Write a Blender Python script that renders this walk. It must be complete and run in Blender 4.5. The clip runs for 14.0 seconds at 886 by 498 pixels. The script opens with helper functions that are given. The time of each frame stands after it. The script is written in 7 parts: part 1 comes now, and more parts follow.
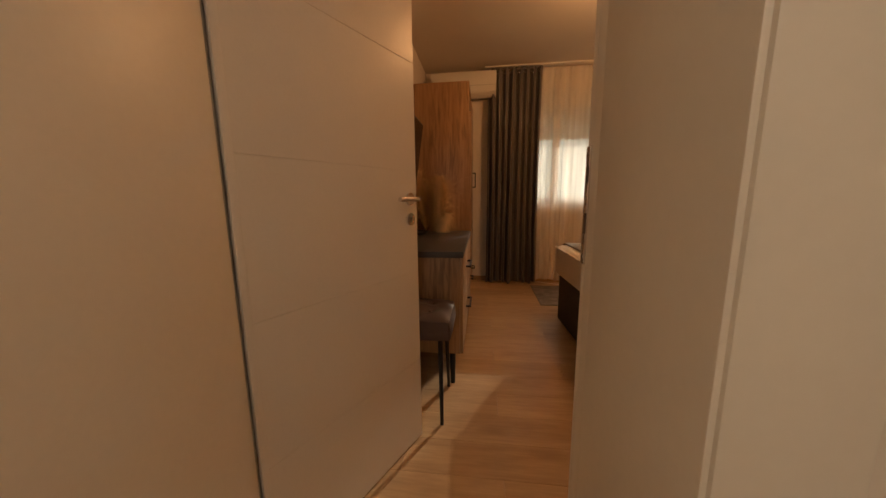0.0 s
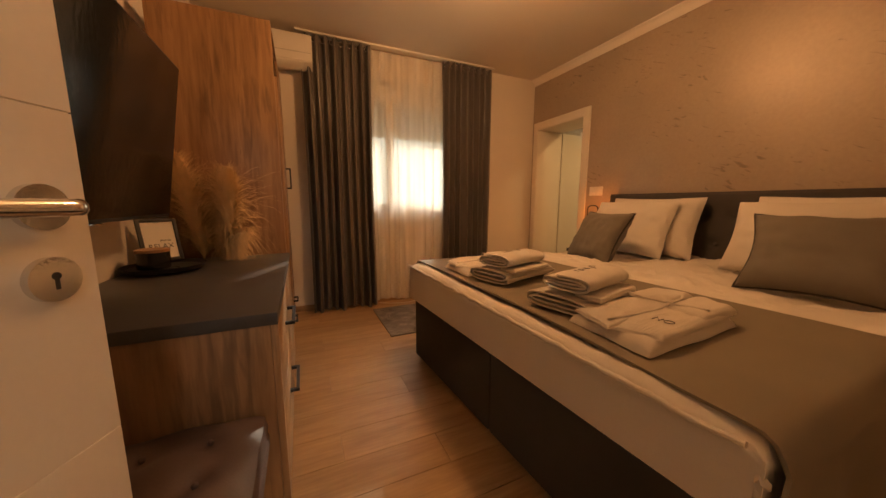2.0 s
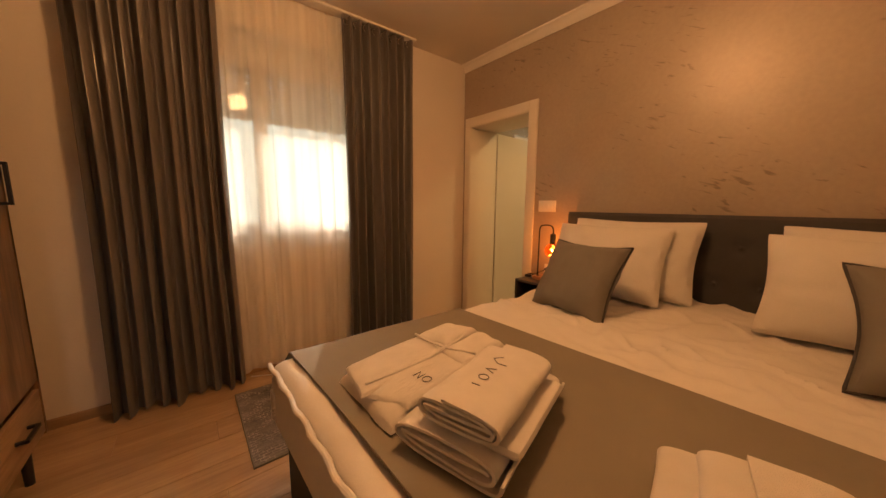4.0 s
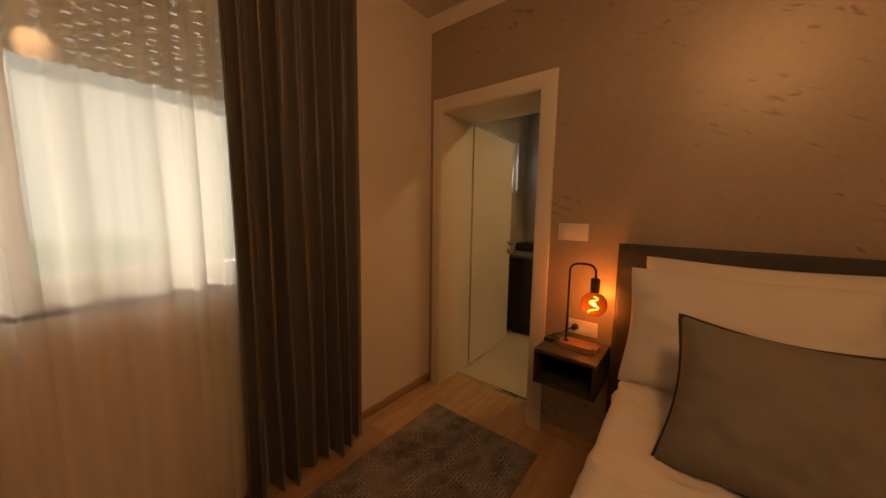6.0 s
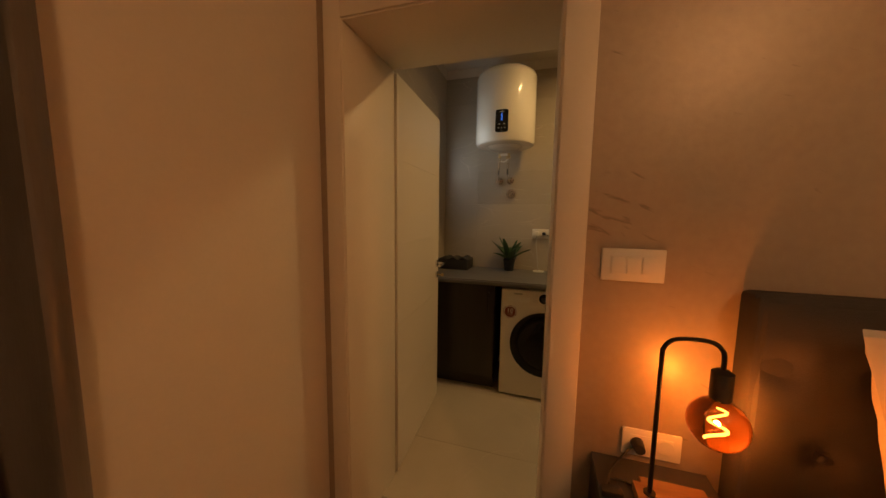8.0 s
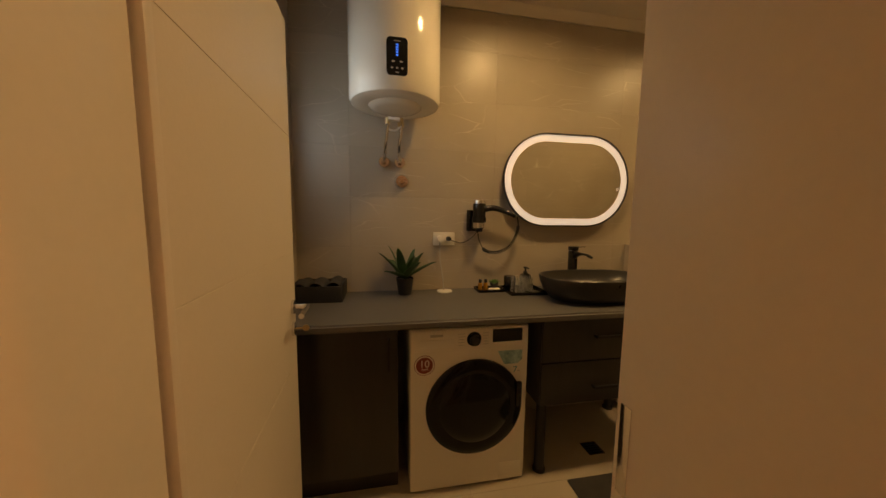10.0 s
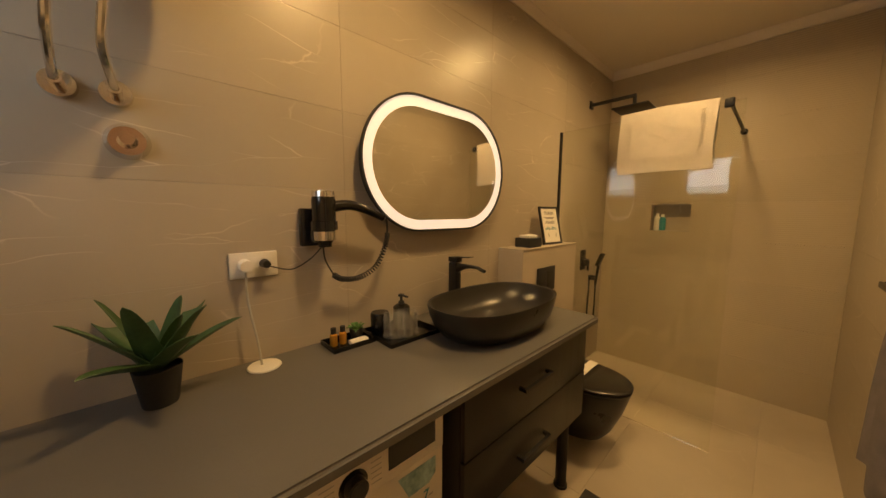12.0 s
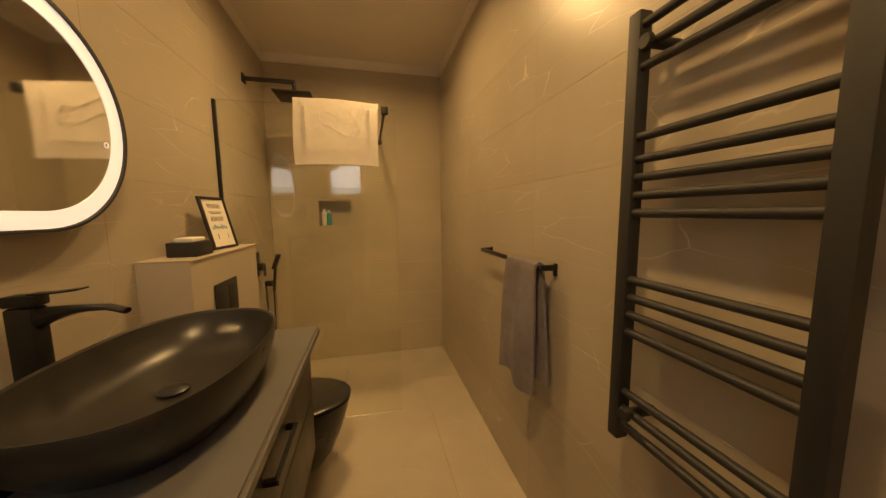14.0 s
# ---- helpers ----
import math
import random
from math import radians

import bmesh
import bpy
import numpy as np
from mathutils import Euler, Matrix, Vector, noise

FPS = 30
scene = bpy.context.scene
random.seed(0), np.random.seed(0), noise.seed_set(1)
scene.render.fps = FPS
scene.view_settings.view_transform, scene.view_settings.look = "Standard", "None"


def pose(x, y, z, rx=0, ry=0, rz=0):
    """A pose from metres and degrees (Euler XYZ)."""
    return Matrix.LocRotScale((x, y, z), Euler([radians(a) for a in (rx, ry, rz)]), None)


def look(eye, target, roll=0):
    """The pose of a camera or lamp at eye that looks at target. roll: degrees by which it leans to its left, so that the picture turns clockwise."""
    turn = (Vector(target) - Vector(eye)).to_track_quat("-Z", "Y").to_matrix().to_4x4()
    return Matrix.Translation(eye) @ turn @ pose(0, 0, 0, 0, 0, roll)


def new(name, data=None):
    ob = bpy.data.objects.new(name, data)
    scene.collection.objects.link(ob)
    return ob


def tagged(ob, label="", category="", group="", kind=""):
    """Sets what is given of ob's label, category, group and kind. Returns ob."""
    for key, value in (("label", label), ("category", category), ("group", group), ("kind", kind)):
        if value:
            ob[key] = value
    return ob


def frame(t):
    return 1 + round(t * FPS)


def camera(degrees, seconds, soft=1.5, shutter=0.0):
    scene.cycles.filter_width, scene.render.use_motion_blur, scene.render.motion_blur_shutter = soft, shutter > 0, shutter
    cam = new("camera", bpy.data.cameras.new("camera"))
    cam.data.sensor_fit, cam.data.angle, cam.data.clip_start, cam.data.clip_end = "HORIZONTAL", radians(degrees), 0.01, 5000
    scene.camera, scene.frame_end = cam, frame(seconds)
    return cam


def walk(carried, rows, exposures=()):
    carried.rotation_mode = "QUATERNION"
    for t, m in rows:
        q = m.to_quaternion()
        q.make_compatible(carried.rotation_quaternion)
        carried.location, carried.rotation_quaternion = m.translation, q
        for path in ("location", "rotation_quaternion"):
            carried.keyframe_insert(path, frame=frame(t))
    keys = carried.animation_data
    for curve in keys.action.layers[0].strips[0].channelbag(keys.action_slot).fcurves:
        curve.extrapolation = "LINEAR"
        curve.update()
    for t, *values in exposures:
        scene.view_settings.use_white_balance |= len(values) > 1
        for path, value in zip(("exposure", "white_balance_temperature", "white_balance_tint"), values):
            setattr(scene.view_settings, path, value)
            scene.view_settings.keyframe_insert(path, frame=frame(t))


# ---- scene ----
cam = camera(109.0, 14.0)
PATH = [
    (0, (-0.014, -0.429, 1.131), (-0.262, 1.53, 0.811), -0.7),
    (0.5, (-0.074, -0.28, 1.142), (-0.121, 1.693, 0.82), -0.5),
    (1, (-0.114, -0.101, 1.138), (0.134, 1.859, 0.827), -0.2),
    (1.5, (-0.111, 0.121, 1.132), (0.464, 2.013, 0.835), -0.1),
    (2, (-0.046, 0.352, 1.133), (0.764, 2.157, 0.842), 0.1),
    (2.5, (0.061, 0.587, 1.146), (1.029, 2.313, 0.86), 0.2),
    (3, (0.194, 0.796, 1.186), (1.268, 2.459, 0.904), 0.2),
    (3.2, (0.249, 0.876, 1.205), (1.361, 2.514, 0.92), 0.2),
    (5.5, (0.835, 2.038, 1.33), (2.307, 3.371, 1.094), 0.9),
    (6, (1.003, 2.273, 1.36), (2.557, 3.51, 1.123), 0.8),
    (6.5, (1.187, 2.494, 1.375), (2.826, 3.616, 1.141), 0.8),
    (7, (1.398, 2.702, 1.395), (3.125, 3.682, 1.156), 0.6),
    (7.2, (1.479, 2.78, 1.39), (3.245, 3.688, 1.157), 0.7),
    (9.3, (2.415, 3.388, 1.4), (4.402, 3.361, 1.17), 0.7),
    (9.5, (2.51, 3.419, 1.395), (4.493, 3.287, 1.164), 0.8),
    (10, (2.762, 3.45, 1.38), (4.717, 3.08, 1.172), 0.7),
    (10.5, (3.006, 3.406, 1.406), (4.905, 2.82, 1.179), 0.5),
    (11, (3.241, 3.346, 1.398), (5.054, 2.532, 1.175), 0.2),
    (11.5, (3.429, 3.336, 1.396), (5.106, 2.269, 1.174), 0.2),
    (12, (3.575, 3.322, 1.407), (5.02, 1.959, 1.177), 0.2),
    (12.5, (3.683, 3.278, 1.394), (4.814, 1.643, 1.174), 0.1),
    (13, (3.792, 3.234, 1.372), (4.485, 1.371, 1.154), -0.0),
    (13.5, (3.871, 3.175, 1.37), (4.046, 1.196, 1.149), -0.4),
    (14, (3.926, 3.078, 1.359), (3.477, 1.142, 1.134), -0.5),
]
walk(cam, [(t, look(eye, target, roll)) for t, eye, target, roll in PATH],
     [(0, -0.58), (0.5, -0.42), (1.0, -0.4), (1.5, -0.32), (2.0, -0.02), (2.5, 0.11), (3.2, 0.11), (5.3, -0.35), (6.0, -0.81), (6.6, -0.97), (7.5, -0.85), (9.3, -0.45), (10.0, -0.42), (11.0, -0.08), (12.0, 0.12), (14.0, 0.18)])

# ---- light ----
world = bpy.data.worlds.new("sky")
scene.world = world
world.use_nodes = True
wn = world.node_tree
sky = wn.nodes.new("ShaderNodeTexSky")
sky.sky_type = "NISHITA"
sky.sun_disc = False
sky.sun_elevation = radians(21.8)
sky.sun_rotation = radians(27)
wn.links.new(sky.outputs["Color"], wn.nodes["Background"].inputs["Color"])
wn.nodes["Background"].inputs["Strength"].default_value = 0.15

sun = new("sun", bpy.data.lights.new("sun", "SUN"))
sun.data.energy = 5.0
sun.data.angle = radians(0.6)
sun.data.color = (1.0, 0.86, 0.66)
sun.matrix_world = look((0, 0, 0), (-0.446, -0.895, -0.40))


def area_lamp(name, at, target, sx, sy, power, color):
    lamp = new(name, bpy.data.lights.new(name, "AREA"))
    lamp.data.shape, lamp.data.size, lamp.data.size_y = "RECTANGLE", sx, sy
    lamp.data.energy, lamp.data.color = power, color
    lamp.matrix_world = look(at, target)
    return lamp


def point_lamp(name, at, power, color, size):
    lamp = new(name, bpy.data.lights.new(name, "POINT"))
    lamp.data.energy, lamp.data.color, lamp.data.shadow_soft_size = power, color, size
    lamp.location = at
    return lamp


WARM = (1.0, 0.483, 0.187)
area_lamp("bath_window_light", (4.16, 4.0, 1.88), (4.16, 0, 1.2), 0.6, 0.42, 2.3, (0.88, 0.92, 0.95))
BED_LAMPS = [(1.05, 1.95)]
for lx, ly in BED_LAMPS:
    point_lamp("ceiling_bulb", (lx, ly, 2.5), 47, WARM, 0.10)
# unseen fill lamp, added behind the start to brighten the doorway's hall side
point_lamp("hall_fill_lamp", (0.05, -1.75, 2.35), 24, (1.0, 0.84, 0.68), 0.12)
BATH_LAMPS = [(4.0, 2.64), (3.95, 1.19)]
for lx, ly in BATH_LAMPS:
    down = area_lamp("bath_downlight", (lx, ly, 2.692), (lx, ly, 0), 0.13, 0.13, 15.0, (1.0, 0.61, 0.23))
    down.data.spread = radians(162)


# ---- materials ----
def mat(name, color, rough=0.5, metal=0.0, vary=0.12, scale=6.0, fine=60.0, bump=0.05, stretch=(1, 1, 1), spec=0.5, island=0.0, second=None):
    """Paint, cloth or stone: two scales of noise in the colour, roughness and relief."""
    m = bpy.data.materials.new(name)
    m.use_nodes = True
    nt = m.node_tree
    b = nt.nodes["Principled BSDF"]
    b.inputs["Metallic"].default_value = metal
    b.inputs["Specular IOR Level"].default_value = spec
    tc = nt.nodes.new("ShaderNodeTexCoord")
    mp = nt.nodes.new("ShaderNodeMapping")
    mp.inputs["Scale"].default_value = stretch
    nt.links.new(tc.outputs["Object"], mp.inputs["Vector"])
    big, small = nt.nodes.new("ShaderNodeTexNoise"), nt.nodes.new("ShaderNodeTexNoise")
    big.inputs["Scale"].default_value, small.inputs["Scale"].default_value = scale, fine
    big.inputs["Detail"].default_value, small.inputs["Detail"].default_value = 4, 6
    for n in (big, small):
        nt.links.new(mp.outputs["Vector"], n.inputs["Vector"])
    ramp = nt.nodes.new("ShaderNodeValToRGB")
    dark = tuple(c * (1 - vary) for c in color) + (1,)
    light = tuple(min(1, c * (1 + vary)) for c in (second or color)) + (1,)
    ramp.color_ramp.elements[0].color, ramp.color_ramp.elements[1].color = dark, light
    ramp.color_ramp.elements[0].position, ramp.color_ramp.elements[1].position = 0.3, 0.7
    mix = nt.nodes.new("ShaderNodeMix")
    mix.inputs["Factor"].default_value = 0.4
    nt.links.new(big.outputs["Fac"], mix.inputs["A"])
    nt.links.new(small.outputs["Fac"], mix.inputs["B"])
    nt.links.new(mix.outputs["Result"], ramp.inputs["Fac"])
    if island:
        info = nt.nodes.new("ShaderNodeObjectInfo")
        hsv = nt.nodes.new("ShaderNodeHueSaturation")
        rng = nt.nodes.new("ShaderNodeMapRange")
        rng.inputs["To Min"].default_value, rng.inputs["To Max"].default_value = 1 - island, 1 + island
        nt.links.new(info.outputs["Random"], rng.inputs["Value"])
        nt.links.new(rng.outputs["Result"], hsv.inputs["Value"])
        nt.links.new(ramp.outputs["Color"], hsv.inputs["Color"])
        nt.links.new(hsv.outputs["Color"], b.inputs["Base Color"])
    else:
        nt.links.new(ramp.outputs["Color"], b.inputs["Base Color"])
    rr = nt.nodes.new("ShaderNodeMapRange")
    rr.inputs["To Min"].default_value, rr.inputs["To Max"].default_value = max(0, rough - 0.08), min(1, rough + 0.08)
    nt.links.new(big.outputs["Fac"], rr.inputs["Value"])
    nt.links.new(rr.outputs["Result"], b.inputs["Roughness"])
    bp = nt.nodes.new("ShaderNodeBump")
    bp.inputs["Strength"].default_value, bp.inputs["Distance"].default_value = bump, 0.01
    nt.links.new(small.outputs["Fac"], bp.inputs["Height"])
    nt.links.new(bp.outputs["Normal"], b.inputs["Normal"])
    return m


def wood(name, dark, light, axis, rough=0.45, knots=0.0, spread=0.12, coarse=1.0, cracks=0.0):
    """Long grain along one axis, rings and cracks, with knots where asked; each board shifted by its own random number."""
    m = bpy.data.materials.new(name)
    m.use_nodes = True
    nt = m.node_tree
    b = nt.nodes["Principled BSDF"]
    tc, info = nt.nodes.new("ShaderNodeTexCoord"), nt.nodes.new("ShaderNodeObjectInfo")
    off = nt.nodes.new("ShaderNodeVectorMath")
    off.operation = "MULTIPLY_ADD"
    off.inputs[1].default_value = (1, 1, 1)
    comb = nt.nodes.new("ShaderNodeCombineXYZ")
    mul = nt.nodes.new("ShaderNodeMath")
    mul.operation = "MULTIPLY"
    mul.inputs[1].default_value = 40
    nt.links.new(info.outputs["Random"], mul.inputs[0])
    for s in "XYZ":
        nt.links.new(mul.outputs[0], comb.inputs[s])
    nt.links.new(tc.outputs["Object"], off.inputs[0])
    nt.links.new(comb.outputs[0], off.inputs[2])
    mp = nt.nodes.new("ShaderNodeMapping")
    s = [9.0 * coarse] * 3
    s[axis] = 0.9 * coarse
    mp.inputs["Scale"].default_value = s
    nt.links.new(off.outputs[0], mp.inputs["Vector"])
    grain, fine = nt.nodes.new("ShaderNodeTexNoise"), nt.nodes.new("ShaderNodeTexNoise")
    grain.inputs["Scale"].default_value, grain.inputs["Detail"].default_value, grain.inputs["Distortion"].default_value = 1.0, 6, 1.2
    fine.inputs["Scale"].default_value, fine.inputs["Detail"].default_value = 9.0, 5
    for n in (grain, fine):
        nt.links.new(mp.outputs["Vector"], n.inputs["Vector"])
    mix = nt.nodes.new("ShaderNodeMix")
    mix.inputs["Factor"].default_value = 0.42
    nt.links.new(grain.outputs["Fac"], mix.inputs["A"])
    nt.links.new(fine.outputs["Fac"], mix.inputs["B"])
    ramp = nt.nodes.new("ShaderNodeValToRGB")
    e = ramp.color_ramp.elements
    e[0].position, e[1].position = 0.36, 0.66
    e[0].color, e[1].color = (*dark, 1), (*light, 1)
    nt.links.new(mix.outputs["Result"], ramp.inputs["Fac"])
    last = ramp.outputs["Color"]
    if knots:
        km = nt.nodes.new("ShaderNodeMapping")
        k = [4.2] * 3
        k[axis] = 1.7
        km.inputs["Scale"].default_value = k
        nt.links.new(off.outputs[0], km.inputs["Vector"])
        vor = nt.nodes.new("ShaderNodeTexVoronoi")
        vor.inputs["Scale"].default_value = 1.0
        nt.links.new(km.outputs["Vector"], vor.inputs["Vector"])
        kr = nt.nodes.new("ShaderNodeValToRGB")
        ke = kr.color_ramp.elements
        ke[0].position, ke[1].position = 0.03, 0.2
        ke[0].color, ke[1].color = (0.25, 0.2, 0.17, 1), (1, 1, 1, 1)
        nt.links.new(vor.outputs["Distance"], kr.inputs["Fac"])
        mm = nt.nodes.new("ShaderNodeMix")
        mm.data_type, mm.blend_type = "RGBA", "MULTIPLY"
        mm.inputs["Factor"].default_value = knots
        nt.links.new(last, mm.inputs["A"])
        nt.links.new(kr.outputs["Color"], mm.inputs["B"])
        last = mm.outputs["Result"]
    if cracks:
        cm, gm = nt.nodes.new("ShaderNodeMapping"), nt.nodes.new("ShaderNodeMapping")
        c, g = [46.0] * 3, [5.0] * 3
        c[axis], g[axis] = 5.0, 1.6
        cm.inputs["Scale"].default_value, gm.inputs["Scale"].default_value = c, g
        cn, gn = nt.nodes.new("ShaderNodeTexNoise"), nt.nodes.new("ShaderNodeTexNoise")
        cn.inputs["Scale"].default_value, cn.inputs["Detail"].default_value, cn.inputs["Distortion"].default_value = 1.0, 4, 0.5
        gn.inputs["Scale"].default_value, gn.inputs["Detail"].default_value = 1.0, 4
        for a, n in ((cm, cn), (gm, gn)):
            nt.links.new(off.outputs[0], a.inputs["Vector"])
            nt.links.new(a.outputs["Vector"], n.inputs["Vector"])
        total = nt.nodes.new("ShaderNodeMath")
        nt.links.new(cn.outputs["Fac"], total.inputs[0])
        nt.links.new(gn.outputs["Fac"], total.inputs[1])
        cr = nt.nodes.new("ShaderNodeMapRange")
        cr.inputs["From Min"].default_value, cr.inputs["From Max"].default_value = 1.04, 1.26
        cr.inputs["To Max"].default_value = cracks
        nt.links.new(total.outputs[0], cr.inputs["Value"])
        dk = nt.nodes.new("ShaderNodeMix")
        dk.data_type = "RGBA"
        dk.inputs["B"].default_value = (0.045, 0.03, 0.022, 1)
        nt.links.new(cr.outputs["Result"], dk.inputs["Factor"])
        nt.links.new(last, dk.inputs["A"])
        last = dk.outputs["Result"]
    hsv = nt.nodes.new("ShaderNodeHueSaturation")
    rng = nt.nodes.new("ShaderNodeMapRange")
    rng.inputs["To Min"].default_value, rng.inputs["To Max"].default_value = 1 - spread, 1 + spread
    nt.links.new(info.outputs["Random"], rng.inputs["Value"])
    nt.links.new(rng.outputs["Result"], hsv.inputs["Value"])
    nt.links.new(last, hsv.inputs["Color"])
    nt.links.new(hsv.outputs["Color"], b.inputs["Base Color"])
    b.inputs["Roughness"].default_value = rough
    bp = nt.nodes.new("ShaderNodeBump")
    bp.inputs["Strength"].default_value, bp.inputs["Distance"].default_value = 0.12, 0.004
    nt.links.new(mix.outputs["Result"], bp.inputs["Height"])
    nt.links.new(bp.outputs["Normal"], b.inputs["Normal"])
    return m


def stone(name, dark, light, vein, rough=0.3, scale=1.4, amount=0.5, spread=0.04, ribs=0.0):
    """Porcelain stone: clouds and thin light veins."""
    m = bpy.data.materials.new(name)
    m.use_nodes = True
    nt = m.node_tree
    b = nt.nodes["Principled BSDF"]
    geo = nt.nodes.new("ShaderNodeNewGeometry")
    clouds = nt.nodes.new("ShaderNodeTexNoise")
    clouds.inputs["Scale"].default_value, clouds.inputs["Detail"].default_value = scale, 8
    nt.links.new(geo.outputs["Position"], clouds.inputs["Vector"])
    ramp = nt.nodes.new("ShaderNodeValToRGB")
    e = ramp.color_ramp.elements
    e[0].position, e[1].position = 0.32, 0.68
    e[0].color, e[1].color = (*dark, 1), (*light, 1)
    nt.links.new(clouds.outputs["Fac"], ramp.inputs["Fac"])
    warp = nt.nodes.new("ShaderNodeTexNoise")
    warp.inputs["Scale"].default_value, warp.inputs["Detail"].default_value = 4.5, 6
    nt.links.new(geo.outputs["Position"], warp.inputs["Vector"])
    add = nt.nodes.new("ShaderNodeVectorMath")
    add.operation = "MULTIPLY_ADD"
    add.inputs[1].default_value = (0.12, 0.12, 0.12)
    slant = nt.nodes.new("ShaderNodeMapping")
    slant.inputs["Rotation"].default_value = (radians(38), radians(38), radians(20))
    slant.inputs["Scale"].default_value = (0.7, 0.6, 3.0)
    nt.links.new(geo.outputs["Position"], slant.inputs["Vector"])
    nt.links.new(warp.outputs["Color"], add.inputs[0])
    nt.links.new(slant.outputs["Vector"], add.inputs[2])
    vor = nt.nodes.new("ShaderNodeTexVoronoi")
    vor.feature = "DISTANCE_TO_EDGE"
    vor.inputs["Scale"].default_value = 3.1
    nt.links.new(add.outputs[0], vor.inputs["Vector"])
    vr = nt.nodes.new("ShaderNodeValToRGB")
    ve = vr.color_ramp.elements
    ve[0].position, ve[1].position = 0.0, 0.009
    ve[0].color, ve[1].color = (1, 1, 1, 1), (0, 0, 0, 1)
    nt.links.new(vor.outputs["Distance"], vr.inputs["Fac"])
    gate = nt.nodes.new("ShaderNodeTexNoise")
    gate.inputs["Scale"].default_value = 5.2
    nt.links.new(geo.outputs["Position"], gate.inputs["Vector"])
    gr = nt.nodes.new("ShaderNodeMapRange")
    gr.inputs["From Min"].default_value, gr.inputs["From Max"].default_value = 0.43, 0.66
    gr.inputs["To Max"].default_value = amount
    nt.links.new(gate.outputs["Fac"], gr.inputs["Value"])
    fac = nt.nodes.new("ShaderNodeMath")
    fac.operation = "MULTIPLY"
    nt.links.new(vr.outputs["Color"], fac.inputs[0])
    nt.links.new(gr.outputs["Result"], fac.inputs[1])
    mix = nt.nodes.new("ShaderNodeMix")
    mix.data_type = "RGBA"
    mix.inputs["B"].default_value = (*vein, 1)
    nt.links.new(fac.outputs[0], mix.inputs["Factor"])
    nt.links.new(ramp.outputs["Color"], mix.inputs["A"])
    info = nt.nodes.new("ShaderNodeObjectInfo")
    hsv = nt.nodes.new("ShaderNodeHueSaturation")
    rng = nt.nodes.new("ShaderNodeMapRange")
    rng.inputs["To Min"].default_value, rng.inputs["To Max"].default_value = 1 - spread, 1 + spread
    nt.links.new(info.outputs["Random"], rng.inputs["Value"])
    nt.links.new(rng.outputs["Result"], hsv.inputs["Value"])
    nt.links.new(mix.outputs["Result"], hsv.inputs["Color"])
    nt.links.new(hsv.outputs["Color"], b.inputs["Base Color"])
    rr = nt.nodes.new("ShaderNodeMapRange")
    rr.inputs["To Min"].default_value, rr.inputs["To Max"].default_value = rough - 0.07, rough + 0.07
    nt.links.new(clouds.outputs["Fac"], rr.inputs["Value"])
    nt.links.new(rr.outputs["Result"], b.inputs["Roughness"])
    bp = nt.nodes.new("ShaderNodeBump")
    bp.inputs["Strength"].default_value, bp.inputs["Distance"].default_value = 0.025, 0.003
    nt.links.new(clouds.outputs["Fac"], bp.inputs["Height"])
    if ribs:
        wave = nt.nodes.new("ShaderNodeTexWave")
        wave.bands_direction = "Z"
        wave.inputs["Scale"].default_value = ribs
        wave.inputs["Distortion"].default_value = 0.15
        nt.links.new(geo.outputs["Position"], wave.inputs["Vector"])
        bp.inputs["Strength"].default_value, bp.inputs["Distance"].default_value = 0.35, 0.003
        nt.links.new(wave.outputs["Fac"], bp.inputs["Height"])
    nt.links.new(bp.outputs["Normal"], b.inputs["Normal"])
    return m


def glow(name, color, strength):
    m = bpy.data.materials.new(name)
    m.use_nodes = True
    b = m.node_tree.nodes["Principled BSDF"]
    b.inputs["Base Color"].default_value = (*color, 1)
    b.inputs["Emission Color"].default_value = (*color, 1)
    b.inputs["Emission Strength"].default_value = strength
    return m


def glass(name, color=(1, 1, 1), rough=0.0, ior=1.45):
    m = bpy.data.materials.new(name)
    m.use_nodes = True
    b = m.node_tree.nodes["Principled BSDF"]
    b.inputs["Base Color"].default_value = (*color, 1)
    b.inputs["Roughness"].default_value = rough
    b.inputs["IOR"].default_value = ior
    b.inputs["Transmission Weight"].default_value = 1.0
    return m


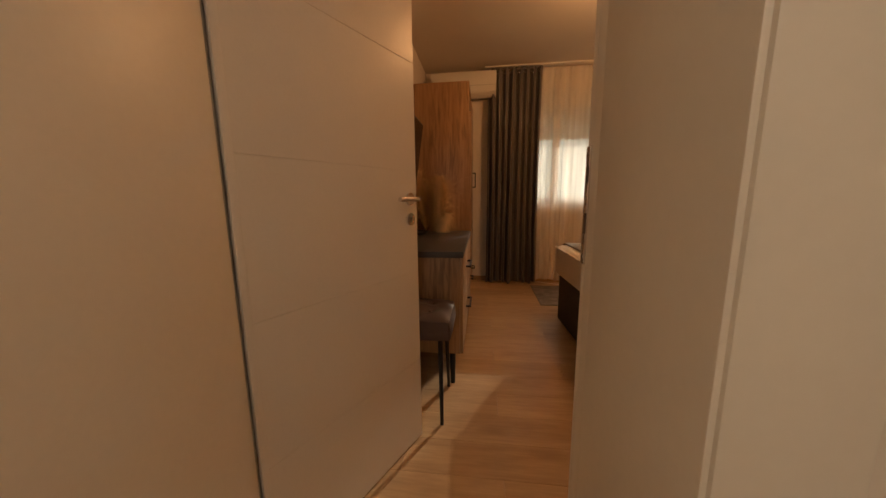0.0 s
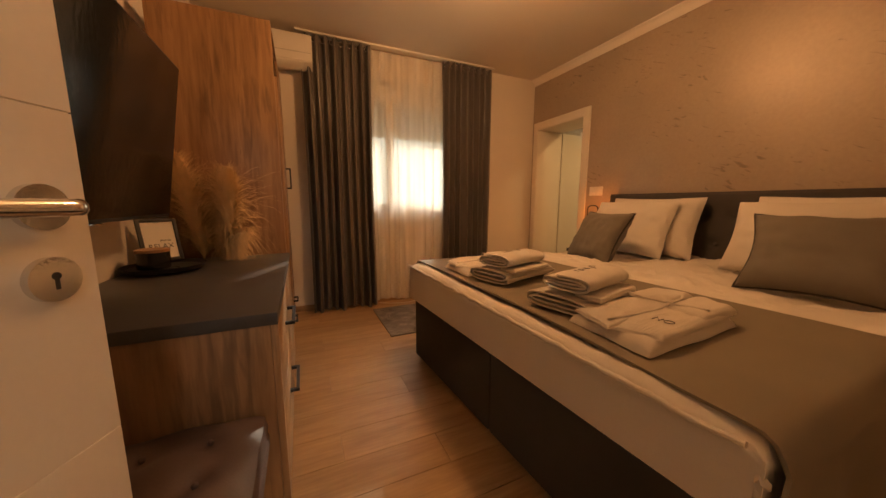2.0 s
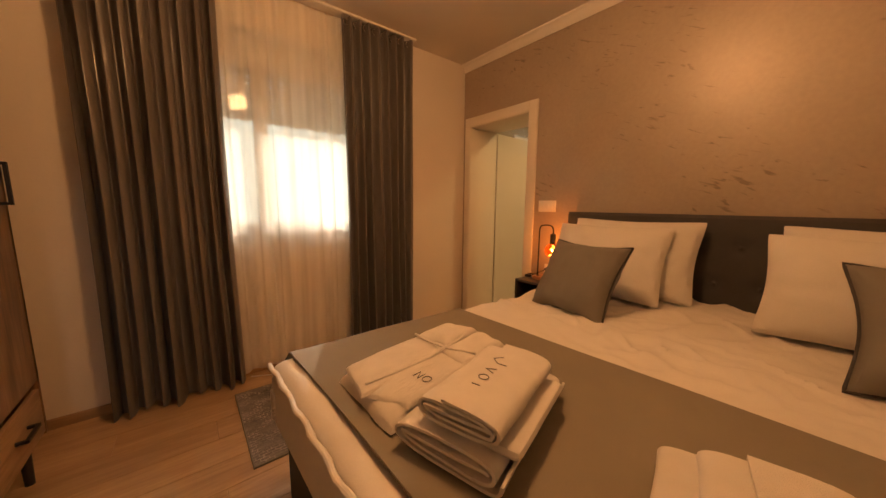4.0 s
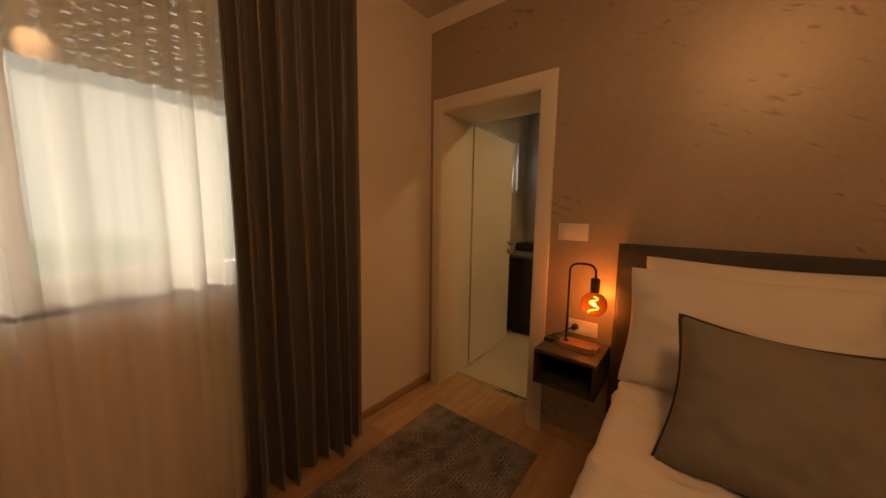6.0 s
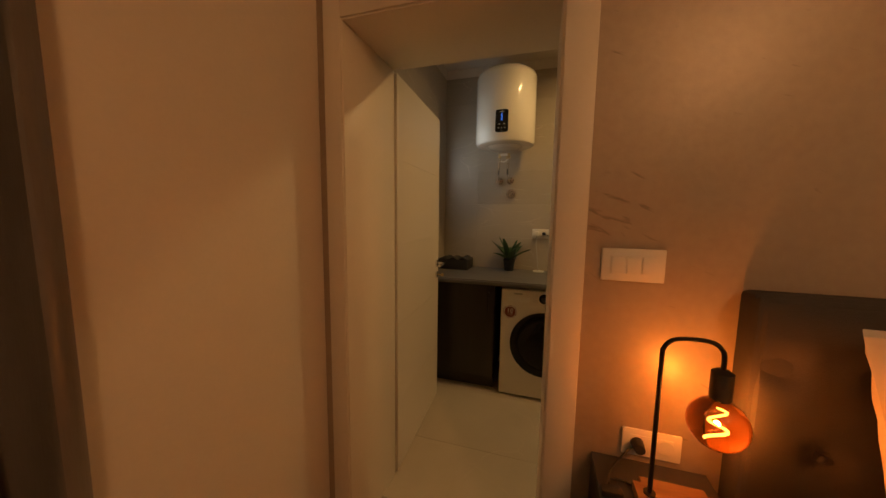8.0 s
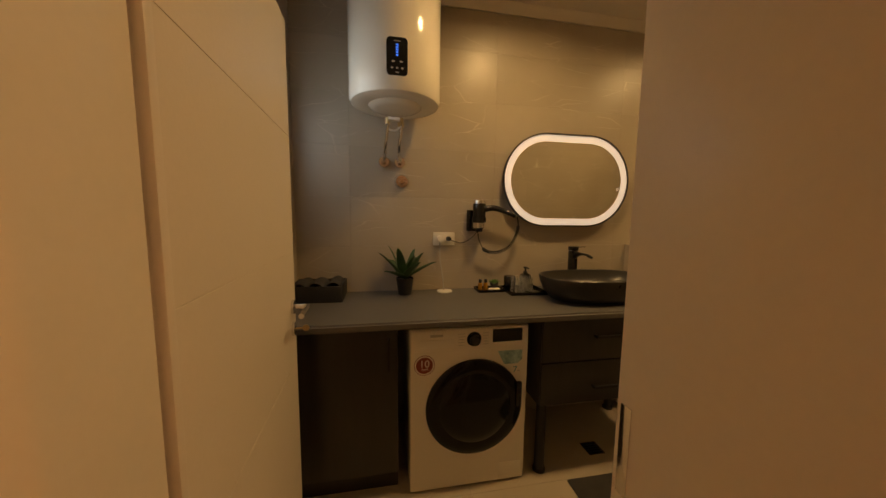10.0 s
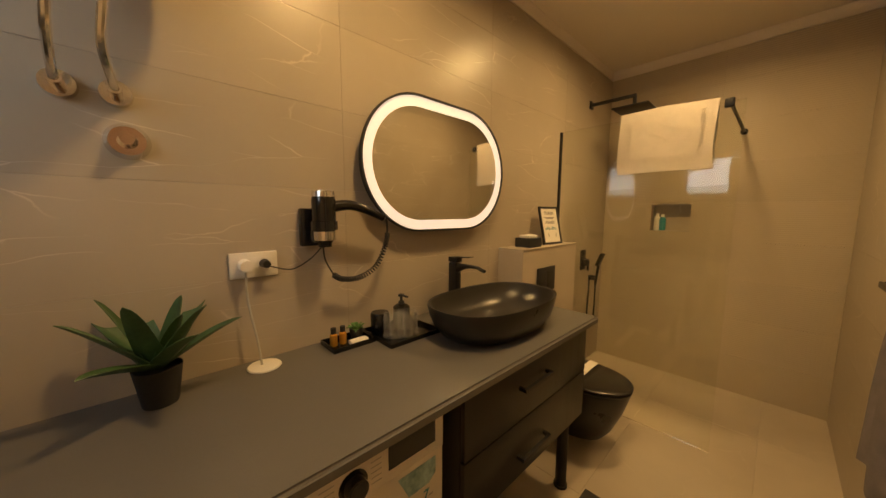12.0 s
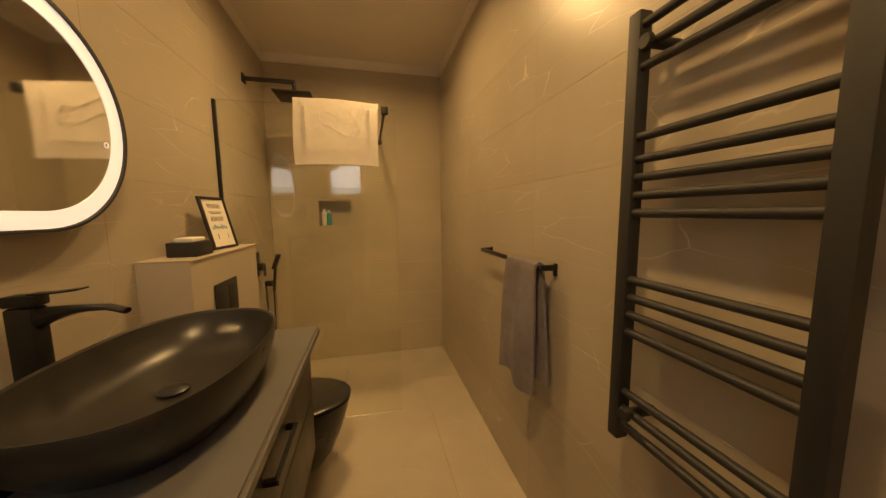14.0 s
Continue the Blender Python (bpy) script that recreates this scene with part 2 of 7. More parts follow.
def sheer(name):
    """Thin voile: part open weave, part scattering cloth."""
    m = bpy.data.materials.new(name)
    m.use_nodes = True
    nt = m.node_tree
    nt.nodes.remove(nt.nodes["Principled BSDF"])
    out = nt.nodes["Material Output"]
    tr, tl, df = (nt.nodes.new("ShaderNodeBsdf" + k) for k in ("Transparent", "Translucent", "Diffuse"))
    for n in (tl, df):
        n.inputs["Color"].default_value = (0.97, 0.95, 0.90, 1)
    m1, m2 = nt.nodes.new("ShaderNodeMixShader"), nt.nodes.new("ShaderNodeMixShader")
    m1.inputs[0].default_value = 0.46
    nt.links.new(tl.outputs[0], m1.inputs[1])
    nt.links.new(df.outputs[0], m1.inputs[2])
    tc = nt.nodes.new("ShaderNodeTexCoord")
    wv = nt.nodes.new("ShaderNodeTexNoise")
    wv.inputs["Scale"].default_value, wv.inputs["Detail"].default_value = 1.0, 3
    mp = nt.nodes.new("ShaderNodeMapping")
    mp.inputs["Scale"].default_value = (5, 5, 0.25)
    nt.links.new(tc.outputs["Object"], mp.inputs["Vector"])
    nt.links.new(mp.outputs["Vector"], wv.inputs["Vector"])
    rr = nt.nodes.new("ShaderNodeMapRange")
    rr.inputs["From Min"].default_value, rr.inputs["From Max"].default_value = 0.36, 0.60
    rr.inputs["To Min"].default_value, rr.inputs["To Max"].default_value = 0.36, 0.74
    nt.links.new(wv.outputs["Fac"], rr.inputs["Value"])
    nt.links.new(rr.outputs["Result"], m2.inputs[0])
    nt.links.new(tr.outputs[0], m2.inputs[1])
    nt.links.new(m1.outputs[0], m2.inputs[2])
    nt.links.new(m2.outputs[0], out.inputs["Surface"])
    return m


def film(name):
    """Clear crumpled plastic: mostly see-through with sharp glints."""
    m = bpy.data.materials.new(name)
    m.use_nodes = True
    b = m.node_tree.nodes["Principled BSDF"]
    b.inputs["Base Color"].default_value = (0.80, 0.79, 0.76, 1)
    b.inputs["Roughness"].default_value = 0.08
    b.inputs["Alpha"].default_value = 0.20
    return m


def plaster_accent(name):
    """Pearl decorative plaster: soft metallic clouds with slanting groups of dark rough scrapes."""
    m = mat(name, (0.41, 0.332, 0.255), 0.42, 0.15, 0.10, 2.0, 40, 0.10)
    nt = m.node_tree
    b = nt.nodes["Principled BSDF"]
    base = b.inputs["Base Color"].links[0].from_socket
    geo = nt.nodes.new("ShaderNodeNewGeometry")
    mp = nt.nodes.new("ShaderNodeMapping")
    mp.inputs["Rotation"].default_value = (radians(-24), 0, 0)
    nt.links.new(geo.outputs["Position"], mp.inputs["Vector"])
    st = nt.nodes.new("ShaderNodeMapping")
    st.inputs["Scale"].default_value = (1, 10, 46)
    nt.links.new(mp.outputs["Vector"], st.inputs["Vector"])
    dash = nt.nodes.new("ShaderNodeTexNoise")
    dash.inputs["Scale"].default_value, dash.inputs["Detail"].default_value, dash.inputs["Distortion"].default_value = 1.0, 5, 0.6
    nt.links.new(st.outputs["Vector"], dash.inputs["Vector"])
    grp = nt.nodes.new("ShaderNodeTexNoise")
    grp.inputs["Scale"].default_value, grp.inputs["Detail"].default_value = 1.7, 2
    nt.links.new(mp.outputs["Vector"], grp.inputs["Vector"])
    add = nt.nodes.new("ShaderNodeMath")
    add.operation = "MULTIPLY_ADD"
    add.inputs[1].default_value = 0.55
    nt.links.new(grp.outputs["Fac"], add.inputs[0])
    nt.links.new(dash.outputs["Fac"], add.inputs[2])
    rr = nt.nodes.new("ShaderNodeMapRange")
    rr.inputs["From Min"].default_value, rr.inputs["From Max"].default_value = 0.94, 1.02
    rr.inputs["To Max"].default_value = 0.5
    nt.links.new(add.outputs[0], rr.inputs["Value"])
    mix = nt.nodes.new("ShaderNodeMix")
    mix.data_type = "RGBA"
    mix.inputs["B"].default_value = (0.10, 0.085, 0.075, 1)
    nt.links.new(rr.outputs["Result"], mix.inputs["Factor"])
    nt.links.new(base, mix.inputs["A"])
    nt.links.new(mix.outputs["Result"], b.inputs["Base Color"])
    return m


def woven_rug(name):
    """Low pile in worn greys with broken light cross lines."""
    m = mat(name, (0.06, 0.056, 0.058), 0.95, 0, 0.5, 7, 160, 0.5, (0.6, 1.4, 1), second=(0.20, 0.18, 0.175))
    nt = m.node_tree
    b = nt.nodes["Principled BSDF"]
    base = b.inputs["Base Color"].links[0].from_socket
    tc = nt.nodes.new("ShaderNodeTexCoord")
    warp = nt.nodes.new("ShaderNodeTexNoise")
    warp.inputs["Scale"].default_value = 30
    nt.links.new(tc.outputs["Object"], warp.inputs["Vector"])
    add = nt.nodes.new("ShaderNodeVectorMath")
    add.operation = "MULTIPLY_ADD"
    add.inputs[1].default_value = (0.012, 0.012, 0)
    nt.links.new(warp.outputs["Color"], add.inputs[0])
    nt.links.new(tc.outputs["Object"], add.inputs[2])
    br = nt.nodes.new("ShaderNodeTexBrick")
    br.inputs["Scale"].default_value = 13
    br.inputs["Mortar Size"].default_value = 0.035
    br.inputs["Color1"].default_value = br.inputs["Color2"].default_value = (0, 0, 0, 1)
    br.inputs["Mortar"].default_value = (1, 1, 1, 1)
    nt.links.new(add.outputs[0], br.inputs["Vector"])
    gate = nt.nodes.new("ShaderNodeTexNoise")
    gate.inputs["Scale"].default_value, gate.inputs["Detail"].default_value = 14, 5
    nt.links.new(tc.outputs["Object"], gate.inputs["Vector"])
    gr = nt.nodes.new("ShaderNodeMapRange")
    gr.inputs["From Min"].default_value, gr.inputs["From Max"].default_value = 0.42, 0.62
    gr.inputs["To Max"].default_value = 1.0
    nt.links.new(gate.outputs["Fac"], gr.inputs["Value"])
    fac = nt.nodes.new("ShaderNodeMath")
    fac.operation = "MULTIPLY"
    nt.links.new(br.outputs["Color"], fac.inputs[0])
    nt.links.new(gr.outputs["Result"], fac.inputs[1])
    mix = nt.nodes.new("ShaderNodeMix")
    mix.data_type = "RGBA"
    mix.inputs["B"].default_value = (0.38, 0.345, 0.32, 1)
    nt.links.new(fac.outputs[0], mix.inputs["Factor"])
    nt.links.new(base, mix.inputs["A"])
    nt.links.new(mix.outputs["Result"], b.inputs["Base Color"])
    return m


M = {
    "wall": mat("wall_paint", (0.74, 0.67, 0.58), 0.75, 0, 0.03, 2, 90, 0.04),
    "ceiling": mat("ceiling_paint", (0.76, 0.70, 0.62), 0.85, 0, 0.03, 2, 90, 0.03),
    "accent": plaster_accent("accent_plaster"),
    "white": mat("white_lacquer", (0.76, 0.70, 0.60), 0.38, 0, 0.03, 3, 70, 0.03),
    "door": mat("door_lacquer", (0.72, 0.66, 0.57), 0.36, 0, 0.03, 3, 120, 0.03),
    "floor": wood("oak_laminate", (0.36, 0.23, 0.12), (0.52, 0.35, 0.19), 0, 0.38, 0.35, 0.07),
    "oak": wood("rustic_oak", (0.20, 0.108, 0.05), (0.43, 0.26, 0.13), 2, 0.42, 0.75, 0.05, 0.6, 0.48),
    "oak_x": wood("rustic_oak_front", (0.26, 0.15, 0.07), (0.46, 0.29, 0.15), 1, 0.42, 0.6, 0.05, 1.0, 0.3),
    "base_wood": wood("baseboard_oak", (0.30, 0.19, 0.10), (0.44, 0.29, 0.16), 0, 0.45, 0.1, 0.05),
    "slate": mat("dark_worktop", (0.055, 0.055, 0.06), 0.42, 0, 0.2, 8, 200, 0.06),
    "black": mat("black_metal", (0.018, 0.018, 0.02), 0.36, 0.3, 0.2, 10, 200, 0.03),
    "black_matt": mat("black_matt", (0.02, 0.02, 0.021), 0.55, 0, 0.2, 10, 200, 0.04),
    "black_gloss": mat("black_gloss", (0.010, 0.010, 0.011), 0.16, 0, 0.1, 10, 200, 0.01),
    "chrome": mat("brushed_steel", (0.74, 0.73, 0.72), 0.13, 1, 0.05, 10, 200, 0.02),
    "brass": mat("valve_brass", (0.55, 0.42, 0.22), 0.3, 1, 0.1, 20, 200, 0.02),
    "curtain": mat("taupe_satin", (0.135, 0.124, 0.115), 0.30, 0, 0.12, 5, 300, 0.05, (1, 1, 0.1)),
    "sheer": sheer("voile"),
    "boxspring": mat("charcoal_fabric", (0.054, 0.050, 0.048), 0.85, 0, 0.2, 8, 400, 0.25),
    "linen": mat("white_cotton", (0.68, 0.635, 0.57), 0.8, 0, 0.04, 4, 150, 0.08),
    "runner": mat("taupe_throw", (0.205, 0.176, 0.128), 0.75, 0, 0.1, 6, 400, 0.12),
    "cushion": mat("taupe_cushion", (0.165, 0.150, 0.120), 0.7, 0, 0.1, 6, 400, 0.12),
    "terry": mat("white_terry", (0.69, 0.64, 0.57), 0.95, 0, 0.06, 20, 500, 0.5),
    "grey_terry": mat("grey_terry", (0.21, 0.185, 0.20), 0.95, 0, 0.2, 20, 400, 0.6),
    "dark_terry": mat("dark_terry", (0.05, 0.047, 0.047), 0.95, 0, 0.25, 20, 400, 0.6),
    "velvet": mat("brown_velvet", (0.075, 0.05, 0.045), 0.6, 0, 0.25, 6, 300, 0.1),
    "rug": woven_rug("grey_rug"),
    "cord": mat("dark_cord", (0.035, 0.03, 0.027), 0.7),
    "pampas": mat("pampas", (0.80, 0.58, 0.30), 0.9, 0, 0.15, 20, 200, 0.2),
    "paper": mat("paper", (0.80, 0.77, 0.70), 0.7, 0, 0.03, 5, 100, 0.02),
    "ink": mat("ink", (0.10, 0.09, 0.085), 0.7, 0, 0.1),
    "plastic": mat("white_plastic", (0.78, 0.75, 0.69), 0.35, 0, 0.02, 5, 100, 0.01),
    "enamel": mat("white_enamel", (0.80, 0.76, 0.68), 0.14, 0, 0.015, 4, 60, 0.005),
    "tile": stone("taupe_tile", (0.375, 0.325, 0.255), (0.450, 0.396, 0.315), (0.78, 0.70, 0.58), 0.35, amount=0.66),
    "tile_rib": stone("ribbed_tile", (0.43, 0.37, 0.27), (0.50, 0.43, 0.32), (0.5, 0.43, 0.34), 0.35, 1.2, 0.15, 0.03, ribs=22),
    "tile_floor": stone("pale_floor_tile", (0.44, 0.38, 0.295), (0.52, 0.455, 0.36), (0.62, 0.55, 0.45), 0.38, 1.8, 0.4),
    "tile_light": stone("light_cistern_tile", (0.46, 0.40, 0.32), (0.54, 0.47, 0.38), (0.66, 0.6, 0.5), 0.35, 1.4, 0.2),
    "grout_light": mat("grout_light", (0.46, 0.41, 0.34), 0.9, 0, 0.08, 20, 200, 0.1),
    "grout": mat("grout", (0.34, 0.295, 0.23), 0.9, 0, 0.08, 20, 200, 0.1),
    "top": mat("counter_laminate", (0.125, 0.12, 0.115), 0.36, 0, 0.08, 6, 300, 0.05),
    "cab": mat("anthracite_front", (0.032, 0.029, 0.026), 0.4, 0, 0.2, 5, 200, 0.05, (1, 6, 0.6)),
    "basin": mat("black_ceramic", (0.022, 0.021, 0.02), 0.30, 0, 0.1, 5, 100, 0.01),
    "mirror": mat("mirror_silver", (0.83, 0.82, 0.78), 0.01, 1, 0.0, 1, 1, 0.0),
    "led": glow("led_band", (0.97, 0.89, 0.80), 0.43),
    "glass": glass("clear_glass", (0.955, 0.965, 0.90)),
    "pane": glass("window_glass", (1, 1, 1)),
    "frost": glass("frosted_glass", (0.68, 0.72, 0.70), 0.6),
    "film": film("thin_film"),
    "amber": glass("amber_bulb", (1.0, 0.42, 0.10)),
    "filament": glow("filament", (1.0, 0.45, 0.10), 14),
    "lcd": glow("blue_display", (0.05, 0.2, 1.0), 1.5),
    "leaf": mat("plant_leaf", (0.045, 0.10, 0.035), 0.45, 0, 0.3, 12, 100, 0.1),
    "leaf2": mat("succulent_leaf", (0.10, 0.22, 0.05), 0.45, 0, 0.3, 12, 100, 0.1),
    "honey": mat("amber_liquid", (0.50, 0.24, 0.03), 0.15, 0, 0.1),
    "soap": mat("soap_pack", (0.80, 0.77, 0.72), 0.5, 0, 0.03),
    "teal": mat("teal_bottle", (0.05, 0.30, 0.36), 0.35, 0, 0.1),
    "blue_sticker": mat("blue_sticker", (0.06, 0.28, 0.42), 0.4, 0, 0.5, 14, 60, 0.0, second=(0.35, 0.5, 0.5)),
    "red_sticker": mat("red_sticker", (0.20, 0.03, 0.03), 0.4, 0, 0.1),
    "walnut": wood("lamp_base_wood", (0.30, 0.15, 0.07), (0.45, 0.25, 0.12), 1, 0.45, 0, 0.02),
    "outside": glow("daylight_glow", (0.90, 0.82, 0.66), 0.70),
    "ground_glow": glow("green_ground_glow", (0.40, 0.45, 0.22), 0.6),
    "shutter": mat("shutter_slat", (0.42, 0.41, 0.38), 0.6, 0, 0.05),
    "porthole": mat("porthole_glass", (0.005, 0.005, 0.0055), 0.10, 0, 0.1, 10, 200, 0.0, spec=0.28),
    "screen": mat("tv_screen", (0.006, 0.006, 0.007), 0.10, 0, 0.1),
    "sole": mat("rubber", (0.02, 0.02, 0.02), 0.8),
}


# ---- building blocks ----
ORG = {}


def thing(name, at, label, category, group="", kind=""):
    ob = new(name)
    ob.location = at
    ob.empty_display_size = 0.1
    ORG[ob.name] = Vector(at)
    return tagged(ob, label, category, group, kind)


def part(name, bm, material, parent=None, label="", smooth=True, at=None):
    """One mesh object from a bmesh in world coordinates, under a thing or a part."""
    me = bpy.data.meshes.new(name)
    origin = Vector(at) if at is not None else (ORG[parent.name] if parent else Vector((0, 0, 0)))
    bm.transform(Matrix.Translation(-origin))
    bmesh.ops.recalc_face_normals(bm, faces=bm.faces[:])
    if smooth:
        for f in bm.faces:
            f.smooth = True
        for e in bm.edges:
            e.smooth = len(e.link_faces) == 2 and e.calc_face_angle(0) < 0.6
    bm.to_mesh(me)
    bm.free()
    me.materials.append(M[material] if isinstance(material, str) else material)
    ob = new(name, me)
    if parent:
        ob.parent = parent
        ob.location = origin - ORG[parent.name]
    else:
        ob.location = origin
    ORG[ob.name] = origin
    return tagged(ob, label)


def structure(name, bm, material, label="", at=(0, 0, 0), smooth=True):
    return tagged(part(name, bm, material, None, "", smooth, at), label, "", "", "structure")


def box(bm, x0, x1, y0, y1, z0, z1, bevel=0.0, seg=2):
    x0, x1, y0, y1, z0, z1 = min(x0, x1), max(x0, x1), min(y0, y1), max(y0, y1), min(z0, z1), max(z0, z1)
    r = bmesh.ops.create_cube(bm, size=1)
    vs = r["verts"]
    for v in vs:
        v.co = Vector(((x0 + x1) / 2 + v.co.x * (x1 - x0), (y0 + y1) / 2 + v.co.y * (y1 - y0), (z0 + z1) / 2 + v.co.z * (z1 - z0)))
    if bevel:
        es = list({e for v in vs for e in v.link_edges})
        bmesh.ops.bevel(bm, geom=es, offset=bevel, segments=seg, affect="EDGES", profile=0.5)
    return bm


def boxes(*rows, bevel=0.0):
    bm = bmesh.new()
    for r in rows:
        box(bm, *r[:6], bevel=r[6] if len(r) > 6 else bevel)
    return bm


def rod(bm, a, b, r0, r1=None, seg=16):
    a, b = Vector(a), Vector(b)
    d = b - a
    m = Matrix.Translation((a + b) / 2) @ d.to_track_quat("Z", "Y").to_matrix().to_4x4()
    bmesh.ops.create_cone(bm, cap_ends=True, segments=seg, radius1=r0, radius2=r0 if r1 is None else r1, depth=d.length, matrix=m)
    return bm


def smooth_line(points, steps=8):
    pts = [Vector(p) for p in points]
    out = []
    for i in range(len(pts) - 1):
        p0, p1, p2, p3 = pts[max(i - 1, 0)], pts[i], pts[i + 1], pts[min(i + 2, len(pts) - 1)]
        for k in range(steps):
            t = k / steps
            out.append(0.5 * (2 * p1 + (p2 - p0) * t + (2 * p0 - 5 * p1 + 4 * p2 - p3) * t * t + (3 * p1 - p0 - 3 * p2 + p3) * t ** 3))
    return out + [pts[-1]]


def tube(bm, points, r, seg=10, taper=None):
    pts = [Vector(p) for p in points]
    rings, side = [], None
    for i, p in enumerate(pts):
        d = (pts[min(i + 1, len(pts) - 1)] - pts[max(i - 1, 0)]).normalized()
        if side is None:
            side = d.orthogonal().normalized()
        side = (side - d * side.dot(d)).normalized()
        up = d.cross(side)
        rad = r if taper is None else r * taper(i / (len(pts) - 1))
        rings.append([bm.verts.new(p + (side * math.cos(2 * math.pi * k / seg) + up * math.sin(2 * math.pi * k / seg)) * rad) for k in range(seg)])
    for a, b in zip(rings, rings[1:]):
        for k in range(seg):
            bm.faces.new((a[k], a[(k + 1) % seg], b[(k + 1) % seg], b[k]))
    bm.faces.new(rings[0][::-1])
    bm.faces.new(rings[-1])
    return bm


def lathe(bm, center, profile, seg=32, sx=1.0, sy=1.0, power=2.0):
    """Rings of (radius, height) round a vertical axis; power above 2 squares the outline."""
    cx, cy, cz = center
    rings = []
    for r, z in profile:
        ring = []
        for k in range(seg):
            a = 2 * math.pi * k / seg
            c, s = math.cos(a), math.sin(a)
            f = (abs(c) ** power + abs(s) ** power) ** (-1 / power)
            ring.append(bm.verts.new((cx + max(r, 1e-4) * c * f * sx, cy + max(r, 1e-4) * s * f * sy, cz + z)))
        rings.append(ring)
    for a, b in zip(rings, rings[1:]):
        for k in range(seg):
            bm.faces.new((a[k], a[(k + 1) % seg], b[(k + 1) % seg], b[k]))
    bm.faces.new(rings[0][::-1])
    bm.faces.new(rings[-1])
    return bm


def sheet(bm, nu, nv, f, thick=0.0):
    """A grid f(u, v) with u, v in 0..1; thick gives it a back side."""
    def grid(off):
        return [[bm.verts.new(f(i / nu, j / nv) + off) for j in range(nv + 1)] for i in range(nu + 1)]
    g = grid(Vector((0, 0, 0)))
    for i in range(nu):
        for j in range(nv):
            bm.faces.new((g[i][j], g[i + 1][j], g[i + 1][j + 1], g[i][j + 1]))
    if thick:
        bm.normal_update()
        bmesh.ops.solidify(bm, geom=bm.faces[:], thickness=thick)
    return bm


def outline(bm, pts, depth, plane_to_world):
    """A flat outline of 2D points pushed out by depth; plane_to_world(u, v, w) gives places."""
    a = [bm.verts.new(plane_to_world(u, v, 0)) for u, v in pts]
    b = [bm.verts.new(plane_to_world(u, v, depth)) for u, v in pts]
    n = len(pts)
    bm.faces.new(a)
    bm.faces.new(b[::-1])
    for k in range(n):
        bm.faces.new((a[k], a[(k + 1) % n], b[(k + 1) % n], b[k]))
    return bm


def stadium(cy, cz, w, h, n=24, r=None):
    r = h / 2 if r is None else r
    pts = []
    for sx, sz, a0 in ((1, 1, 0), (-1, 1, 90), (-1, -1, 180), (1, -1, 270)):
        for k in range(n + 1):
            a = radians(a0 + 90 * k / n)
            pts.append((cy + sx * (w / 2 - r) + r * math.cos(a), cz + sz * (h / 2 - r) + r * math.sin(a)))
    return pts


def ring_band(bm, outer, inner, depth, place):
    n = len(outer)
    vo = [[bm.verts.new(place(u, v, w)) for u, v in outer] for w in (0, depth)]
    vi = [[bm.verts.new(place(u, v, w)) for u, v in inner] for w in (0, depth)]
    for k in range(n):
        j = (k + 1) % n
        bm.faces.new((vo[0][k], vo[0][j], vo[1][j], vo[1][k]))
        bm.faces.new((vi[0][j], vi[0][k], vi[1][k], vi[1][j]))
        bm.faces.new((vo[1][k], vo[1][j], vi[1][j], vi[1][k]))
        bm.faces.new((vo[0][j], vo[0][k], vi[0][k], vi[0][j]))
    return bm


def lettering(text, size, material, m, parent=None, name="lettering", depth=0.0006):
    c = bpy.data.curves.new(name, "FONT")
    c.body, c.size, c.extrude, c.align_x, c.align_y = text, size, depth, "CENTER", "CENTER"
    tmp = bpy.data.objects.new(name, c)
    me = bpy.data.meshes.new_from_object(tmp)
    bpy.data.objects.remove(tmp)
    me.materials.clear()
    me.materials.append(M[material])
    ob = new(name, me)
    if parent:
        ob.parent = parent
        m = Matrix.Translation(-ORG[parent.name]) @ m
    ob.matrix_basis = m
    return ob

# ---- structure ----
XL, XW, Y0, Y1, H = -0.75, 2.85, 0.04, 3.87, 2.70
BX0, BX1, BY0 = 3.236, 4.755, 0.033
DY0, DY1, DH = 3.03, 3.755, 2.06      # bathroom doorway
JX0, JX1 = -0.606, 0.127                # bedroom doorway
WX0, WX1, WZ0, WZ1 = 0.52, 1.72, 1.0, 2.42    # bedroom window
VX0, VX1, VZ0, VZ1 = 3.80, 4.52, 1.60, 2.16   # bathroom window
T = 0.34
YB = 3.96

wall_north = structure("wall_north", boxes(
    (XL - 0.2, WX0, Y1, Y1 + T, 0, H), (WX1, 3.05, Y1, Y1 + T, 0, H), (3.05, VX0, YB, Y1 + T, 0, H), (VX1, BX1 + 0.2, YB, Y1 + T, 0, H),
    (WX0, WX1, Y1, Y1 + T, 0, WZ0), (WX0, WX1, Y1, Y1 + T, WZ1, H), (VX0, VX1, YB, Y1 + T, 0, VZ0), (VX0, VX1, YB, Y1 + T, VZ1, H)),
    "wall", "plain warm white painted outer wall with window openings", smooth=False)
wall_south = structure("wall_south", boxes((XL - 0.2, JX0 - 0.03, Y0 - 0.26, Y0 + 0.185, 0, H), (JX1 + 0.035, XW, Y0 - 0.26, Y0, 0, H), (JX0 - 0.03, JX1 + 0.035, Y0 - 0.26, Y0, 2.1, H)),
                       "wall", "plain warm white painted wall round the entrance door", smooth=False)
wall_west = structure("wall_west", boxes((XL - 0.2, XL, Y0, Y1, 0, H)), "wall", "plain warm white painted wall behind the television", smooth=False)
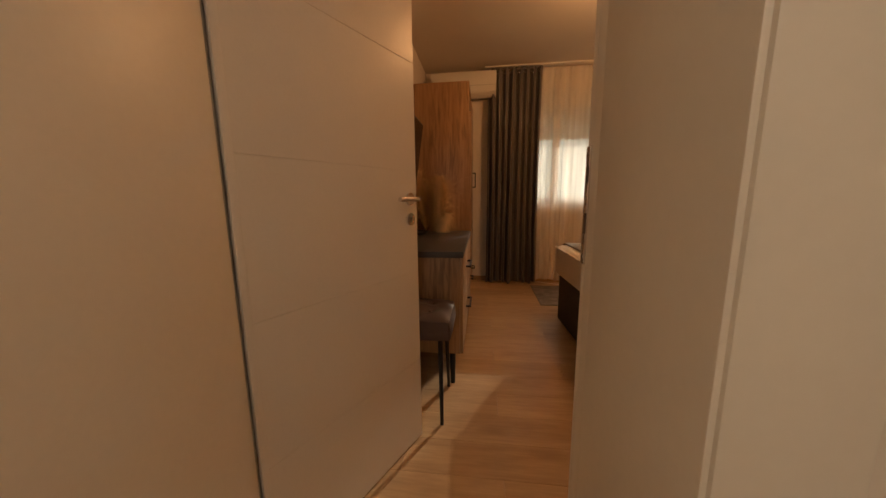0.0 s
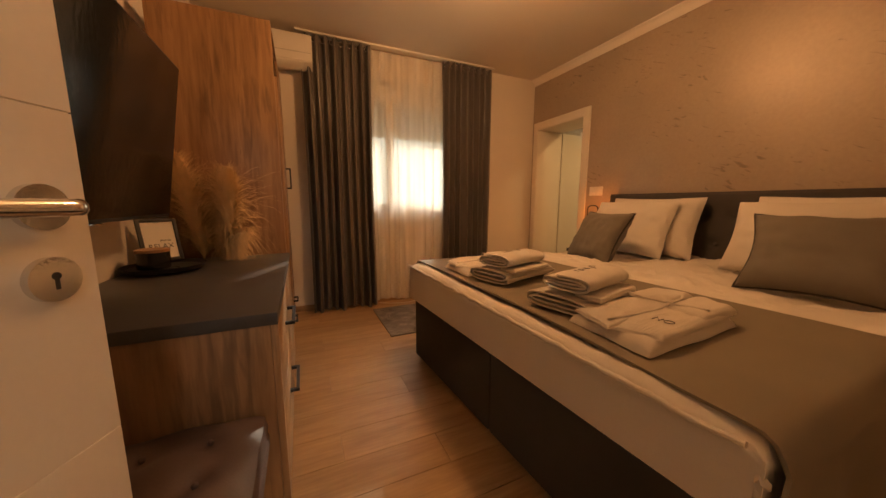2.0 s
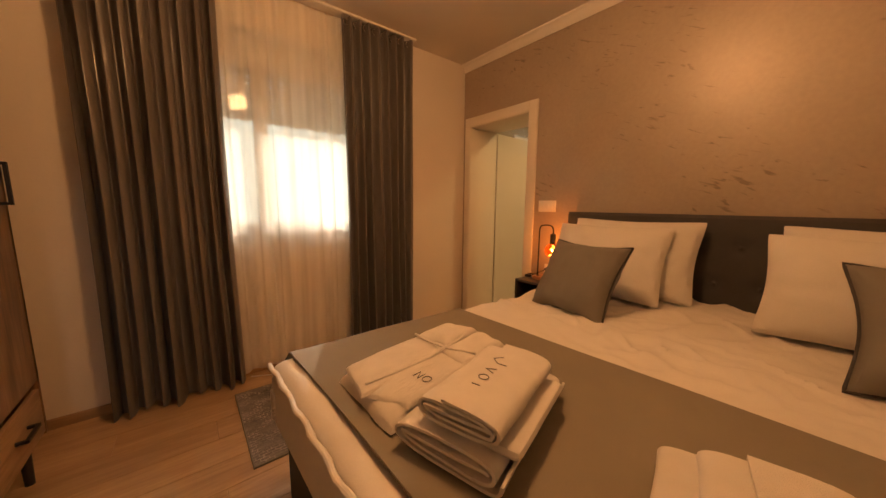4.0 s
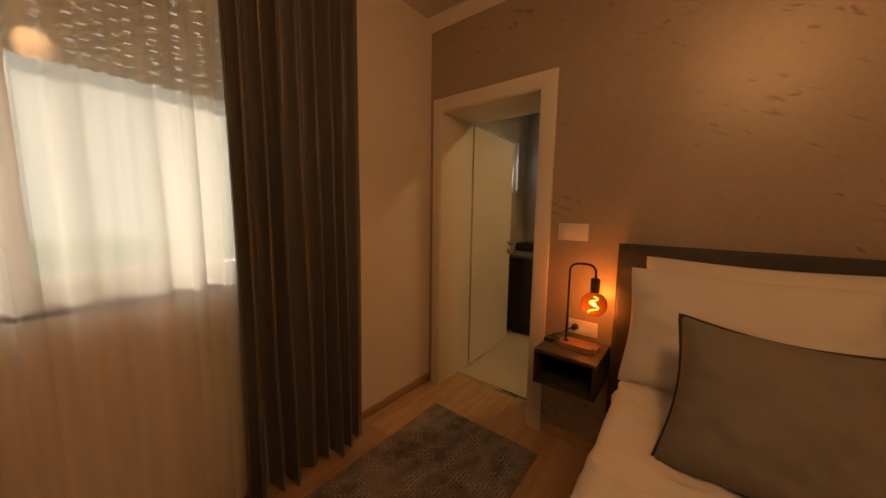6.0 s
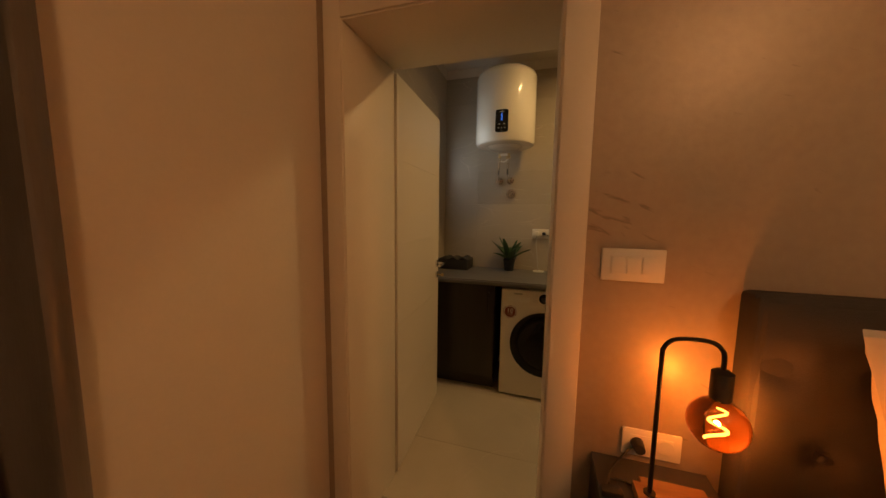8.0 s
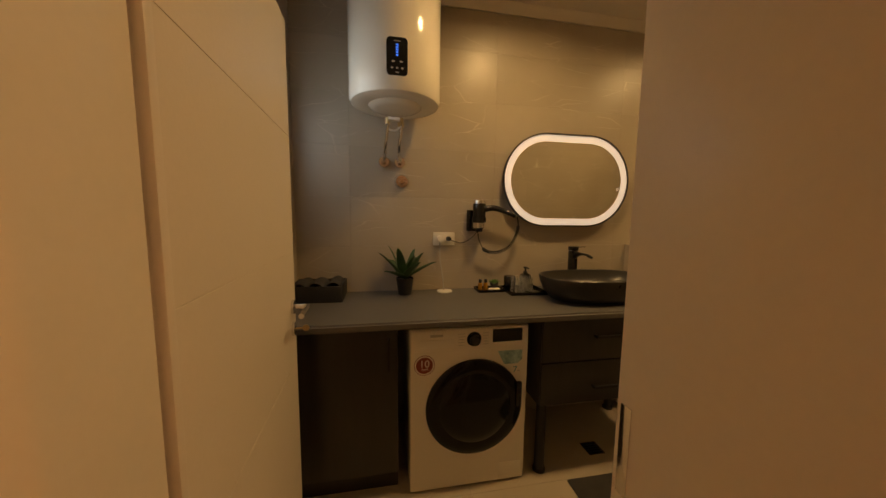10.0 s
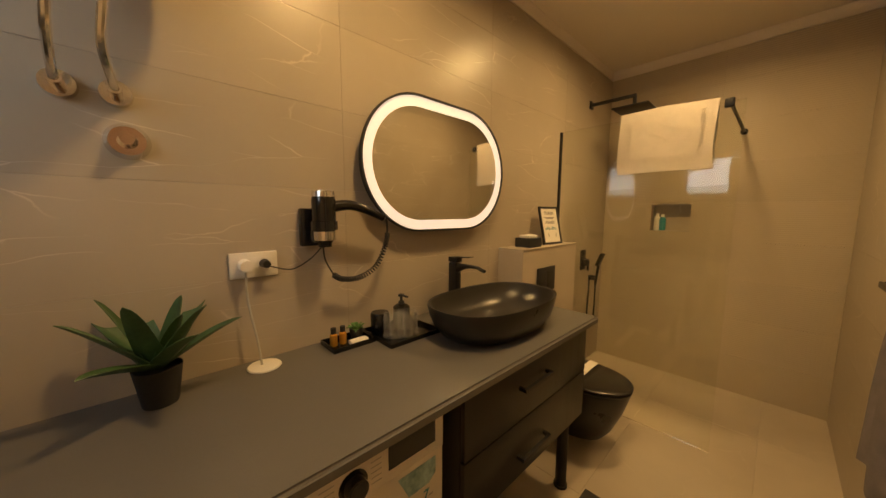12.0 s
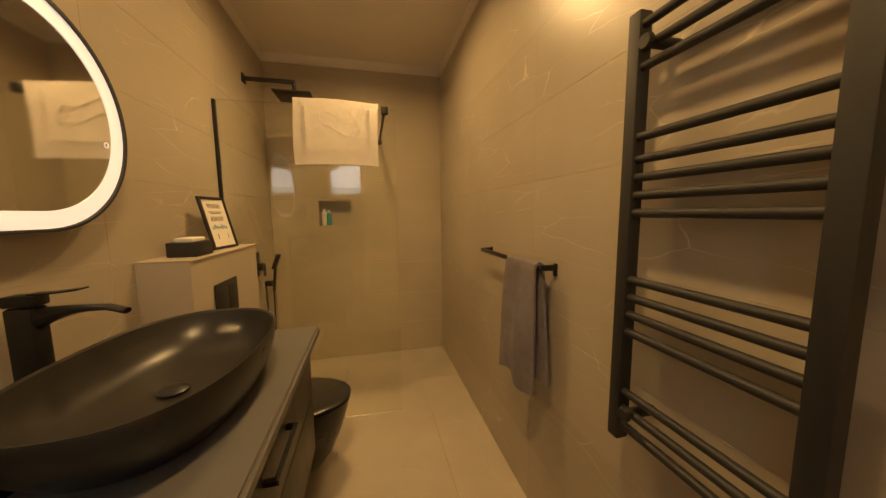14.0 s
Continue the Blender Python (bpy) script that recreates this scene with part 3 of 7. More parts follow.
wall_east = structure("wall_east", boxes((XW, BX0 - 0.012, BY0 - 0.2, DY0 - 0.03, 0, H), (XW, BX0 - 0.012, DY1 + 0.03, Y1, 0, H), (3.05, BX0 - 0.012, Y1, YB, 0, H), (XW, BX0 - 0.012, DY0 - 0.03, DY1 + 0.03, DH + 0.03, H)),
                      "wall", "thick wall between bedroom and bathroom", smooth=False)
accent = structure("wall_east_plaster", boxes((XW - 0.004, XW, Y0, DY0 - 0.03, 0, 2.625), (XW - 0.004, XW, DY1 + 0.03, Y1, 0, 2.625), (XW - 0.004, XW, DY0 - 0.03, DY1 + 0.03, DH + 0.03, 2.625)),
                   "accent", "pearly taupe decorative plaster with dark scraped streaks", smooth=False)
structure("wall_bath_east", boxes((BX1 + 0.012, BX1 + 0.2, BY0 - 0.2, YB, 0, H)), "wall", "bathroom wall behind the tiles", smooth=False)
structure("wall_bath_south", boxes((BX0 - 0.012, BX1 + 0.012, BY0 - 0.3, BY0 - 0.116, 0, H), (BX0 - 0.012, 4.078, BY0 - 0.116, BY0 - 0.012, 0, H), (4.37, BX1 + 0.012, BY0 - 0.116, BY0 - 0.012, 0, H), (4.078, 4.37, BY0 - 0.116, BY0 - 0.012, 0, 1.249), (4.078, 4.37, BY0 - 0.116, BY0 - 0.012, 1.484, H)), "wall", "shower end wall behind the tiles", smooth=False)
structure("ceiling", boxes((XL - 0.2, XW, Y0 - 2.6, Y1 + T, H, H + 0.15)), "ceiling", "smooth white bedroom ceiling", smooth=False)
structure("ceiling_bath", boxes((XW, BX1 + 0.2, BY0 - 0.2, Y1 + T, H, H + 0.15)), "ceiling", "smooth white bathroom ceiling", smooth=False)
structure("subfloor", boxes((XL - 0.2, XW + 0.23, Y0 - 2.6, Y1, -0.12, -0.012)), "grout", "screed under the wooden floor", smooth=False)
structure("subfloor_bath", boxes((XW + 0.23, BX1 + 0.2, BY0 - 0.2, YB, -0.12, -0.010)), "grout_light", "screed under the bathroom tiles", smooth=False)
structure("wall_hall", boxes((XL - 0.2, XL - 0.02, Y0 - 2.6, Y0 - 0.26, 0, H), (0.75, 0.93, Y0 - 2.6, Y0 - 0.26, 0, H), (XL - 0.2, 0.93, Y0 - 2.8, Y0 - 2.6, 0, H)),
          "wall", "plain white walls of the small hall", smooth=False)


def cove(bm, a, b, inward, drop=0.075, out=0.055):
    """A stepped plaster cove along a wall's top from a to b."""
    a, b, n = Vector(a), Vector(b), Vector(inward)
    prof = [(0, -drop), (out * 0.18, -drop), (out * 0.35, -drop * 0.62), (out * 0.7, -drop * 0.3), (out, -0.012), (out, 0), (0, 0)]
    rows = [[bm.verts.new(p + n * u + Vector((0, 0, v))) for u, v in prof] for p in (a, b)]
    k = len(prof)
    for i in range(k):
        bm.faces.new((rows[0][i], rows[0][(i + 1) % k], rows[1][(i + 1) % k], rows[1][i]))
    bm.faces.new(rows[0][::-1])
    bm.faces.new(rows[1])


bm = bmesh.new()
cove(bm, (XW, Y0, H), (XW, Y1, H), (-1, 0, 0))
structure("trim_cove", bm, "ceiling", "white plaster cove above the accent wall")
bm = bmesh.new()
cove(bm, (BX1, BY0, H), (BX1, YB, H), (-1, 0, 0), 0.07, 0.012)
cove(bm, (BX0, BY0, H), (BX0, YB, H), (1, 0, 0), 0.07, 0.012)
cove(bm, (BX0, BY0, H), (BX1, BY0, H), (0, 1, 0), 0.07, 0.012)
cove(bm, (BX0, YB, H), (BX1, YB, H), (0, -1, 0), 0.07, 0.012)
structure("trim_cove_bath", bm, "ceiling", "white strip between bathroom tiles and ceiling")

structure("baseboard", boxes((XL, XW - 0.012, Y1 - 0.012, Y1, 0, 0.06), (XL, XL + 0.012, Y0, Y1 - 0.012, 0, 0.06),
                             (XW - 0.016, XW - 0.004, Y0, DY0 - 0.11, 0, 0.06), (JX1 + 0.12, XW - 0.016, Y0, Y0 + 0.012, 0, 0.06), bevel=0.002),
          "base_wood", "low oak-look baseboard")

# bathroom doorway: lining through the thick wall, and flat trims
LX0, LX1 = XW - 0.016, BX0 + 0.005
frame_bath = thing("door_1", (LX0, DY0, 0), "white lacquered door open into the bathroom in a deep lining", "door", kind="structure")
part("door_lining", boxes((LX0, LX1, DY0 - 0.028, DY0, 0, DH), (LX0, LX1, DY1, DY1 + 0.028, 0, DH), (LX0, LX1, DY0 - 0.028, DY1 + 0.028, DH, DH + 0.028), bevel=0.002), "white", frame_bath)
for yy0, yy1 in ((DY0 - 0.095, DY0 - 0.006), (DY1 + 0.006, DY1 + 0.075)):
    part("door_trim", boxes((XW - 0.024, XW - 0.005, yy0, yy1, 0, DH + 0.095), bevel=0.003), "white", frame_bath)
part("door_trim", boxes((XW - 0.024, XW - 0.005, DY0 - 0.006, DY1 + 0.006, DH + 0.006, DH + 0.095), bevel=0.003), "white", frame_bath)
for yy0, yy1 in ((DY0 - 0.095, DY0 - 0.006), (DY1 + 0.006, DY1 + 0.075)):
    part("door_trim", boxes((BX0 + 0.001, BX0 + 0.007, yy0, yy1, 0, DH + 0.095), bevel=0.003), "white", frame_bath)
part("door_trim", boxes((BX0 + 0.001, BX0 + 0.007, DY0 - 0.006, DY1 + 0.006, DH + 0.006, DH + 0.095), bevel=0.003), "white", frame_bath)
part("threshold", boxes((XW + 0.215, XW + 0.245, DY0, DY1, -0.01, 0.004), bevel=0.002), "chrome", frame_bath)
part("strike_plate", boxes((BX0 - 0.03, BX0 - 0.006, DY0 - 0.001, DY0 + 0.002, 0.88, 1.05), bevel=0.0005), "chrome", frame_bath)


def leaf(hinge, free, side, height, parent, key=False, base=0.008, handle_z=1.04):
    """A smooth door leaf from hinge to free edge with thin grooves fanning across it; side: the face's normal sign."""
    hx, fx = Vector((*hinge, 0)), Vector((*free, 0))
    L = (fx - hx).length
    d = (fx - hx).normalized()
    n = Vector((-d.y, d.x, 0))
    th = 0.04
    bm = bmesh.new()
    m = Matrix(((d.x, n.x, 0, hx.x), (d.y, n.y, 0, hx.y), (0, 0, 1, 0), (0, 0, 0, 1)))
    # the leaf as bands between the grooves on both faces
    cuts = [(0.40, 0.40), (0.82, 0.82), (1.24, 1.24), (1.66, 1.66)]
    lines = [(base, base)] + cuts + [(height, height)]
    g = 0.0008
    for (a0, b0), (a1, b1) in zip(lines, lines[1:]):
        z = [a0 + (g if a0 != base else 0), b0 + (g if a0 != base else 0), b1 - (g if a1 != height else 0), a1 - (g if a1 != height else 0)]
        vs = [[bm.verts.new((u, w, zz)) for (u, zz) in zip((0, L, L, 0), z)] for w in (0, -th)]
        bm.faces.new(vs[0][::-1])
        bm.faces.new(vs[1])
        for k in range(4):
            bm.faces.new((vs[0][k], vs[0][(k + 1) % 4], vs[1][(k + 1) % 4], vs[1][k]))
    es = [e for e in bm.edges if abs(e.verts[0].co.y - e.verts[1].co.y) < 1e-6]
    bmesh.ops.bevel(bm, geom=es, offset=0.0006, segments=1, affect="EDGES")
    box(bm, 0.002, L - 0.002, -th + 0.0016, -0.0016, base, height - 0.002)
    bm.transform(m)
    ob = part("door_leaf", bm, "door", parent)
    for s in (1, -1):
        face = 0 if s > 0 else -th
        u = L - 0.05
        bm = bmesh.new()
        rod(bm, (u, face, handle_z), (u, face + s * 0.009, handle_z), 0.026, seg=28)
        rod(bm, (u, face + s * 0.009, handle_z), (u, face + s * 0.05, handle_z), 0.0095)
        tube(bm, smooth_line([(u, face + s * 0.04, handle_z), (u - 0.006, face + s * 0.052, handle_z), (u - 0.03, face + s * 0.055, handle_z), (u - 0.125, face + s * 0.055, handle_z)], 6), 0.0095, 14)
        bm.transform(m)
        part("door_handle", bm, "chrome", ob, "brushed steel lever handle")
        bm = bmesh.new()
        kz = handle_z - 0.083
        rod(bm, (u, face, kz), (u, face + s * 0.009, kz), 0.026, seg=28)
        bm.transform(m)
        rose = part("key_rose", bm, "chrome", ob)
        bm = bmesh.new()
        rod(bm, (u, face + s * 0.009, kz + 0.004), (u, face + s * 0.0096, kz + 0.004), 0.0045)
        box(bm, u - 0.002, u + 0.002, face + s * 0.009, face + s * 0.0096, kz - 0.012, kz + 0.003)
        bm.transform(m)
        part("keyhole", bm, "black_matt", ob)
        if key and s < 0:
            bm = bmesh.new()
            rod(bm, (u, face - 0.009, kz), (u, face - 0.035, kz), 0.003)
            rod(bm, (u - 0.002, face - 0.045, kz), (u + 0.002, face - 0.045, kz), 0.012, seg=20)
            bm.transform(m)
            part("key", bm, "brass", ob)
    bm = boxes((-0.004, 0.016, -th - 0.0025, -th + 0.012, base, height), bevel=0.0022)
    bm.transform(m)
    part("edge_lipping", bm, "door", ob)
    bm = boxes((L - 0.0005, L + 0.0015, -0.03, -0.01, handle_z - 0.15, handle_z + 0.06))
    bm.transform(m)
    part("lock_plate", bm, "chrome", ob)
    bm = bmesh.new()
    for hz in (0.25, 1.2, 1.85):
        rod(bm, (-0.006, -0.002, hz - 0.035), (-0.006, -0.002, hz + 0.035), 0.006)
    bm.transform(m)
    part("hinge", bm, "chrome", ob)
    return ob


leaf((3.254, 3.788), (4.03, 3.825), 1, 2.055, frame_bath, key=True)

# bedroom doorway and its leaf
frame_bed = thing("door_2", (JX0, Y0, 0), "white lacquered bedroom door standing open", "door", kind="structure")
part("door_lining", boxes((JX0 - 0.028, JX0, Y0 - 0.272, Y0 + 0.200, 0, 2.10), (JX1, JX1 + 0.035, Y0 - 0.272, Y0 - 0.045, 0, 2.10), (JX1 + 0.0065, JX1 + 0.035, Y0 - 0.045, Y0 + 0.012, 0, 2.10), (JX0 - 0.028, JX1 + 0.028, Y0 - 0.272, Y0 + 0.012, 2.07, 2.10), bevel=0.002), "white", frame_bed)
part("door_trim", boxes((JX1 + 0.006, JX1 + 0.09, Y0 + 0.001, Y0 + 0.018, 0, 2.16), bevel=0.003), "white", frame_bed)
part("door_trim", boxes((JX0 - 0.09, JX0 - 0.029, Y0 + 0.186, Y0 + 0.200, 0, 2.16), bevel=0.003), "white", frame_bed)
# rebate strip and seal along the hinge side
part("rebate_strip", boxes((JX0 - 0.045, JX0 - 0.005, Y0 + 0.2005, Y0 + 0.2125, 0.008, 2.07), bevel=0.001), "shutter", frame_bed, "grey rubber door seal")
for x0, x1 in ((JX0 - 0.08, JX0 - 0.004), (JX1 + 0.004, JX1 + 0.092)):
    part("door_trim", boxes((x0, x1, Y0 - 0.276, Y0 - 0.261, 0, 2.13), bevel=0.005), "white", frame_bed)
part("door_trim", boxes((JX0, JX1, Y0 + 0.001, Y0 + 0.018, 2.106, 2.16), bevel=0.003), "white", frame_bed)
bm = boxes((JX1 + 0.0042, JX1 + 0.0068, Y0 + 0.001, Y0 + 0.0165, 1.033, 1.199), bevel=0.0005)
plate = part("strike_plate", bm, "chrome", frame_bed, "brushed steel strike plate")
part("latch_hole", boxes((JX1 + 0.0037, JX1 + 0.005, Y0 + 0.002, Y0 + 0.0095, 1.149, 1.171), (JX1 + 0.0037, JX1 + 0.005, Y0 + 0.002, Y0 + 0.0095, 1.077, 1.107)), "velvet", plate)
for sz in (1.043, 1.126, 1.188):
    bm = bmesh.new()
    rod(bm, (JX1 + 0.005, Y0 + 0.0085, sz), (JX1 + 0.003, Y0 + 0.0085, sz), 0.0035)
    part("screw", bm, "chrome", plate)
leaf((-0.634, 0.268), (-0.332, 0.928), 1, 2.06, frame_bed, handle_z=1.127)


# ---- bedroom: window, curtains ----
win = thing("window_1", (WX0, Y1, WZ0), "white two-sash window with a half-lowered roller shutter", "window", kind="structure")
FY0, FY1 = Y1 + 0.12, Y1 + 0.19
MX = 0.92
part("window_frame", boxes((WX0, WX0 + 0.06, FY0, FY1, WZ0, WZ1), (WX1 - 0.06, WX1, FY0, FY1, WZ0, WZ1), (WX0 + 0.06, WX1 - 0.06, FY0, FY1, WZ0, WZ0 + 0.06), (WX0 + 0.06, WX1 - 0.06, FY0, FY1, WZ1 - 0.16, WZ1), bevel=0.004), "plastic", win)
for x0, x1 in ((WX0 + 0.06, MX), (MX + 0.002, WX1 - 0.06)):
    z0, z1 = WZ0 + 0.06, WZ1 - 0.16
    s = part("sash", boxes((x0, x0 + 0.042, FY0 - 0.02, FY1 - 0.02, z0, z1), (x1 - 0.042, x1, FY0 - 0.02, FY1 - 0.02, z0, z1), (x0 + 0.042, x1 - 0.042, FY0 - 0.02, FY1 - 0.02, z0, z0 + 0.055), (x0 + 0.042, x1 - 0.042, FY0 - 0.02, FY1 - 0.02, z1 - 0.055, z1), bevel=0.004), "plastic", win)
    p = part("pane", boxes((x0 + 0.038, x1 - 0.038, FY0 + 0.012, FY0 + 0.018, z0 + 0.05, z1 - 0.05)), "pane", s, smooth=False)
    p.visible_shadow = False
part("window_sill", boxes((WX0 - 0.03, WX1 + 0.03, Y1 - 0.004, FY0, WZ0 - 0.03, WZ0), bevel=0.004), "plastic", win)
shut = thing("roller_shutter", (WX0, Y1 + 0.24, 1.87), "grey roller shutter half lowered outside the window", "shutter")
n = 0
z = 1.87
while z < WZ1 - 0.02:
    bm = boxes((WX0 + 0.02, WX1 - 0.02, Y1 + 0.235, Y1 + 0.245, z + 0.006, z + 0.044), bevel=0.003)
    part("slat", bm, "shutter", shut)
    bm = bmesh.new()
    for gx in range(14):
        cx = WX0 + 0.09 + gx * 0.078
        box(bm, cx - 0.033, cx + 0.022, Y1 + 0.238, Y1 + 0.242, z - 0.001, z + 0.007)
    part("slat_link", bm, "shutter", shut)
    z += 0.045
part("slat_box", boxes((WX0, WX1, Y1 + 0.2, Y1 + T, WZ1 - 0.02, WZ1)), "shutter", shut)


def curtain(name, x0, x1, y, z0, z1, folds, depth, material, label, seed, bow=0.0, flare=0.0, loose=1.0):
    rnd = random.Random(seed)
    ph = [rnd.uniform(0, 6.28) for _ in range(4)]
    nu, nv = folds * 12, 26

    def f(u, v):
        zz = z1 + (z0 - z1) * v
        amp = depth * (0.75 + 0.35 * v + 0.35 * math.sin(2.3 * u * 6.28 + ph[0]) * (0.3 + 0.7 * v))
        a = u * folds * 2 * math.pi + loose * ((0.35 + 0.65 * v) * (0.9 * math.sin(u * 11 + ph[1]) + 0.5 * math.sin(u * 23 + ph[3])) + 0.3 * math.sin(v * 4 + u * 5 + ph[2]))
        s = math.sin(a)
        yy = y + amp * (abs(s) ** 0.75) * (1 if s > 0 else -1) + 0.012 * math.sin(7 * v + u * 14 + ph[3]) * v
        mid = (x0 + x1) / 2
        xx = mid + (x0 + (x1 - x0) * u - mid) * (1 - bow * math.sin(math.pi * v) + flare * v) + 0.006 * math.cos(a * 2)
        zz += 0.012 * math.sin(u * 17 + ph[1]) * max(0, v - 0.96) * 25
        return Vector((xx, yy, zz))
    bm = bmesh.new()
    sheet(bm, nu, nv, f)
    return bm, (x0, y, z0)


TOP = 2.665
for x0, x1, sd in ((0.03, 0.69, 3), (1.47, 2.10, 5)):
    c = thing("curtain", ((x0 + x1) / 2, Y1 - 0.11, 0.02), "heavy taupe satin curtain hanging to the floor in deep folds", "curtain", "window curtains")
    bm, _ = curtain("cloth", x0, x1, Y1 - 0.115, 0.015, TOP, 8, 0.045, "curtain", "", sd, 0.03, 0.0)
    o = part("cloth", bm, "curtain", c)
    md = o.modifiers.new("thickness", "SOLIDIFY")
    md.thickness = 0.004
    for k in range(8):
        bm = bmesh.new()
        tube(bm, [Vector((x0 + (k + 0.5) * (x1 - x0) / 8 + 0.022 * math.cos(a), Y1 - 0.115, TOP - 0.035 + 0.022 * math.sin(a))) for a in [i * 0.524 for i in range(13)]], 0.004, 6)
        part("eyelet", bm, "chrome", c)
c = thing("sheer_curtain", (1.08, Y1 - 0.05, 0.02), "thin white voile curtain across the window", "curtain")
bm, _ = curtain("voile", 0.45, 1.75, Y1 - 0.055, 0.03, TOP, 10, 0.016, "sheer", "", 11, 0.0, 0.0, 1.6)
part("voile", bm, "sheer", c)
rail = thing("curtain_rail", (1.05, Y1 - 0.1, H), "white double ceiling curtain track", "curtain rail")
part("track", boxes((0.0, 2.14, Y1 - 0.13, Y1 - 0.04, H - 0.018, H - 0.001), bevel=0.003), "plastic", rail)

# emissive sheet far behind the windows; its own glow stands in for daylight
structure("backdrop", boxes((-40, 45, 30.0, 30.05, -1, 10)), "outside", "glowing backdrop sheet standing in for daylight outside the windows", smooth=False)
# ground slab with emission in its material, replacing sunlight on greenery
structure("ground", boxes((-40, 40, Y1 + T + 0.02, 45, -0.6, -0.5)), "ground_glow", "green ground slab outside, made to glow as if sunlit", smooth=False)

ac = thing("air_conditioner", (-0.25, Y1 - 0.1, 2.36), "white wall-mounted split air conditioner", "air conditioner")
prof = [(0, 2.36), (0.10, 2.345), (0.185, 2.40), (0.20, 2.47), (0.195, 2.60), (0.17, 2.635), (0, 2.64)]
bm = bmesh.new()
rows = [[bm.verts.new((x, Y1 - 0.002 - d, zz)) for d, zz in prof] for x in (-0.655, 0.135)]
for i in range(len(prof)):
    j = (i + 1) % len(prof)
    bm.faces.new((rows[0][i], rows[0][j], rows[1][j], rows[1][i]))
bm.faces.new(rows[0])
bm.faces.new(rows[1][::-1])
bmesh.ops.bevel(bm, geom=bm.edges[:], offset=0.006, segments=2, affect="EDGES")
part("housing", bm, "plastic", ac)
bm = bmesh.new()
box(bm, -0.60, 0.06, -0.002, 0.002, -0.045, 0.045, 0.001)
bm.transform(Matrix.Translation((0, Y1 - 0.148, 2.368)) @ Matrix.Rotation(radians(57), 4, "X"))
part("louvre", bm, "plastic", ac, "air outlet flap")
part("panel_seam", boxes((-0.65, 0.13, Y1 - 0.2045, Y1 - 0.2005, 2.465, 2.468)), "shutter", ac)

# ---- dresser, wardrobe, television ----
DX = -0.12
dresser = thing("dresser", (-0.39, 1.88, 0), "rustic oak dresser with a dark worktop and black handles", "dresser")
part("carcass", boxes((XL + 0.01, DX - 0.022, 1.32, 2.44, 0.215, 0.795), bevel=0.002), "oak", dresser)
part("worktop", boxes((XL + 0.003, DX, 1.305, 2.447, 0.797, 0.832), bevel=0.002), "slate", dresser)


def bar_handle(a, b, out, parent, r=0.006):
    """A square bar handle between two places with feet along out."""
    a, b, o = Vector(a), Vector(b), Vector(out)
    d = (b - a).normalized()
    bm = bmesh.new()
    w = d.cross(o.normalized()) * r
    for p, q, n in ((a, a + o, d * r), (b, b + o, d * r)):
        vs = [p + w + n, p - w + n, p - w - n, p + w - n, q + w + n, q - w + n, q - w - n, q + w - n]
        vs = [bm.verts.new(v) for v in vs]
        for f in ((0, 1, 2, 3), (7, 6, 5, 4), (0, 4, 5, 1), (1, 5, 6, 2), (2, 6, 7, 3), (3, 7, 4, 0)):
            bm.faces.new([vs[k] for k in f])
    t = o.normalized() * r
    p, q = a + o - d * r, b + o + d * r
    vs = [bm.verts.new(v) for v in (p + w + t, p - w + t, p - w - t, p + w - t, q + w + t, q - w + t, q - w - t, q + w - t)]
    for f in ((0, 1, 2, 3), (7, 6, 5, 4), (0, 4, 5, 1), (1, 5, 6, 2), (2, 6, 7, 3), (3, 7, 4, 0)):
        bm.faces.new([vs[k] for k in f])
    return part("handle", bm, "black", parent, "black metal bar handle")


part("side_stile", boxes((DX - 0.021, DX - 0.003, 1.322, 1.352, 0.217, 0.793), bevel=0.001), "oak", dresser)
for y0, y1 in ((1.356, 2.438),):
    for z0, z1 in ((0.219, 0.510), (0.514, 0.79)):
        d = part("drawer", boxes((DX - 0.020, DX - 0.003, y0, y1, z0, z1), bevel=0.0015), "oak_x", dresser)
        ym = (y0 + y1) / 2
        bar_handle((DX - 0.003, 1.655, z1 - 0.115), (DX - 0.003, 1.845, z1 - 0.115), (0.028, 0, 0), d)
for lx in (-0.60, DX - 0.07):
    for ly in (1.37, 2.38):
        bm = bmesh.new()
        rod(bm, (lx, ly, 0), (lx, ly, 0.215), 0.015, 0.019)
        part("leg", bm, "black", dresser)

WFX, WY0, WY1, WH = -0.137, 2.452, 3.45, 2.11
WBX = -0.677
ward = thing("wardrobe", (-0.4, 2.95, 0), "rustic oak wardrobe with an open hanging bay and black handles", "wardrobe")
part("side_panel", boxes((WBX, WFX, WY0, WY0 + 0.022, 0.20, WH), bevel=0.0015), "oak", ward)
part("side_panel", boxes((WBX, WFX, WY1 - 0.022, WY1, 0.20, WH), bevel=0.0015), "oak", ward)
part("divider", boxes((WBX + 0.015, WFX - 0.004, 2.93, 2.952, 0.46, WH - 0.024), bevel=0.0015), "oak", ward)
part("back_panel", boxes((WBX, WBX + 0.01, WY0 + 0.022, WY1 - 0.022, 0.20, WH)), "oak", ward)
part("top_panel", boxes((WBX, WFX, WY0 + 0.022, WY1 - 0.022, WH - 0.022, WH), bevel=0.0015), "oak", ward)
part("base_panel", boxes((WBX, WFX - 0.02, WY0 + 0.022, WY1 - 0.022, 0.20, 0.22)), "oak", ward)
part("bench", boxes((WBX + 0.011, WFX, WY0 + 0.023, 2.929, 0.425, 0.455), bevel=0.002), "slate", ward, "dark bench board in the open bay")
part("shelf", boxes((WBX + 0.011, WFX - 0.002, WY0 + 0.023, 2.929, 1.985, 2.005), bevel=0.001), "oak", ward)
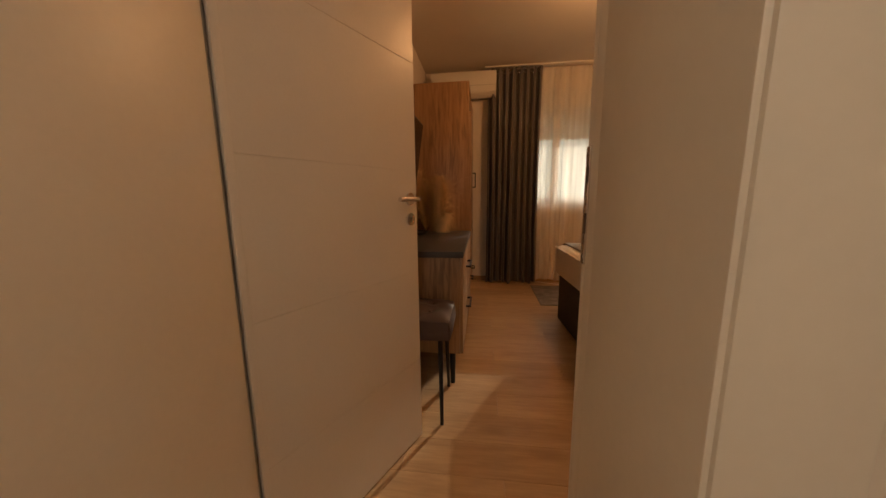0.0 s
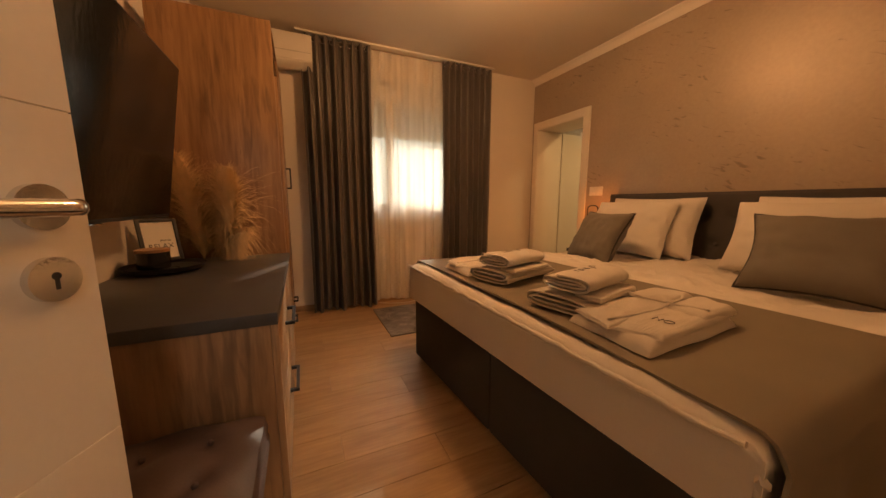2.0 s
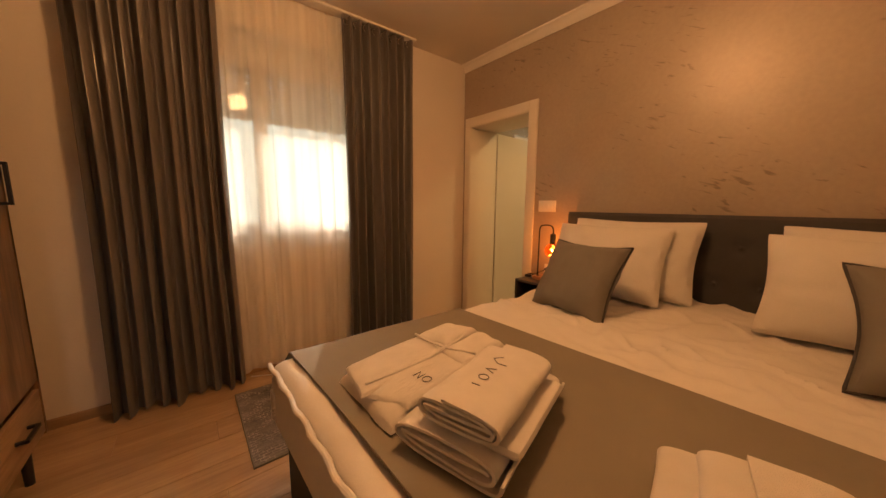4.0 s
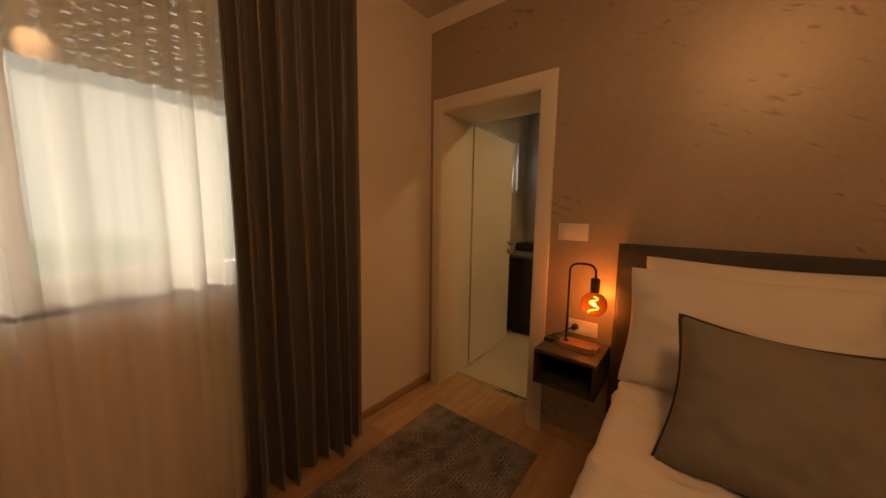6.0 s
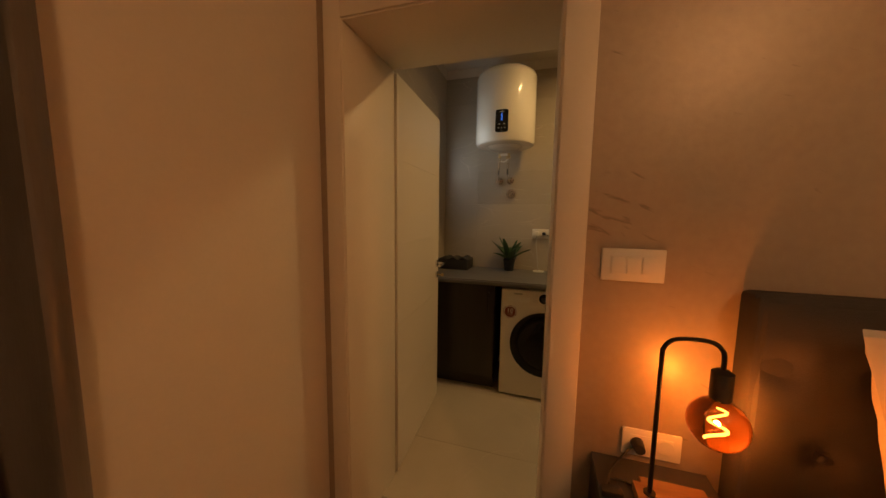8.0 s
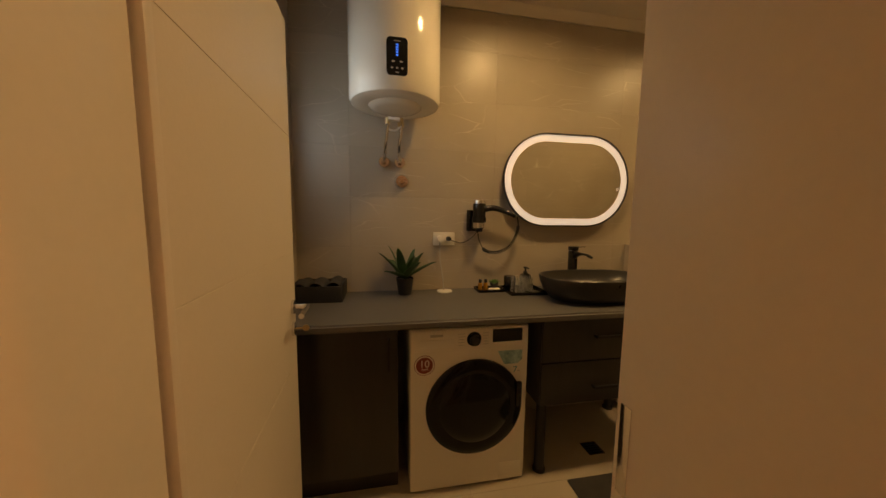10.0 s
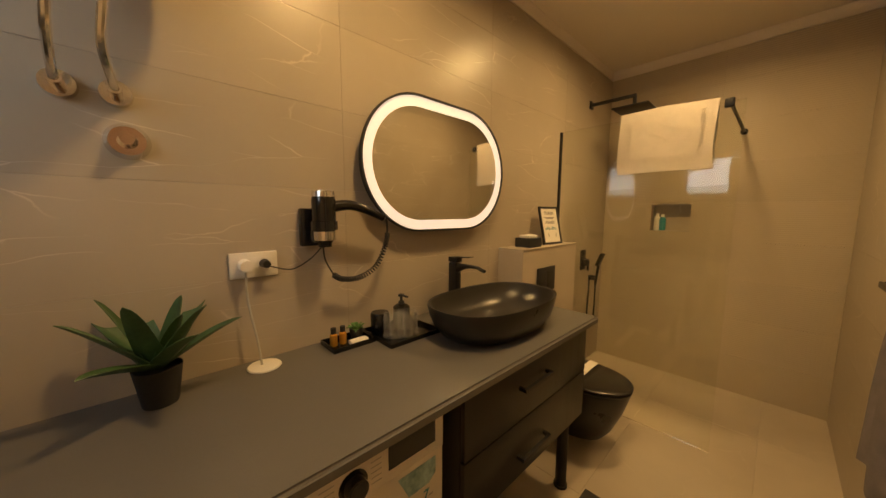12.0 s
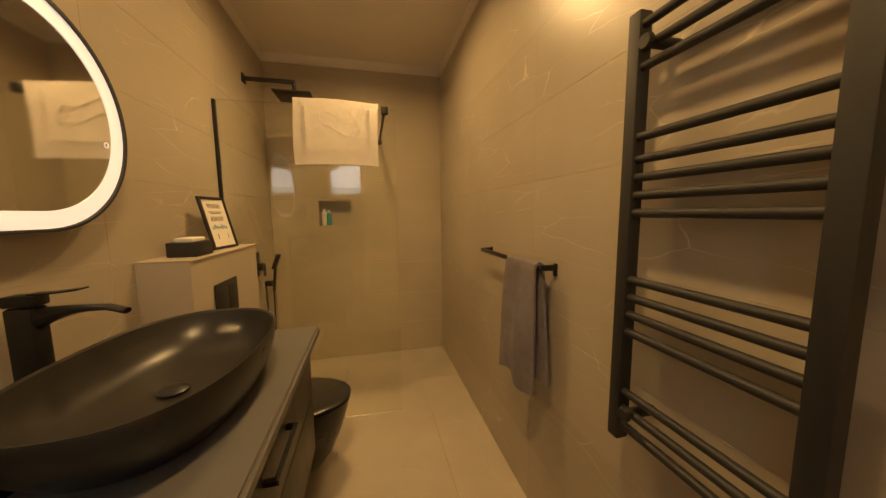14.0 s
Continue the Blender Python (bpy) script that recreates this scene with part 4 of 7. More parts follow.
d = part("cabinet_door", boxes((WFX - 0.018, WFX, 2.956, WY1 - 0.001, 0.46, WH - 0.003), bevel=0.0015), "oak", ward)
bar_handle((WFX, 3.37, 1.25), (WFX, 3.37, 1.41), (0.032, 0, 0), d)
for y0, y1 in ((WY0 + 0.024, 2.94), (2.945, WY1 - 0.002)):
    d = part("drawer", boxes((WFX - 0.018, WFX - 0.001, y0, y1, 0.215, 0.422), bevel=0.0015), "oak_x", ward)
    ym = (y0 + y1) / 2
    bar_handle((WFX - 0.001, ym - 0.06, 0.33), (WFX - 0.001, ym + 0.06, 0.33), (0.03, 0, 0), d)
bm = bmesh.new()
rod(bm, (-0.4, WY0 + 0.022, 1.86), (-0.4, 2.93, 1.86), 0.012)
part("hanging_rail", bm, "black", ward)
for lx in (-0.60, WFX - 0.06):
    for ly in (WY0 + 0.06, WY1 - 0.06):
        bm = bmesh.new()
        rod(bm, (lx, ly, 0), (lx, ly, 0.20), 0.016, 0.02)
        part("leg", bm, "black", ward)
for hy in (2.62, 2.66, 2.71):
    hg = thing("clothes_hanger", (-0.4, hy, 1.75), "black plastic clothes hanger on the rail", "hanger", "hangers on the rail")
    bm = bmesh.new()
    tube(bm, smooth_line([(-0.4, hy, 1.80), (-0.4, hy, 1.84), (-0.385, hy, 1.868), (-0.40, hy, 1.88), (-0.418, hy, 1.866)], 5), 0.003, 6)
    part("hook", bm, "chrome", hg)
    bm = bmesh.new()
    tube(bm, smooth_line([(-0.19, hy, 1.70), (-0.30, hy, 1.77), (-0.4, hy, 1.80), (-0.50, hy, 1.77), (-0.61, hy, 1.70)], 6), 0.009, 8)
    tube(bm, [(-0.2, hy, 1.70), (-0.6, hy, 1.70)], 0.004, 6)
    part("shoulder_bar", bm, "black_matt", hg)

tv = thing("television", (-0.58, 1.57, 1.40), "flat black television on the wall above the dresser", "television")
TILT = Matrix.Translation((-0.60, 0, 1.075)) @ Matrix.Rotation(radians(8.5), 4, "Y")
for nm, mt, lab, row in (("casing", "black_matt", "", (-0.012, 0.026, 1.02, 2.125, 0.0, 0.63, 0.006)),
                         ("screen", "screen", "dark glossy screen", (0.0262, 0.028, 1.028, 2.117, 0.014, 0.622)),
                         ("status_bar", "chrome", "", (0.004, 0.024, 1.53, 1.61, -0.006, -0.0005, 0.002))):
    bm = boxes(row)
    bm.transform(TILT)
    part(nm, bm, mt, tv, lab, smooth=nm != "screen")
part("wall_bracket", boxes((XL, XL + 0.012, 1.45, 1.75, 1.25, 1.55), (XL + 0.012, -0.60, 1.56, 1.64, 1.38, 1.42)), "black_matt", tv)

tray = thing("round_tray", (-0.60, 2.09, 0.832), "round black tray on the dresser", "tray")
bm = bmesh.new()
lathe(bm, (-0.60, 2.09, 0.833), [(0.0, 0.012), (0.04, 0.012), (0.05, 0.0), (0.05, 0.012), (0.132, 0.018), (0.144, 0.03), (0.147, 0.03), (0.135, 0.012), (0.05, 0.006), (0.0, 0.006)], 40)
part("dish", bm, "black_matt", tray)
can = thing("candle_jar", (-0.635, 2.085, 0.853), "dark candle jar with a wooden lid on the tray", "candle")
bm = bmesh.new()
lathe(bm, (-0.635, 2.085, 0.851), [(0.0, 0.0), (0.054, 0.0), (0.057, 0.004), (0.057, 0.07), (0, 0.07)], 28)
part("jar", bm, "black_gloss", can)
bm = bmesh.new()
lathe(bm, (-0.635, 2.085, 0.9215), [(0.0, 0.0), (0.059, 0.0), (0.059, 0.012), (0, 0.012)], 28)
part("lid", bm, "walnut", can, "dark wooden lid")
fr = thing("picture_frame", (-0.63, 2.19, 0.85), "small black framed print with the word relax", "picture frame")
fm = Matrix.Translation((-0.63, 2.19, 0.862)) @ Matrix.Rotation(radians(-52), 4, "Z") @ Matrix.Rotation(radians(-14), 4, "Y")
bm = boxes((-0.006, 0.006, -0.075, -0.06, 0, 0.2), (-0.006, 0.006, 0.06, 0.075, 0, 0.2), (-0.006, 0.006, -0.06, 0.06, 0, 0.015), (-0.006, 0.006, -0.06, 0.06, 0.185, 0.2), bevel=0.0015)
bm.transform(fm)
part("frame", bm, "black_matt", fr)
bm = boxes((-0.003, 0.001, -0.06, 0.06, 0.015, 0.185))
bm.transform(fm)
part("print", bm, "paper", fr, smooth=False)
lettering("RELAX", 0.032, "ink", fm @ Matrix.Translation((0.0015, 0, 0.07)) @ Matrix.Rotation(radians(90), 4, "Z") @ Matrix.Rotation(radians(90), 4, "X"), fr)
lettering("time to", 0.014, "ink", fm @ Matrix.Translation((0.0015, 0.02, 0.098)) @ Matrix.Rotation(radians(90), 4, "Z") @ Matrix.Rotation(radians(90), 4, "X"), fr)


def pampas(at, top, lean, seed, width=1.0, droop=0.35):
    """One feathery plume: fine strands hugging a curved stalk, wider and drooping towards the bottom."""
    rnd = random.Random(seed)
    t = thing("pampas_grass", at, "dried golden pampas grass plume", "dried grass", "pampas plumes")
    a = Vector(at)
    b = a + Vector((lean[0], lean[1], top))
    mid = (a + b) / 2 + Vector((0.15 * lean[0], 0, 0.02))
    bm = bmesh.new()
    tube(bm, smooth_line([a, mid, b], 6), 0.003, 6)
    part("stalk", bm, "pampas", t)
    bm = bmesh.new()
    for k in range(4200):
        f = rnd.random()
        p = a * (1 - f) ** 2 + mid * 2 * f * (1 - f) + b * f * f
        full = width * (0.35 + 1.3 * math.sin(math.pi * min(1, 0.22 + 0.76 * f)) ** 1.2)
        L = 0.075 * full * rnd.uniform(0.5, 1.15)
        ang = rnd.uniform(0, 6.28)
        out = Vector((math.cos(ang), math.sin(ang) * 0.7, 0))
        wisp = rnd.random() < 0.18
        spread = rnd.uniform(0.25, 0.55) * (1.9 if wisp else 1)
        bend = droop * rnd.uniform(0.4, 1.4) * (1.8 if wisp else 1) * (1.15 - f)
        if wisp:
            L *= 1.35
        pts = [p + out * L * q * spread * (0.6 + 0.6 * q) + Vector((0, 0, 1)) * L * (1.15 * q - bend * q * q * q) for q in (0, 0.3, 0.6, 0.85, 1.0)]
        w = Vector((-out.y, out.x, 0.3)).normalized() * rnd.uniform(0.0006, 0.0015)
        rows = [(bm.verts.new(q - w * e), bm.verts.new(q + w * e)) for q, e in zip(pts, (0.6, 1.0, 1.1, 0.8, 0.2))]
        for r0, r1 in zip(rows, rows[1:]):
            bm.faces.new((r0[0], r0[1], r1[1], r1[0]))
    part("plume", bm, "pampas", t, smooth=False)


pampas((-0.52, 2.36, 0.834), 0.50, (-0.075, -0.01), 1, 1.25)
pampas((-0.41, 2.35, 0.834), 0.44, (0.03, -0.01), 2, 1.4, 0.6)
pampas((-0.40, 2.33, 0.834), 0.13, (0.08, -0.02), 3, 0.9, 1.4)

# stool in front of the dresser's end
st = thing("stool", (-0.33, 1.13, 0), "brown tufted velvet stool on thin black legs", "stool")
sx, sy, sz = -0.335, 1.13, 0.485


def tufted(u, v):
    x, y = u * 2 - 1, v * 2 - 1
    e = (1 - abs(x) ** 5) ** 0.3 * (1 - abs(y) ** 5) ** 0.3
    z = 0.07 * e + 0.006 * math.cos(x * 6.28) * math.cos(y * 6.28)
    for bx in (-0.33, 0.33):
        for by in (-0.33, 0.33):
            z -= 0.016 * math.exp(-((x - bx) ** 2 + (y - by) ** 2) * 40)
    return Vector((sx + x * 0.185 * (0.93 + 0.07 * e), sy + y * 0.172 * (0.93 + 0.07 * e), sz + 0.02 + z))


bm = bmesh.new()
sheet(bm, 28, 28, tufted)
box(bm, sx - 0.175, sx + 0.175, sy - 0.16, sy + 0.16, sz - 0.035, sz + 0.03, 0.02)
part("seat", bm, "velvet", st)
for bx in (-0.063, 0.063):
    for by in (-0.063, 0.063):
        bm = bmesh.new()
        bmesh.ops.create_uvsphere(bm, u_segments=10, v_segments=6, radius=0.007, matrix=Matrix.Translation((sx + bx, sy + by, sz + 0.083)))
        part("button", bm, "velvet", st)
for ax in (-1, 1):
    for ay in (-1, 1):
        bm = bmesh.new()
        rod(bm, (sx + ax * 0.12, sy + ay * 0.12, sz - 0.03), (sx + ax * 0.125, sy + ay * 0.165 + 0.03, 0.0), 0.013, 0.009)
        part("leg", bm, "black", st)

# ---- bed ----
bed = thing("bed", (1.7, 1.53, 0), "charcoal upholstered double box-spring bed made up with white linen", "bed")


def askew(bm, amount=0.062):
    """The bed's foot stands a little askew: shift its foot end along x with y."""
    for v in bm.verts:
        v.co.x += amount * (2.43 - v.co.y) * max(0.0, min(1.0, (2.70 - v.co.x) / 2.0))
    return bm


for y0, y1 in ((0.56, 1.528), (1.532, 2.43)):
    part("box_base", askew(boxes((0.668, 2.70, y0, y1, 0.035, 0.47), bevel=0.012)), "boxspring", bed)
    for fx in (0.72, 2.64):
        for fy in (y0 + 0.06, y1 - 0.06):
            bm = bmesh.new()
            rod(bm, (fx + 0.045, fy, 0), (fx + 0.045, fy, 0.036), 0.025)
            part("foot", askew(bm), "sole", bed)
part("mattress", boxes((0.70, 2.70, 0.64, 2.41, 0.47, 0.66), bevel=0.05), "linen", bed)
part("cloth_tag", askew(boxes((0.6655, 0.6675, 0.572, 0.588, 0.388, 0.432))), "paper", bed, "small white sewn label", smooth=False)


def headboard(u, v):
    y, z = 0.55 + u * (2.56 - 0.55), 0.40 + v * (1.215 - 0.40)
    d = 0.0
    for by in range(12):
        for bz in (0.83, 1.04):
            yy = 1.55 + (by - 5.5) * 0.19 + (0.095 if bz > 1 else 0)
            d += 0.020 * math.exp(-(((y - yy) ** 2 + (z - bz) ** 2) / 0.0016))
    edge = (1 - abs(u * 2 - 1) ** 40) ** 0.5 * (1 - abs(v * 2 - 1) ** 24) ** 0.5
    return Vector((2.76 - 0.03 * edge + d, y, z))


bm = bmesh.new()
sheet(bm, 110, 44, headboard)
hb = part("headboard", bm, "boxspring", bed, "tufted charcoal fabric headboard")
part("headboard_frame", boxes((2.745, XW - 0.022, 0.55, 2.56, 0.06, 1.212), bevel=0.015), "boxspring", bed)
for by in range(12):
    for bz in (0.83, 1.04):
        yy = 1.55 + (by - 5.5) * 0.19 + (0.095 if bz > 1 else 0)
        if 0.6 < yy < 2.5:
            bm = bmesh.new()
            bmesh.ops.create_uvsphere(bm, u_segments=10, v_segments=6, radius=0.011, matrix=Matrix.Translation((2.745, yy, bz)) @ Matrix.Diagonal((0.5, 1, 1, 1)))
            part("button", bm, "boxspring", hb)


def fold(a, lo, hi, r):
    """Fold a straight measure over two edges: place along and drop."""
    def over(d):
        q = r * math.pi / 2
        if d < q:
            return r * math.sin(d / r), r * (1 - math.cos(d / r))
        return r, r + d - q
    if a < lo + r:
        o, dr = over(lo + r - a)
        return lo + r - o, dr
    if a > hi - r:
        o, dr = over(a - hi + r)
        return hi - r + o, dr
    return a, 0.0


def wr(x, y, s, k=0.0):
    return noise.noise(Vector((x * s + k, y * s * 0.6 - k, k)))


def drape(x0, x1, y0, y1, xlo, ylo, yhi, top, r, wave, short=0.0, lift=0.0, hem=None):
    def f(u, v):
        a0 = x0 + short * (1 - v)
        a, b = a0 + (x1 - a0) * u, y0 + (y1 - y0) * v
        x, dx = fold(a, xlo, 99, r)
        y, dy = fold(b, ylo, yhi, r)
        drop = max(dx, dy)
        z = top - drop
        side = min(1, drop / 0.05)
        w = wave * (wr(a, b, 4.0, 1.3) + 0.6 * (0.4 - abs(wr(a + 0.3 * b, b * 1.6, 9.0, 7.7))) + 0.25 * wr(a, b, 22.0, 4.1))
        w += 0.020 * max(-0.1, 0.3 - abs(wr(a * 0.7 + b, b * 0.9 - a * 0.5, 7.0, 2.2))) * max(0, min(1, (a - 1.58) / 0.15))
        head = max(0, min(1, (a - 1.60) / 0.18))
        w += head * (0.020 * wr(a * 0.5 + b * 0.9, b * 0.5, 9.0, 5.5) + 0.022 * max(0, 0.22 - abs(wr(a * 1.3 - b * 0.5, b * 1.4 + a * 0.6, 6.0, 8.8))) * 4 * (0.5 + wr(a, b, 3.0, 6.1)))
        w *= 1 - 0.9 * side
        p = Vector((x, y, z + w * (1 - side) + lift))
        if side:
            p.x -= (w + lift) * (1 if dx > dy else 0) * side
            p.y += (w * 1.4 + lift) * (0 if dx > dy else (-1 if b < (ylo + yhi) / 2 else 1)) * side
        if hem:
            p.z += hem(u, v)
        return p
    return f


duvet = thing("duvet", (1.6, 1.53, 0.66), "white cotton duvet smoothed over the bed, hanging at the foot", "duvet")
bm = bmesh.new()
sheet(bm, 170, 160, drape(0.41, 2.70, 0.39, 2.66, 0.642, 0.572, 2.455, 0.705, 0.045, 0.019, 0.07))
askew(bm, 0.022)
o = part("cover", bm, "linen", duvet)
md = o.modifiers.new("thickness", "SOLIDIFY")
md.thickness = 0.012
bm = bmesh.new()
rnd = random.Random(4)
tube(bm, [Vector((0.635 + 0.0215 * 1.86 * k / 90 - 0.003 * math.sin(k * 0.9), 2.46 - 1.86 * k / 90, 0.690 + 0.007 * noise.noise(Vector((k * 0.35, 2, 1))))) for k in range(91)], 0.010, 10, taper=lambda t: 0.7 + 0.8 * abs(noise.noise(Vector((t * 55, 0, 5)))))
part("hem_roll", bm, "linen", duvet, "puffed seam along the duvet's foot edge")

runner = thing("bed_runner", (1.15, 1.53, 0.71), "taupe throw laid across the foot of the bed", "bed runner")


def runner_f(u, v):
    b = -0.10 + (2.50 + 0.10) * v
    lo = 0.695 + 0.035 * math.sin(math.pi * max(0, min(1, (b - 0.5) / 2.0)))
    hi = 1.61 - 0.10 * v
    a = lo + (hi - lo) * u
    y, dy = fold(b, 0.552, 2.475, 0.05)
    w = 0.006 * wr(a, b, 4, 3.3)
    z = 0.727 - dy + w
    if dy > 0.04:
        y += (-1 if b < 1.5 else 1) * (0.012 + 0.016 * math.sin(a * 21 + 1.5) * min(1, dy / 0.4))
        a += 0.02 * min(1, dy / 0.5) * math.sin(b * 7)
        a = a - 0.03 * min(1, dy / 0.5) * (1 - u)
    return Vector((a, y, z))


bm = bmesh.new()
sheet(bm, 40, 110, runner_f)
o = part("cloth", bm, "runner", runner)
md = o.modifiers.new("thickness", "SOLIDIFY")
md.thickness = 0.008


def pillow(name, center, w, h, t, lean, turn, material, label, category, group, piping=False, seed=0, roll=0.0):
    ob = thing(name, center, label, category, group)
    m = Matrix.Translation(center) @ Matrix.Rotation(radians(turn), 4, "Z") @ Matrix.Rotation(radians(lean), 4, "Y") @ Matrix.Rotation(radians(roll), 4, "X")

    dip = 0.17 if piping else 0.10

    def f(side):
        def g(u, v):
            a, b = u * 2 - 1, v * 2 - 1
            prof = max(0.0, (1 - abs(a) ** 2.6) * (1 - abs(b) ** 2.6)) ** 0.5
            pin = 1 - dip * (1 - a * a) * abs(b) ** 3 - 0.0
            pin2 = 1 - dip * (1 - b * b) * abs(a) ** 3
            wv = 0.016 * noise.noise(Vector((a * 2.2 + seed, b * 2.2, side * 3))) * prof + 0.010 * noise.noise(Vector((a * 7 + seed, b * 5, side * 3)))
            return m @ Vector((side * (t / 2 * prof + wv * (prof > 0.02)), a * w / 2 * pin2 * (1 - 0.05 * (a * b) ** 4), b * h / 2 * pin * (1 - 0.05 * (a * b) ** 4)))
        return g
    bm = bmesh.new()
    sheet(bm, 30, 26, f(1))
    sheet(bm, 30, 26, f(-1))
    bmesh.ops.remove_doubles(bm, verts=bm.verts[:], dist=0.0008)
    part("cover", bm, material, ob)
    if piping:
        pts = []
        k = 24
        for i in range(k):
            pts.append((-1 + 2 * i / k, -1))
        for i in range(k):
            pts.append((1, -1 + 2 * i / k))
        for i in range(k):
            pts.append((1 - 2 * i / k, 1))
        for i in range(k + 1):
            pts.append((-1, 1 - 2 * i / k))
        line = [m @ Vector((0, (1 - 0.05 * (a * b) ** 4) * a * w / 2 * (1 - dip * (1 - b * b) * abs(a) ** 3), (1 - 0.05 * (a * b) ** 4) * b * h / 2 * (1 - dip * (1 - a * a) * abs(b) ** 3))) for a, b in pts]
        bm = bmesh.new()
        tube(bm, line, 0.0058, 6)
        part("piping", bm, "cord", ob, "dark corded edge")
    return ob


for yc in (2.06, 1.03):
    pillow("pillow", (2.60, yc, 0.945), 0.78, 0.50, 0.20, 16, 0, "linen", "plump white pillow leaning on the headboard", "pillow", "white pillows", seed=yc)
    pillow("pillow", (2.44, yc + 0.07, 0.930), 0.70, 0.48, 0.19, 24, 2, "linen", "plump white pillow leaning on another pillow", "pillow", "white pillows", seed=yc + 3)
pillow("cushion", (2.05, 2.085, 0.872), 0.46, 0.45, 0.19, 30, -8, "cushion", "taupe scatter cushion with piped edges", "cushion", "taupe cushions", True, 2)
pillow("cushion", (2.10, 0.94, 0.893), 0.55, 0.45, 0.20, 32, 10, "cushion", "taupe scatter cushion with piped edges", "cushion", "taupe cushions", True, 7)


# ---- bathroom ----
CT = 0.905
bwin = thing("window_2", (VX0, Y1, VZ0), "small white frosted bathroom window in a tiled recess", "window", kind="structure")
part("window_frame", boxes((VX0, VX0 + 0.05, FY0, FY1, VZ0, VZ1), (VX1 - 0.05, VX1, FY0, FY1, VZ0, VZ1), (VX0 + 0.05, VX1 - 0.05, FY0, FY1, VZ0, VZ0 + 0.05), (VX0 + 0.05, VX1 - 0.05, FY0, FY1, VZ1 - 0.05, VZ1), bevel=0.004), "plastic", bwin)
p = part("pane", boxes((VX0 + 0.05, VX1 - 0.05, FY0 + 0.03, FY0 + 0.036, VZ0 + 0.05, VZ1 - 0.05)), "frost", bwin, smooth=False)
part("recess_trim", boxes((VX1 - 0.012, VX1 + 0.0, YB - 0.004, FY0, VZ0, VZ1), (VX0, VX1, YB - 0.004, FY0, VZ0 - 0.012, VZ0), (VX0, VX0 + 0.012, YB - 0.004, FY0, VZ0, VZ1)), "white", bwin)

# counter and what stands under it
ctr = thing("countertop", (4.44, 2.8, CT - 0.045), "long dark grey laminate bathroom counter with a rounded front edge", "countertop")
bm = boxes((4.14, BX1, 1.735, YB - 0.003, CT - 0.038, CT))
es = [e for e in bm.edges if abs(e.verts[0].co.x - 4.14) < 1e-4 and abs(e.verts[1].co.x - 4.14) < 1e-4 or (abs(e.verts[0].co.y - 1.735) < 1e-4 and abs(e.verts[1].co.y - 1.735) < 1e-4)]
bmesh.ops.bevel(bm, geom=es, offset=0.009, segments=3, affect="EDGES")
part("worktop", bm, "top", ctr)

cab = thing("base_cabinet", (4.48, 3.62, 0), "dark anthracite cabinet under the counter", "cabinet")
part("body", boxes((4.235, 4.74, 3.385, YB - 0.015, 0.10, CT - 0.039), bevel=0.001), "cab", cab)
d = part("cabinet_door", boxes((4.215, 4.233, 3.388, YB - 0.02, 0.125, CT - 0.043), bevel=0.0015), "cab", cab)
bar_handle((4.215, 3.43, 0.66), (4.215, 3.43, 0.80), (-0.025, 0, 0), d, 0.005)
part("plinth", boxes((4.27, 4.29, 3.385, YB - 0.015, 0.0, 0.10)), "cab", cab)

van = thing("vanity_unit", (4.45, 2.25, 0), "anthracite vanity unit with two drawers on black legs", "vanity")
part("body", boxes((4.19, 4.74, 1.80, 2.67, 0.41, CT - 0.039), bevel=0.001), "cab", van)
for z0, z1 in ((0.413, 0.637), (0.643, CT - 0.043)):
    d = part("drawer", boxes((4.170, 4.188, 1.803, 2.667, z0, z1), bevel=0.0015), "cab", van)
    bar_handle((4.17, 2.185, z0 + 0.091 + 0.04 * (z0 > 0.6)), (4.17, 2.375, z0 + 0.091 + 0.04 * (z0 > 0.6)), (-0.026, 0, 0), d, 0.006)
for lx, ly in ((4.24, 1.85), (4.68, 1.85), (4.24, 2.62), (4.68, 2.62)):
    bm = bmesh.new()
    rod(bm, (lx, ly, 0.012), (lx, ly, 0.411), 0.027, seg=24)
    rod(bm, (lx, ly, 0), (lx, ly, 0.013), 0.034, seg=24)
    part("leg", bm, "black_matt", van)

wm = thing("washing_machine", (4.45, 3.03, 0), "white front-loading washing machine with a dark door", "washing machine")
WF = 4.195
part("housing", boxes((WF, 4.72, 2.733, 3.33, 0.012, 0.845), bevel=0.008), "enamel", wm)
for ly in (2.79, 3.27):
    bm = bmesh.new()
    rod(bm, (4.26, ly, 0), (4.26, ly, 0.014), 0.02)
    part("foot", bm, "sole", wm)
dy, dz, dr = 3.010, 0.437, 0.246


def face_disc(bm, y, z, rings, seg=48):
    """Rings of (radius, depth out of the front) on a front that faces -x."""
    rows = [[bm.verts.new((WF - o, y + r * math.cos(2 * math.pi * k / seg), z + r * math.sin(2 * math.pi * k / seg))) for k in range(seg)] for r, o in rings]
    for a, b in zip(rows, rows[1:]):
        for k in range(seg):
            bm.faces.new((a[k], a[(k + 1) % seg], b[(k + 1) % seg], b[k]))
    bm.faces.new(rows[-1])
    return bm


bm = bmesh.new()
face_disc(bm, dy, dz, [(dr, 0.0), (dr, 0.012), (dr - 0.012, 0.022), (dr - 0.05, 0.026), (dr - 0.07, 0.02)])
door = part("porthole_ring", bm, "porthole", wm, "dark glossy door rim")
bm = bmesh.new()
face_disc(bm, dy, dz, [(dr - 0.06, 0.018), (dr - 0.075, 0.030), (dr - 0.13, 0.042), (0.03, 0.045)])
part("porthole_glass", bm, "porthole", door)
part("grip", boxes((WF - 0.034, WF - 0.012, 2.772, 2.803, 0.43, 0.56), bevel=0.008), "black_gloss", door)
